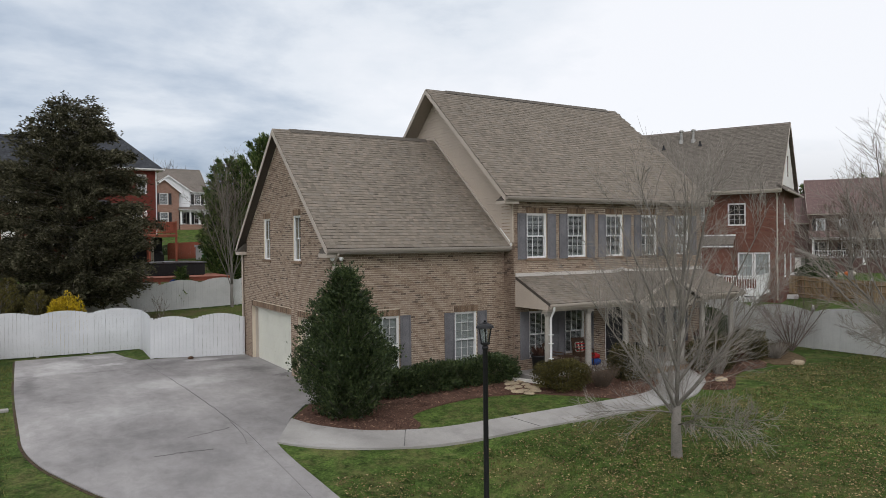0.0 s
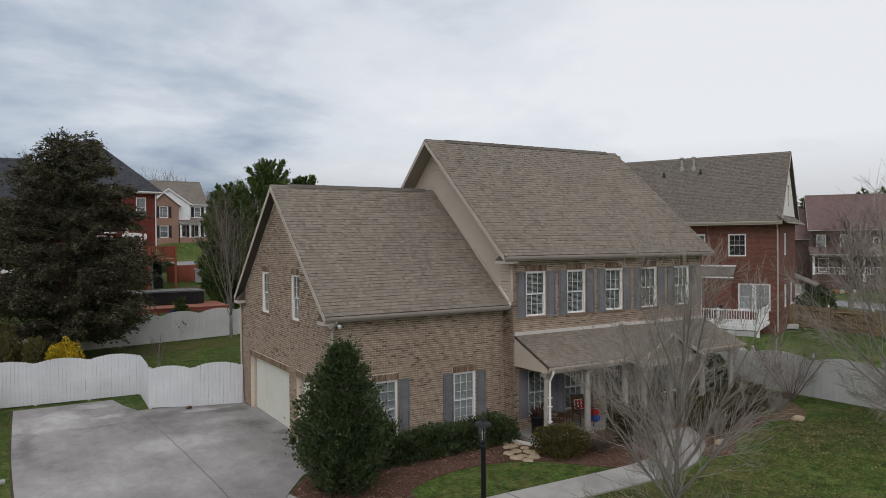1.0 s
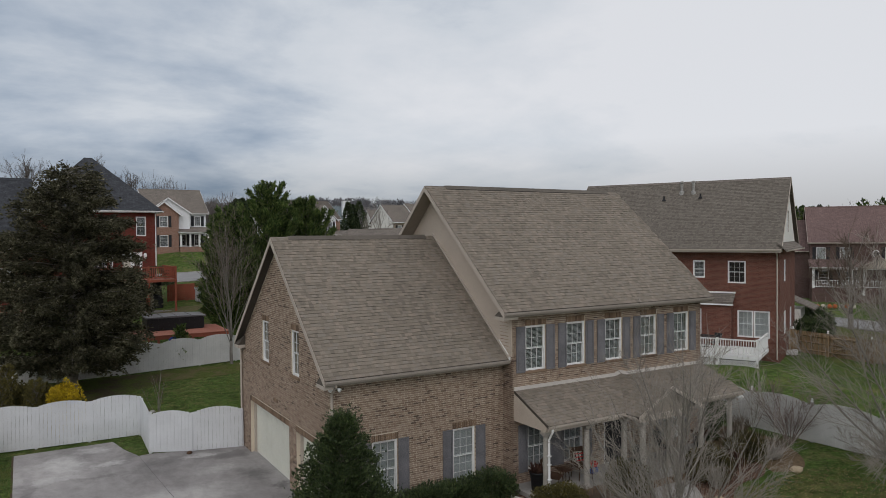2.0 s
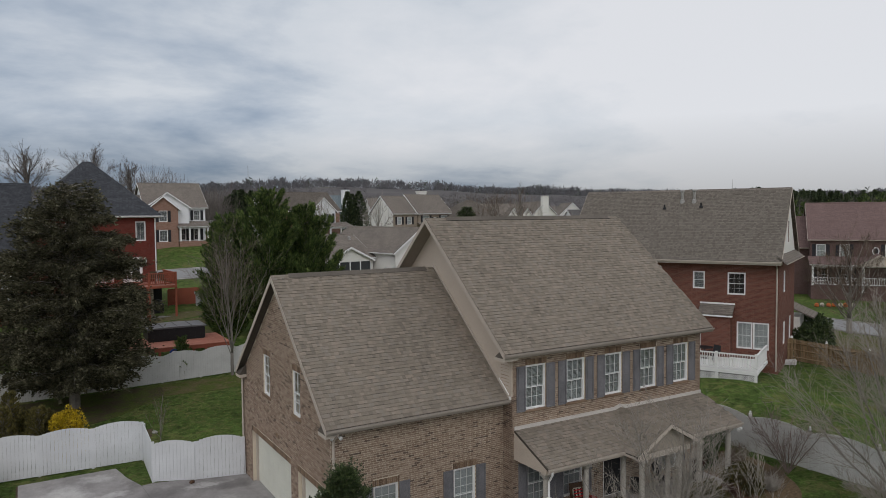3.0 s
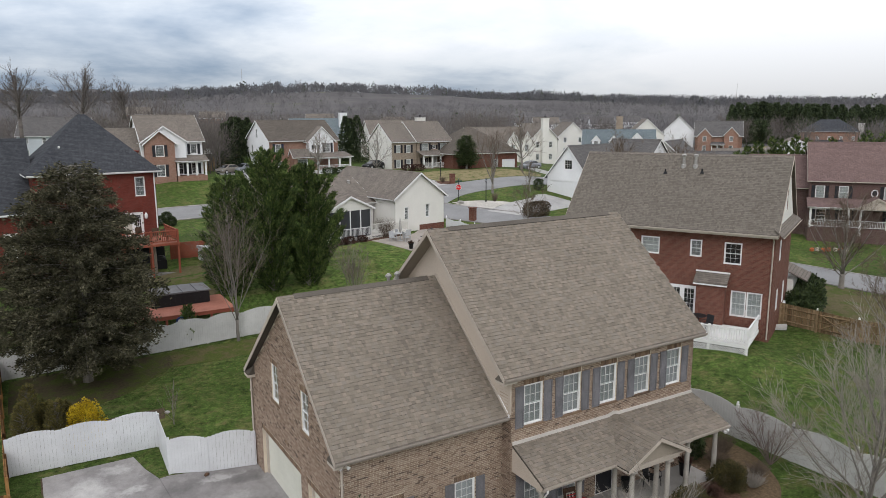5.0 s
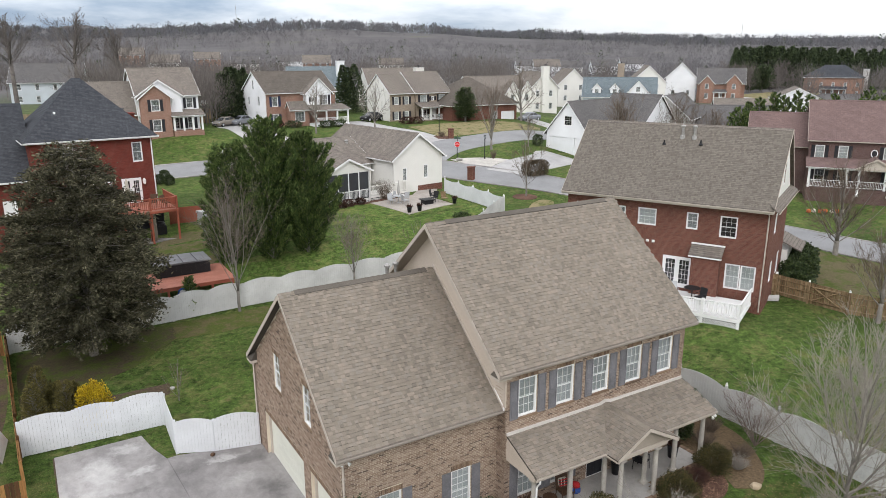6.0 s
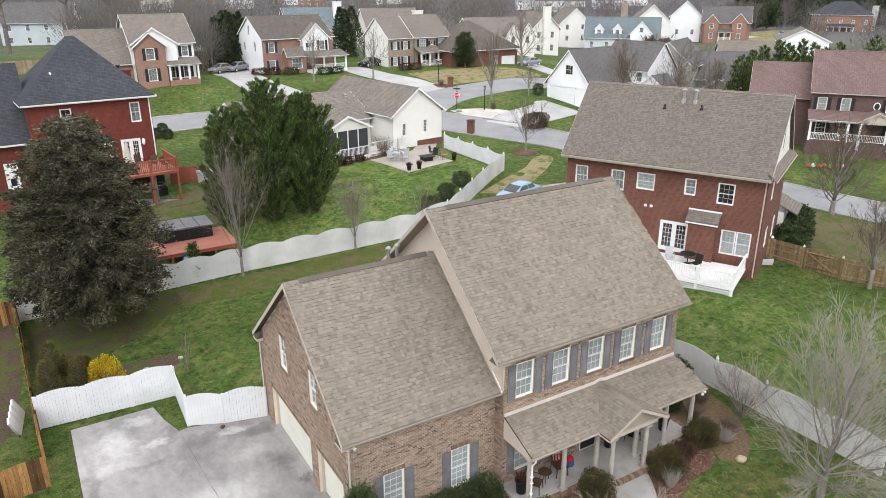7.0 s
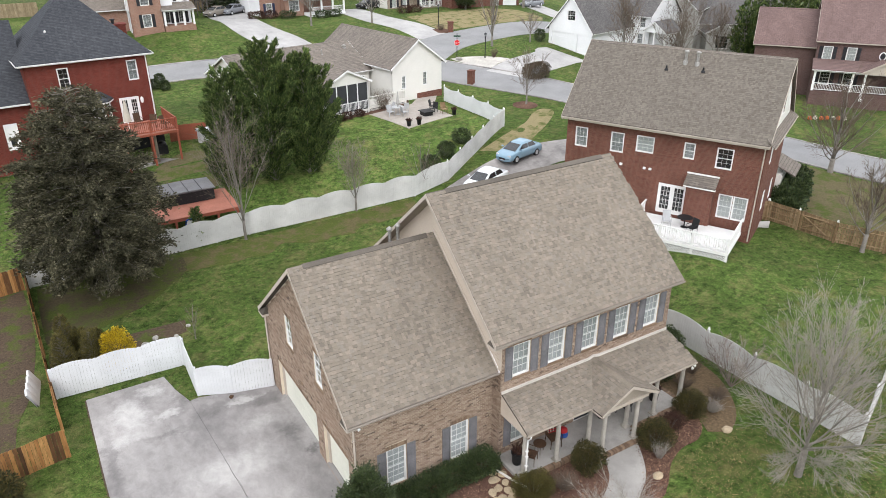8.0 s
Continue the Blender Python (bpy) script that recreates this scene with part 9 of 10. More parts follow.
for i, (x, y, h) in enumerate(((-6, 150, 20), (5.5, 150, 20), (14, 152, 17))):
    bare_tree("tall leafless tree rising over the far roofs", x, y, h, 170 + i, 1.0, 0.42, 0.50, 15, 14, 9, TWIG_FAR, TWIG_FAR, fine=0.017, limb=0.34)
for i, (x, y, h, r) in enumerate(((76.6, 42.6, 8.6, 1.9), (77.6, 42.0, 9.4, 1.3), (79.3, 41.6, 9.9, 1.2), (80.4, 40.2, 10.6, 1.2), (81.2, 39.2, 10.2, 1.3), (82.0, 38.0, 10.8, 1.1), (82.8, 36.8, 10.4, 1.2), (83.6, 35.6, 9.9, 1.2), (84.6, 34.4, 10.6, 1.1), (87.2, 31.4, 11.4, 1.8), (88.6, 29.6, 11.6, 1.9))):
    conifer("tall green leyland cypress in a row behind the maroon house", x, y, h, r, 400 + i, LEYLAND, 2600, 0.5, 0.25, 0.02, 0.42, 0.25, 60, width=0.30, tuft=0.5, tilt=0.6)
for i, (x, y, h, r) in enumerate(((213.6, 140.9, 7.6, 3.2), (221.0, 141.0, 8.6, 3.6))):
    conifer("broad round-topped evergreen on a far lawn", x, y, h, r, 420 + i, PINE, 2600, 0.5, 0.2, 0.02, 0.7, 0.15, 60, tilt=0.4)
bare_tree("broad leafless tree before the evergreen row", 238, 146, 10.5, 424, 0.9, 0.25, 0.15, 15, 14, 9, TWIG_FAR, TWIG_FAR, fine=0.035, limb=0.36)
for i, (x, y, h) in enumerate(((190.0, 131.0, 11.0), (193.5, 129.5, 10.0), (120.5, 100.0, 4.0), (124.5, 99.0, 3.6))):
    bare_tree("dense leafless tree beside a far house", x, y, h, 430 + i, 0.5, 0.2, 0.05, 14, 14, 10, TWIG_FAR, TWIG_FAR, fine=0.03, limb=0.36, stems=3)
shrub("bright green laurel bush below the cedar gate", -11.7, 7.2, 1.5, 1.4, 1.5, 333, BOXWOOD, 4200, 0.09, "shrub", square=0.2)

# ---- loose things ----
def lamp_post(x, y, h, label):
    z = ground_z(x, y)
    o = thing("lamp_post", label, "street lamp", x, y, z)
    part("post", Geo().lathe([(0.10, -0.1), (0.10, 0.10), (0.07, 0.14), (0.056, 0.3), (0.052, h - 0.62), (0.07, h - 0.60), (0.07, h - 0.56), (0.042, h - 0.53)], 0, 0, 14), BLACK_METAL, o, smooth=True)
    lan = part("lantern", Geo().lathe([(0.06, h - 0.53), (0.10, h - 0.50), (0.10, h - 0.47), (0.07, h - 0.465)], 0, 0, 8), BLACK_METAL, o)
    for i in range(6):
        a = i * math.pi / 3
        c, s = math.cos(a), math.sin(a)
        part("lantern_bar", Geo().tube([(0.088 * c, 0.088 * s, h - 0.47), (0.145 * c, 0.145 * s, h - 0.17)], 0.013, 4), BLACK_METAL, lan)
        a2 = a + math.pi / 3
        c2, s2 = math.cos(a2), math.sin(a2)
        p = part("pane", Geo().add([Vector(q) for q in ((0.085 * c, 0.085 * s, h - 0.47), (0.085 * c2, 0.085 * s2, h - 0.47), (0.142 * c2, 0.142 * s2, h - 0.17), (0.142 * c, 0.142 * s, h - 0.17))], [(0, 1, 2, 3)]), GLASS, lan)
        p.visible_shadow = False
    part("candle_bulb", Geo().lathe([(0.02, h - 0.47), (0.02, h - 0.36), (0.035, h - 0.32), (0.012, h - 0.25)], 0, 0, 10), CURTAIN, lan)
    part("lantern_roof", Geo().lathe([(0.15, h - 0.17), (0.19, h - 0.165), (0.172, h - 0.12), (0.115, h - 0.085), (0.055, h - 0.07), (0.055, h - 0.055), (0.02, h - 0.04), (0.035, h - 0.02), (0.01, h)], 0, 0, 14), BLACK_METAL, lan)
    return o


lamp_post(0.31, -7.6, 3.93, "black lamp post with a glazed lantern on the lawn")
for x, y in ((42.6, 53.7), (45.6, 69.8), (2.5, 52.5)):
    lamp_post(x, y, 3.0, "black lamp post by a far driveway")


def chair(x, y, z, yaw, mat, label, cushion=None, group="chairs on the porch"):
    o = thing("chair", label, "chair", x, y, z, yaw, group)
    part("seat", Geo().box(-0.26, 0.26, -0.26, 0.26, 0.40, 0.44), mat, o, bevel=0.01)
    for sx in (-0.24, 0.24):
        for sy in (-0.24, 0.24):
            part("leg", Geo().tube([(sx * 1.1, sy * 1.1, 0), (sx, sy, 0.41)], 0.018, 6), mat, o)
        part("arm", Geo().tube([(sx * 1.1, -0.26, 0.41), (sx * 1.1, -0.24, 0.63), (sx * 1.1, 0.24, 0.66)], 0.02, 6), mat, o)
    back = part("backrest", Geo().box(-0.26, 0.26, 0.0, 0.03, 0, 0.58), mat, o, m=pose(0, 0.24, 0.42, -12))
    if cushion:
        part("cushion", Geo().box(-0.22, 0.22, -0.10, 0.0, 0.05, 0.5), cushion, o, m=pose(0, 0.24, 0.42, -12), bevel=0.03)
    return o


def planter(x, y, z, h, r, plant, label):
    o = thing("planter", label, "planter", x, y, z)
    part("pot", Geo().lathe([(r * 0.7, 0), (r * 0.78, 0.03), (r, h - 0.06), (r * 1.12, h - 0.05), (r * 1.12, h), (r * 0.98, h), (r * 0.95, h - 0.08)], 0, 0, 16), BLACK_METAL, o, smooth=True)
    if plant:
        g = Geo()
        rr = random.Random(int(x * 100))
        for i in range(160):
            a = rr.uniform(0, 6.283)
            p = Vector((math.cos(a) * r * 0.8 * rr.random(), math.sin(a) * r * 0.8 * rr.random(), h - 0.05))
            spray(g, p, Vector((math.cos(a) * 0.5, math.sin(a) * 0.5, 1)).normalized(), rr.uniform(0.15, 0.4), rr, 0.15, 1)
        part("dry_plant", g, REDLEAF, o, kind="stuff")
    return o


PF = 0.17
planter(6.72, -1.35, PF, 0.62, 0.24, True, "tall black planter with dry stems on the porch")
planter(14.75, -1.30, PF, 0.62, 0.24, True, "tall black planter at the far end of the porch")
planter(11.75, -0.95, PF, 0.55, 0.20, False, "black urn beside the front door")
c = chair(7.25, -1.55, PF, 35, WOOD_DARK, "dark slatted porch chair with a striped cushion", CLOTH_CREAM)
for i in range(4):
    part("cushion_stripe", Geo().box(-0.20 + 0.11 * i, -0.145 + 0.11 * i, -0.108, -0.10, 0.06, 0.49), CLOTH_RED, c, m=pose(0, 0.24, 0.42, -12))
c = chair(8.75, -1.25, PF, -10, WOOD_DARK, "dark porch chair with a checked pillow")
part("pillow", Geo().box(-0.18, 0.18, -0.11, 0.0, 0.08, 0.42), CLOTH_CREAM, c, m=pose(0, 0.24, 0.42, -12), bevel=0.03)
for i in range(3):
    part("pillow_check", Geo().box(-0.17 + 0.13 * i, -0.10 + 0.13 * i, -0.118, -0.11, 0.10, 0.40), BLACK_METAL, c, m=pose(0, 0.24, 0.42, -12))
    part("pillow_check", Geo().box(-0.17, 0.17, -0.123, -0.118, 0.11 + 0.11 * i, 0.15 + 0.11 * i), CLOTH_RED, c, m=pose(0, 0.24, 0.42, -12))
chair(12.9, -1.25, PF, 20, BLACK_METAL, "black metal porch chair")
o = thing("side_table", "small round dark table between porch chairs", "table", 7.95, -1.30, PF)
part("tabletop", Geo().lathe([(0.26, 0.44), (0.28, 0.45), (0.28, 0.47)], 0, 0, 18), WOOD_DARK, o)
for a in range(3):
    part("leg", Geo().tube([(0.22 * math.cos(a * 2.094), 0.22 * math.sin(a * 2.094), 0), (0.14 * math.cos(a * 2.094), 0.14 * math.sin(a * 2.094), 0.45)], 0.014, 6), WOOD_DARK, o)
o = thing("ride_on_toy", "red and blue plastic toy on the porch floor", "toy", 9.45, -1.05, PF)
part("body", Geo().lathe([(0.14, 0.0), (0.22, 0.06), (0.22, 0.17), (0.12, 0.22)], 0, 0, 14), CLOTH_BLUE, o, smooth=True)
part("seat", Geo().lathe([(0.12, 0.20), (0.21, 0.25), (0.20, 0.34), (0.08, 0.40)], 0.03, 0.05, 14), CLOTH_RED, o, smooth=True)
def stone(x, y, s, seed, mat, flat=0.35, label="pale flat stepping stone in the mulch", group="stepping stones", name="stepping_stone"):
    rr = random.Random(seed)
    bm = bmesh.new()
    bmesh.ops.create_icosphere(bm, subdivisions=2, radius=1)
    for v in bm.verts:
        k = 1 + 0.28 * noise.noise(v.co * 1.3 + Vector((seed * 3.1, 0, 0)))
        v.co = Vector((v.co.x * s * k, v.co.y * s * 0.78 * k, max(-0.4, min(0.8, v.co.z)) * s * flat))
    me = bpy.data.meshes.new(name); bm.to_mesh(me); bm.free()
    me.materials.append(mat)
    ob = new(name, me)
    ob.matrix_basis = pose(x, y, ground_z(x, y) + 0.02 + s * flat * 0.25, 0, 0, rr.uniform(0, 180))
    return tagged(ob, label, "stone", group)


for i, (x, y) in enumerate(((5.62, -1.15), (5.95, -1.42), (5.45, -1.52), (5.78, -1.86), (5.35, -1.98), (5.66, -2.32), (5.22, -2.45), (5.02, -2.05), (5.45, -2.72), (5.12, -2.85), (4.95, -2.50))):
    stone(x, y, 0.20 + 0.03 * (i % 3), i, STONE, 0.22)
stone(16.1, -4.45, 0.26, 31, STONE, 0.5, "grey boulder at the edge of the bed", "rocks", "rock")
stone(11.35, -4.85, 0.26, 32, STONE, 0.4, "pale stone beside the front walk", "rocks", "rock")
for i, (x, y) in enumerate(((-3.2, 16.2), (-4.2, 16.6), (-2.4, 16.9), (-4.8, 16.3))):
    stone(x, y, 0.16 + 0.04 * (i % 2), 40 + i, ROCK, 0.5, "rough stone on the bare soil", "rocks", "rock")
stone(39.4, 54.6, 0.5, 50, ROCK, 0.6, "dark boulder below the street sign", "rocks", "rock")
stone(-2.15, 9.45, 0.13, 51, WOOD_DARK, 0.8, "dark brick propping the gate", "rocks", "rock")
o = thing("edging_board", "pale timber edging beside the stepping stones", "edging", 6.05, -1.9, 0.02, -72)
part("board", Geo().box(-0.8, 0.8, -0.03, 0.03, 0, 0.10), CREAM, o, bevel=0.006)

# white moulded thing leaning on the side fence
o = thing("plastic_panel", "white wavy plastic panel leaning on the fence", "panel", -9.95, 14.6, ground_z(-9.95, 14.6), 84)
g = Geo()
n = 40
vs, fs = [], []
for i in range(n + 1):
    s = i / n
    zt = 0.75 + 0.16 * abs(math.sin(s * 4 * math.pi))
    vs += [Vector((s * 2.2 - 1.1, 0.0, 0.0)), Vector((s * 2.2 - 1.1, 0.35, zt)), Vector((s * 2.2 - 1.1, 0.10, 0.0)), Vector((s * 2.2 - 1.1, 0.43, zt))]
for i in range(n):
    a, b = 4 * i, 4 * i + 4
    fs += [(a, b, b + 1, a + 1), (a + 3, b + 3, b + 2, a + 2), (a + 1, b + 1, b + 3, a + 3), (a + 2, b + 2, b, a)]
g.add(vs, fs)
part("panel", g, FENCE_WHITE, o)

# hot tub on its low deck behind the fence
o = thing("hot_tub_deck", "raised red-stained deck round the hot tub", "deck", 0.9, 28.8, 2.20)
part("deck_frame", Geo().box(-3.0, 2.9, -2.0, 2.1, 0.08, 0.32), REDWOOD, o)
for i in range(27):
    part("deck_board", Geo().box(-3.05, 2.95, -2.05 + i * 0.155, -2.05 + i * 0.155 + 0.145, 0.32, 0.35), DECK_RED, o)
for x in (-2.8, -1.4, 0.0, 1.4, 2.75):
    for y in (-1.9, 1.9):
        part("post", Geo().box(x - 0.07, x + 0.07, y - 0.07, y + 0.07, -1.9, 0.08), REDWOOD, o)
o = thing("hot_tub", "dark hot tub with a folding grey cover", "hot tub", 0.98, 30.2, 2.55)
part("shell", Geo().box(-1.80, 1.75, -1.15, 1.15, 0.0, 0.80), BLACK_METAL, o, bevel=0.06)
for i in range(11):
    part("slat", Geo().box(-1.78 + i * 0.322, -1.78 + i * 0.322 + 0.30, -1.165, -1.15, 0.04, 0.76), BLACK_METAL, o)
for s in (-1, 1):
    part("cover_half", Geo().prism([(0.02 * s, 0.0), (1.86 * s, 0.0), (1.86 * s, 0.07), (0.02 * s, 0.12)] if s > 0 else [(1.86 * s, 0.0), (0.02 * s, 0.0), (0.02 * s, 0.12), (1.86 * s, 0.07)], -1.20, 1.20, "y", m=Matrix.Translation((0, 0, 0.81))), TUBCOVER, o, bevel=0.015)
    part("strap", Geo().box(s * 0.9 - 0.03, s * 0.9 + 0.03, -1.22, 1.22, 0.925, 0.935), BLACK_METAL, o)
o = thing("paddling_ring", "blue and white plastic ring leaning by the deck posts", "toy", 0.35, 26.66, 1.78, 0)
part("ring", Geo().tube([(0.30 * math.cos(i * 0.5236), 0.05, 0.30 + 0.30 * math.sin(i * 0.5236)) for i in range(13)], 0.06, 8), CLOTH_BLUE, o, smooth=True)
part("hub", Geo().tube([(0, 0.03, 0.30), (0, 0.07, 0.30)], 0.22, 14), WHITE, o)
o = thing("bin", "grey plastic storage bin by the fence", "bin", 5.5, 40.3, ground_z(5.5, 40.3), 20)
part("body", Geo().box(-0.9, 0.9, -0.5, 0.5, 0, 1.0), PLASTIC_GREY, o, bevel=0.04)
part("lid", Geo().prism([(-0.95, 1.0), (0.95, 1.0), (0.95, 1.08), (-0.95, 1.20)], -0.55, 0.55, "y"), PLASTIC_GREY, o)
o = thing("toy_palm", "green artificial palm in the yard", "plant", 4.4, 35.8, ground_z(4.4, 35.8))
g = Geo()
rr = random.Random(4)
for i in range(40):
    a = rr.uniform(0, 6.283)
    spray(g, Vector((0, 0, rr.uniform(0.5, 1.4))), Vector((math.cos(a), math.sin(a), rr.uniform(-0.3, 0.5))).normalized(), rr.uniform(0.4, 0.8), rr, 0.2, 1)
part("leaves", g, GREEN_METAL, o)
part("stem", Geo().tube([(0, 0, -0.1), (0, 0, 1.4)], 0.05, 6), BARK, o)

# on the crimson house's deck
DZ = 1.9 + 3.50
o = thing("parasol", "closed cream parasol on the high deck", "parasol", -0.75, 39.2, DZ)
part("pole", Geo().tube([(0, 0, 0), (0, 0, 2.5)], 0.03, 8), WHITE, o)
part("canopy", Geo().lathe([(0.30, 0.85), (0.22, 1.4), (0.10, 2.2), (0.02, 2.5)], 0, 0, 12), CLOTH_CREAM, o)
part("base", Geo().lathe([(0.28, 0), (0.26, 0.06), (0.06, 0.10)], 0, 0, 14), BLACK_METAL, o)
for x, y, yaw in ((1.1, 39.5, -20), (1.9, 38.8, 40), (0.2, 40.6, 10)):
    chair(x, y, DZ, yaw, WOOD_DARK, "brown patio chair on the high deck", None, "chairs on the high deck")
o = thing("grill", "covered black grill under the high deck", "grill", 1.5, 39.9, 2.96)
part("body", Geo().box(-0.4, 0.4, -0.3, 0.3, 0.1, 0.85), BLACK_METAL, o, bevel=0.04)
part("hood", Geo().lathe([(0.38, 0.85), (0.36, 1.0), (0.2, 1.15)], 0, 0, 12), BLACK_METAL, o)

# on the white deck
NP = lambda x, y, z: NBM @ Vector((x, y, z))
q = NP(8.6, -1.6, 0.92)
chair(q.x, q.y, q.z, -40, PLASTIC_GREY, "grey sling chair on the white deck", None, "chairs on the white deck")
q = NP(10.4, -2.0, 0.92)
chair(q.x, q.y, q.z, -90, BLACK_METAL, "black metal chair on the white deck", None, "chairs on the white deck")
q = NP(9.7, -1.2, 0.92)
o = thing("patio_table", "round dark metal table on the white deck", "table", q.x, q.y, q.z)
part("tabletop", Geo().lathe([(0.50, 0.68), (0.52, 0.69), (0.52, 0.71)], 0, 0, 20), BLACK_METAL, o)
part("stand", Geo().lathe([(0.25, 0), (0.04, 0.05), (0.04, 0.69)], 0, 0, 10), BLACK_METAL, o)
q = Vector((35.5, 8.5, 0.0))
o = thing("board_stack", "stack of pale offcut boards against the brick wall", "boards", q.x, q.y, ground_z(q.x, q.y), -40)
for i in range(5):
    part("board", Geo().box(-0.55, 0.55, -0.07, 0.07, 0.0, 0.03), GREY_SIDING, o, m=pose(0.05 * i, 0.1 * i - 0.2, 0.05 + 0.05 * i, 8 * i, 0, 4 * i))

# ranch patio
PT = ground_z(24, 38) + 0.05
o = thing("patio_table", "round glass patio table with a closed parasol", "table", 23.0, 39.6, PT)
part("tabletop", Geo().lathe([(0.58, 0.70), (0.6, 0.71), (0.6, 0.73)], 0, 0, 18), PLASTIC_GREY, o)
part("stand", Geo().lathe([(0.3, 0), (0.04, 0.06), (0.04, 0.7)], 0, 0, 10), PLASTIC_GREY, o)
part("parasol", Geo().lathe([(0.03, 0.7), (0.16, 1.1), (0.10, 1.7), (0.02, 2.2)], 0, 0, 10), GREY_SIDING, o)
for i, (x, y) in enumerate(((22.1, 39.4), (23.2, 38.7), (23.9, 39.9), (22.7, 40.5))):
    chair(x, y, PT, 90 * i, PLASTIC_GREY, "pale patio chair round the ranch table", None, "chairs on the ranch patio")
for i, (x, y) in enumerate(((26.2, 38.3), (26.9, 37.6), (26.6, 39.2))):
    chair(x, y, PT, -60 + 50 * i, BLACK_METAL if i != 1 else WOOD_GREY, "patio chair near the fire table", None, "chairs on the ranch patio")
o = thing("fire_table", "square black fire table on the patio", "table", 25.2, 38.0, PT)
part("top", Geo().box(-0.6, 0.6, -0.6, 0.6, 0.36, 0.42), BLACK_METAL, o, bevel=0.01)
part("body", Geo().box(-0.45, 0.45, -0.45, 0.45, 0, 0.36), BLACK_METAL, o)
for x, y in ((22.2, 36.0), (23.2, 35.9), (27.6, 36.9)):
    planter(x, y, ground_z(x, y) + 0.03, 0.5, 0.22, True, "small black planter at the patio edge")


def car(x, y, yaw, paint, label, L=4.5, W=1.78, H=1.45):
    """A saloon car in its own frame: x forwards."""
    o = thing("car", label, "car", x, y, ground_z(x, y) + 0.04, yaw)
    # lower body: rounded sections from tail to nose
    secs = ((-0.50, 0.70, 0.66), (-0.485, 0.80, 0.84), (-0.44, 0.86, 0.95), (-0.30, 0.89, 0.99), (-0.10, 0.90, 0.98), (0.14, 0.90, 0.97), (0.30, 0.88, 0.93), (0.42, 0.84, 0.82), (0.475, 0.76, 0.70), (0.50, 0.62, 0.56))
    vs, fs = [], []
    for fx, k, zt in secs:
        hw = k * W / 1.8
        half = [(0.80 * hw, 0.22), (0.97 * hw, 0.30), (hw, 0.48), (hw, 0.70 * zt + 0.05), (0.955 * hw, zt - 0.07), (0.86 * hw, zt - 0.015), (0.45 * hw, zt + 0.012)]
        ring = [(y_, z_) for y_, z_ in half] + [(-y_, z_) for y_, z_ in reversed(half)]
        vs += [Vector((fx * L, y_, z_)) for y_, z_ in ring]
    n = 14
    for r in range(len(secs) - 1):
        for i in range(n):
            a, b = r * n + i, r * n + (i + 1) % n
            fs.append((a, b, b + n, a + n))
    fs += [tuple(range(n - 1, -1, -1)), tuple(range((len(secs) - 1) * n, len(secs) * n))]
    body = part("body", Geo().add(vs, fs), paint, o, smooth=True)
    # cabin: rounded levels from the belt line to the roof
    lev = ((0.90, -0.41, 0.315, 0.80), (1.08, -0.335, 0.225, 0.735), (H - 0.13, -0.235, 0.105, 0.635), (H - 0.03, -0.185, 0.05, 0.56), (H, -0.14, 0.0, 0.40))
    vs, fs = [], []
    for z_, xa, xb, hw in lev:
        xa, xb, hw = xa * L, xb * L, hw * W / 1.8
        c = 0.12
        vs += [Vector(q) for q in ((xa, -hw + c, z_), (xa + c, -hw, z_), (xb - c * 1.6, -hw, z_), (xb, -hw + c, z_), (xb + 0.02, 0, z_), (xb, hw - c, z_), (xb - c * 1.6, hw, z_), (xa + c, hw, z_), (xa, hw - c, z_), (xa - 0.02, 0, z_))]
    n = 10
    for r in range(len(lev) - 1):
        for i in range(n):
            a, b = r * n + i, r * n + (i + 1) % n
            fs.append((a, b, b + n, a + n))
    fs.append(tuple(range((len(lev) - 1) * n, len(lev) * n)))
    part("cabin", Geo().add(vs, fs), paint, o, smooth=True)
    k = W / 1.8
    part("windscreen", Geo().add([Vector(q) for q in ((0.115 * L, -0.54 * k, H - 0.125), (0.118 * L, 0, H - 0.12), (0.115 * L, 0.54 * k, H - 0.125), (0.305 * L, 0.64 * k, 0.945), (0.311 * L, 0, 0.95), (0.305 * L, -0.64 * k, 0.945))], [(0, 5, 4, 1), (1, 4, 3, 2)]), CAR_GLASS, body)
    part("rear_window", Geo().add([Vector(q) for q in ((-0.242 * L, -0.52 * k, H - 0.125), (-0.246 * L, 0, H - 0.12), (-0.242 * L, 0.52 * k, H - 0.125), (-0.395 * L, 0.62 * k, 0.97), (-0.40 * L, 0, 0.975), (-0.395 * L, -0.62 * k, 0.97))], [(0, 1, 4, 5), (1, 2, 3, 4)]), CAR_GLASS, body)
    part("grille", Geo().box(L / 2 - 0.06, L / 2 + 0.005, -0.34, 0.34, 0.36, 0.50), BLACK_METAL, body)
    part("plate_bar", Geo().box(L / 2, L / 2 + 0.012, -0.18, 0.18, 0.30, 0.36), CURTAIN, body)
    for s in (-1, 1):
        for xa, xb, xc, xd in ((-0.29, -0.065, -0.075, -0.215), (-0.05, 0.225, 0.09, -0.06)):
            part("side_window", Geo().add([Vector(q) for q in ((xa * L, s * 0.775 * k, 0.985), (xb * L, s * 0.775 * k, 0.985), (xc * L, s * 0.645 * k, H - 0.125), (xd * L, s * 0.645 * k, H - 0.125))], [(0, 1, 2, 3) if s < 0 else (3, 2, 1, 0)]), CAR_GLASS, body)
        part("headlight", Geo().box(L * 0.425, L * 0.478, s * 0.60 * k - 0.15, s * 0.60 * k + 0.15, 0.60, 0.74), PLASTIC_GREY, body, bevel=0.02)
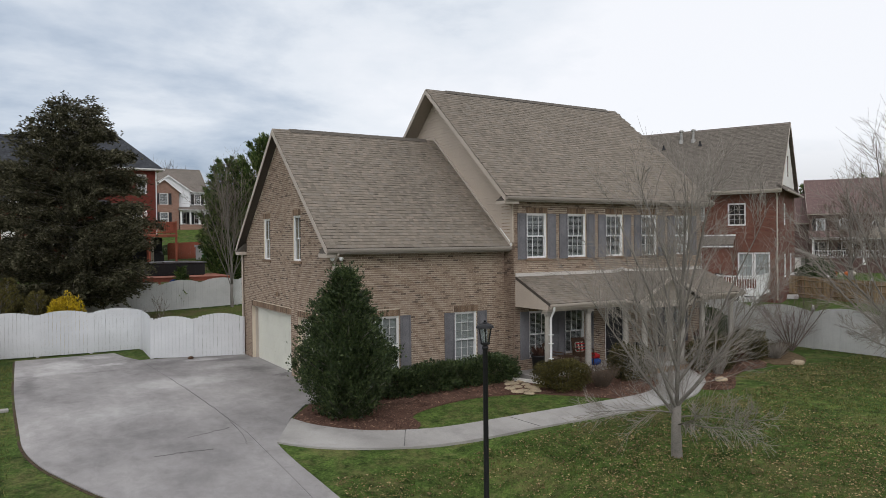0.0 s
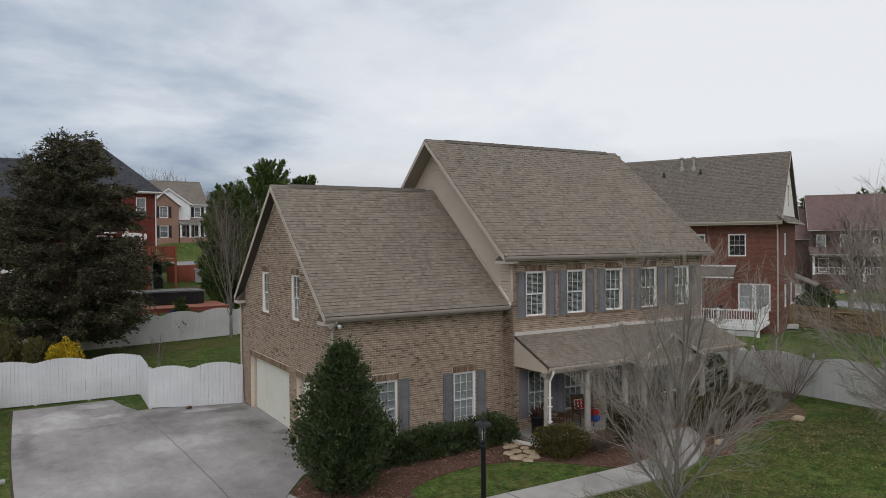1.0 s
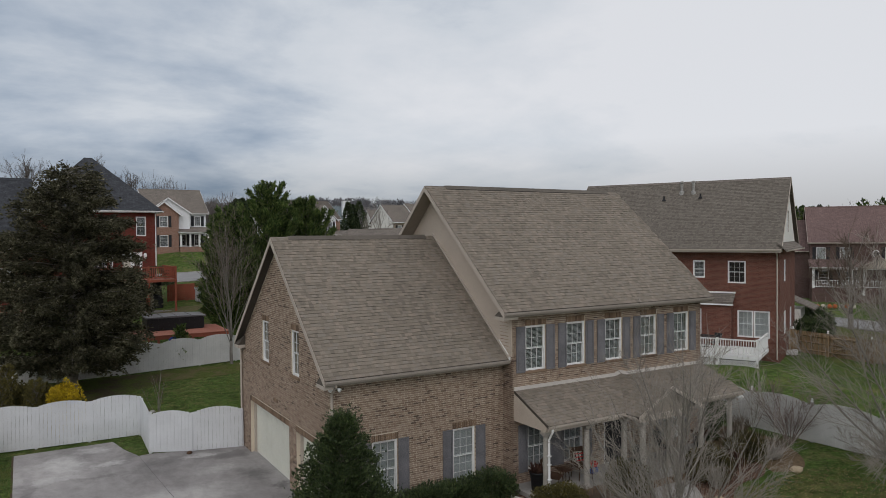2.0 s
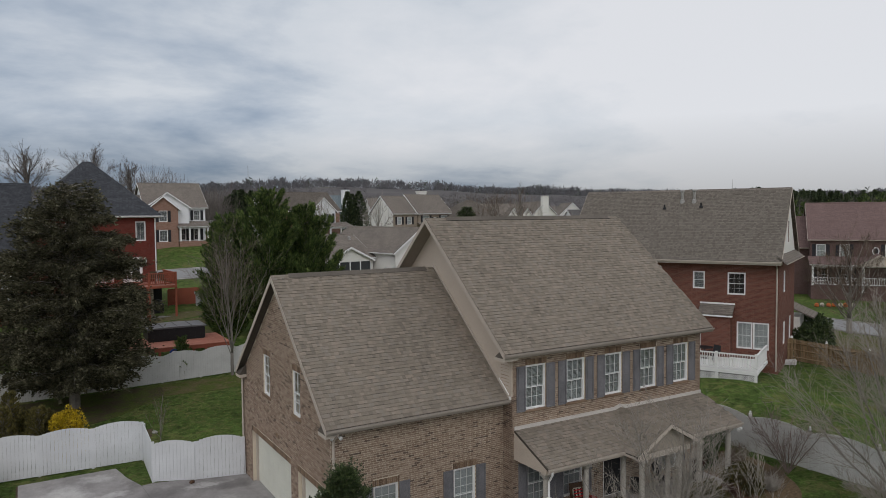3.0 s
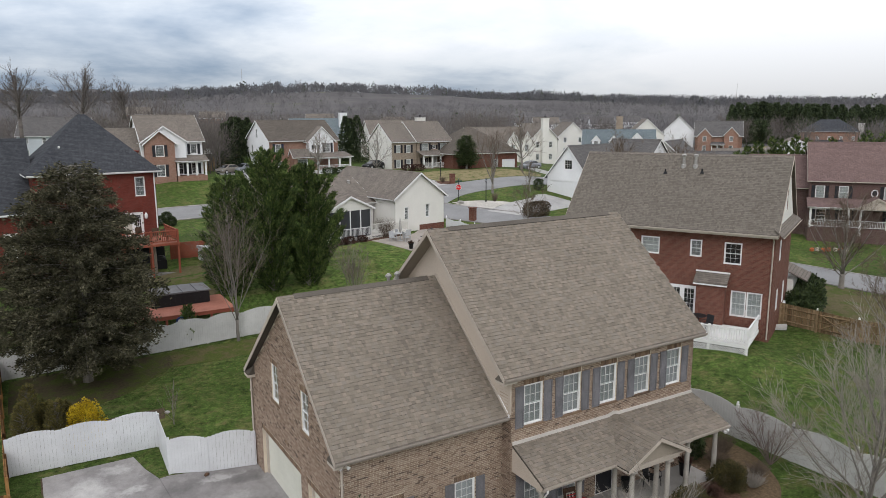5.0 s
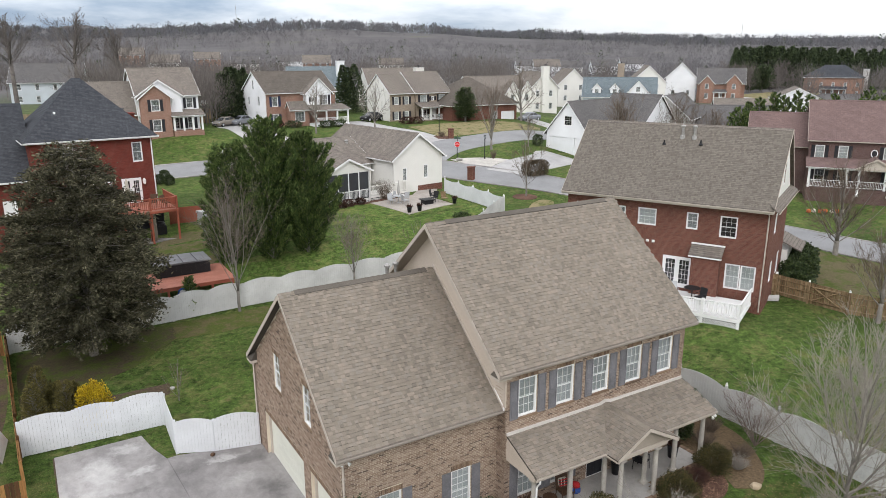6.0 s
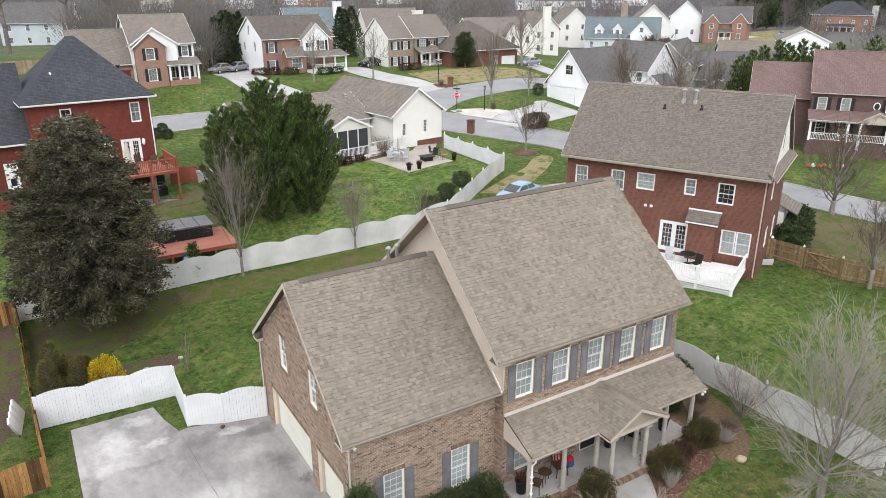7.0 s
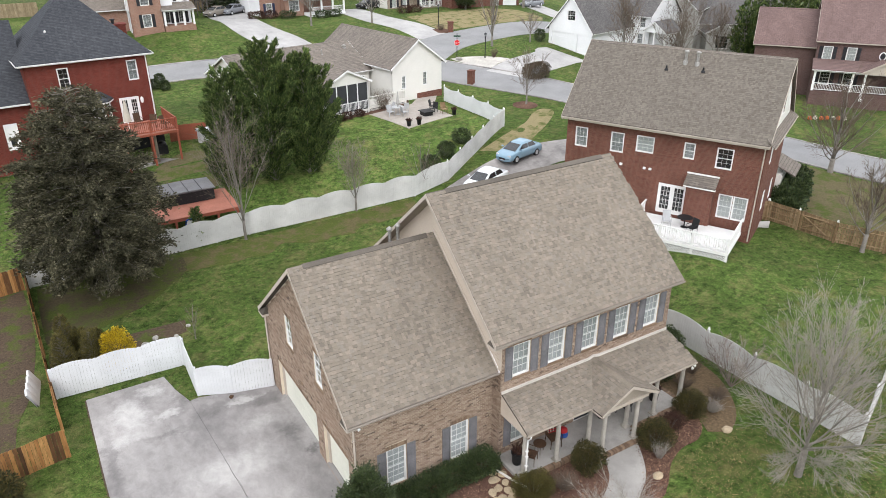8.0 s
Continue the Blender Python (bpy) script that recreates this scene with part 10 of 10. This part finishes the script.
        part("tail_light", Geo().box(-L / 2 + 0.0, -L / 2 + 0.10, s * 0.62 * k - 0.12, s * 0.62 * k + 0.12, 0.66, 0.80), SIGN_RED, body, bevel=0.02)
        part("mirror", Geo().box(0.20 * L, 0.23 * L, s * 0.98 * k - 0.09, s * 0.98 * k + 0.09, 0.97, 1.08), paint, body, bevel=0.02)
        for fx in (-0.30, 0.31):
            wheel = part("wheel", Geo().tube([(fx * L, s * (W / 2 - 0.18), 0.31), (fx * L, s * (W / 2 + 0.01), 0.31)], 0.31, 18), RUBBER, o)
            part("rim", Geo().tube([(fx * L, s * (W / 2 - 0.02), 0.31), (fx * L, s * (W / 2 + 0.018), 0.31)], 0.20, 12), PLASTIC_GREY, wheel)
    return o


car(27.3, 26.2, 196, CAR_BLUE, "pale blue saloon car parked beside the brick house")
car(22.0, 23.3, 203, CAR_WHITE, "white car parked behind the roof ridge")
car(20.9, 93.6, 215, CAR_TAN, "tan saloon parked on a far driveway")
car(23.7, 94.4, 215, CAR_SILVER, "grey saloon parked before the garage wing")
car(44.3, 89.6, 200, BLACK_METAL, "dark car beside the tan house")
car(70.5, 80.5, 190, CAR_SILVER, "silver car on a far driveway")
car(196, 118, 200, CAR_BLUE, "small blue car far off by the brick house")
car(203, 116, 200, CAR_WHITE, "small white car far off by the brick house")

o = thing("mail_pillar", "red brick mailbox pillar by the street", "mailbox", 35.7, 46.3, ground_z(35.7, 46.3), -60)
part("pillar", Geo().box(-0.32, 0.32, -0.32, 0.32, -0.2, 1.4), RED_BRICK, o)
part("cap", Geo().box(-0.39, 0.39, -0.39, 0.39, 1.4, 1.5), RED_BRICK, o, bevel=0.02)
o = thing("mail_pillar", "brown brick mailbox pillar across the side street", "mailbox", 45.3, 66.1, ground_z(45.3, 66.1), -20)
part("pillar", Geo().box(-0.34, 0.34, -0.34, 0.34, -0.2, 1.3), RED_BRICK, o)
part("cap", Geo().box(-0.42, 0.42, -0.42, 0.42, 1.3, 1.4), RED_BRICK, o, bevel=0.02)
twiggy("small dormant shrub in a kerbside bed", 44.7, 67.6, 1.5, 0.9, 441, TWIG_BROWN, 110)
twiggy("thin dormant shrub in the gravel bed", 43.6, 53.2, 1.1, 1.1, 442, TWIG_BROWN, 90)
shrub("dark round shrub at the corner of the white garage", 53.4, 56.7, 1.2, 1.2, 1.5, 443, HOLLY, 1600, 0.11, "shrub", square=0.3)
o = thing("stop_sign", "red octagonal stop sign on a black post", "road sign", 39.6, 55.4, ground_z(39.6, 55.4), -35)
part("post", Geo().tube([(0, 0, -0.2), (0, 0, 2.95)], 0.045, 8), BLACK_METAL, o)
g = Geo()
octo = [(0.34 * math.cos(math.pi / 8 + i * math.pi / 4), 1.85 + 0.34 * math.sin(math.pi / 8 + i * math.pi / 4)) for i in range(8)]
sg = part("sign", Geo().prism([(x * 1.08, 1.85 + (z - 1.85) * 1.08) for x, z in octo], -0.075, -0.06, "y"), WHITE, o)
part("sign_face", Geo().prism(octo, -0.085, -0.076, "y"), SIGN_RED, sg)
cu = bpy.data.curves.new("lettering", "FONT"); cu.body = "STOP"; cu.size = 0.24; cu.align_x, cu.align_y = "CENTER", "CENTER"; cu.extrude = 0.003
tx = new("lettering", cu); tx.parent = sg; tx.matrix_basis = pose(0, -0.090, 1.85, 90, 0, 0)
cu.materials.append(WHITE)
part("street_name_plate", Geo().box(-0.42, 0.42, -0.015, 0.015, 2.52, 2.70), SIGN_GREEN, o)
part("street_name_plate", Geo().box(-0.42, 0.42, -0.015, 0.015, 2.52, 2.70), SIGN_GREEN, o, m=pose(0, 0, 0.24, 0, 0, 90))
o = thing("basketball_hoop", "white basketball backboard on a pole", "basketball hoop", 19.3, 99.5, ground_z(19.3, 99.5), -10)
part("pole", Geo().tube([(0, 0.6, 0), (0, 0.4, 2.6), (0, 0.05, 3.1)], 0.06, 8), BLACK_METAL, o)
part("backboard", Geo().prism([(-0.6, 2.9), (0.6, 2.9), (0.6, 3.4), (0.3, 3.75), (-0.3, 3.75), (-0.6, 3.4)], -0.02, 0.02, "y"), WHITE, o)
part("ring", Geo().tube([(0.22 * math.cos(i * 0.5236), -0.28 + 0.22 * math.sin(i * 0.5236), 3.05) for i in range(13)], 0.012, 5), SIGN_RED, o)

for x, y, h in ((342.9, 1232.5, 34), (1034.0, 758.4, 26)):
    o = thing("radio_mast", "thin steel radio mast on the wooded skyline", "radio mast", x, y, ground_z(x, y))
    part("mast", Geo().tube([(0, 0, -1), (0, 0, h + 10)], [0.55, 0.25], 4), GALV, o)

# bright decorations on the lawn of the maroon house
o = thing("lawn_decoration", "row of orange and white decorations on the lawn", "decoration", 65.3, 22.5, ground_z(65.3, 22.5), -35)
for i in range(7):
    part("ornament", Geo().lathe([(0.10, 0.0), (0.24, 0.12), (0.22, 0.34), (0.06, 0.46)], -1.8 + 0.6 * i, 0.15 * (i % 2), 8), (CLOTH_ORANGE, CLOTH_CREAM)[i in (1, 4, 6)], o)

# bark chips over the mulch beds
def inside(x, y, poly):
    k, hit_ = len(poly), False
    for i in range(k):
        (x0, y0), (x1, y1) = poly[i], poly[(i + 1) % k]
        if (y0 > y) != (y1 > y) and x < x0 + (x1 - x0) * (y - y0) / (y1 - y0):
            hit_ = not hit_
    return hit_


rr = random.Random(31)
ch = Geo()
for nm, line in beds:
    xs, ys = [p[0] for p in line], [p[1] for p in line]
    for i in range(9000):
        x, y = rr.uniform(min(xs), max(xs)), rr.uniform(min(ys), max(ys))
        if not inside(x, y, line):
            continue
        z = ground_z(x, y) + 0.03
        a, s, t = rr.uniform(0, 6.283), rr.uniform(0.02, 0.06), rr.uniform(0.006, 0.016)
        d, e = Vector((math.cos(a), math.sin(a), rr.uniform(-0.4, 0.4))) * s, Vector((-math.sin(a), math.cos(a), rr.uniform(-0.5, 0.5))) * t
        p = Vector((x, y, z + rr.uniform(0, 0.015)))
        ch.add([p - d - e, p + d - e, p + d + e, p - d + e], [(0, 1, 2, 3)])
CHIP = leaf_mat("bark_chip", (0.050, 0.026, 0.018), (0.150, 0.078, 0.055), (0.30, 0.19, 0.13), 0.95)
tagged(part("bark_chips", ch, CHIP), "loose red-brown bark chips on the beds", "mulch", kind="stuff")

# fallen leaves and grass tufts on the near lawns
def on_lawn(x, y):
    if -8.3 < x < 0.4 and y > -30 and not (x > -2.5 and y < -3.6) and x > -8.3:
        if x < -2.4 and y < -5:
            return x < -6.6 or x > -2.0
        return False
    if -2.6 < x < 12.3 and -6.05 < y < -2.9:
        return False
    return y < -4.6 or x > 19.9


rr = random.Random(12)
lv, tf = Geo(), Geo()
while len(lv.v) < 4 * 48000:
    x, y = rr.uniform(-3, 30), rr.uniform(-17, -3)
    if not on_lawn(x, y) or noise.noise(Vector((x * 0.3, y * 0.3, 1))) + rr.uniform(-0.25, 0.5) < 0:
        continue
    z = ground_z(x, y) + 0.015
    a, s = rr.uniform(0, 6.283), rr.uniform(0.014, 0.036)
    c, sn = math.cos(a) * s, math.sin(a) * s
    lv.add([Vector((x + c, y + sn, z + rr.uniform(0, 0.03))), Vector((x - sn * 0.6, y + c * 0.6, z)), Vector((x - c, y - sn, z + rr.uniform(0, 0.02))), Vector((x + sn * 0.6, y - c * 0.6, z + rr.uniform(0, 0.03)))], [(0, 1, 2, 3)])
LITTER = leaf_mat("fallen_leaf", (0.10, 0.066, 0.030), (0.22, 0.155, 0.075), (0.38, 0.30, 0.155), 0.9)
tagged(part("leaf_litter", lv, LITTER), "tan fallen leaves scattered over the front lawn", "leaves", kind="stuff")
BLADE = leaf_mat("grass_blade", (0.040, 0.055, 0.010), (0.098, 0.118, 0.024), (0.22, 0.190, 0.075), 0.85)
for i in range(70000):
    x, y = rr.uniform(-3, 27), rr.uniform(-17, -3.0)
    if i % 7 == 0:
        x, y = rr.uniform(-13, -8.2), rr.uniform(-4, 12)
    elif i % 5 == 0:
        x, y = rr.uniform(-3, 17), rr.uniform(14.5, 25)
    elif not on_lawn(x, y):
        continue
    z = ground_z(x, y)
    k = 0.6 + 0.8 * (0.5 + 0.5 * noise.noise(Vector((x * 0.8, y * 0.8, 4))))
    for j in range(3):
        s = rr.uniform(0.03, 0.075) * k
        a = rr.uniform(0, 6.283)
        q = Vector((x + rr.uniform(-0.05, 0.05), y + rr.uniform(-0.05, 0.05), z - 0.01))
        w = Vector((math.cos(a), math.sin(a), 0)) * 0.009
        tf.add([q - w, q + w, q + Vector((rr.uniform(-0.035, 0.035), rr.uniform(-0.035, 0.035), s))], [(0, 1, 2)])
tagged(part("grass_tufts", tf, BLADE), "short winter grass on the near lawns", "grass", kind="stuff")
o = thing("splash_block", "pale concrete splash block beside the driveway", "splash block", -8.75, 3.63, ground_z(-8.75, 3.63), 2)
part("block", Geo().prism([(-0.5, -0.16), (0.5, -0.13), (0.5, 0.13), (-0.5, 0.16)], -0.03, 0.07, "z"), WALKCRETE, o, bevel=0.012)

# ---- bricks and shingles, laid last ----
lay_pieces()
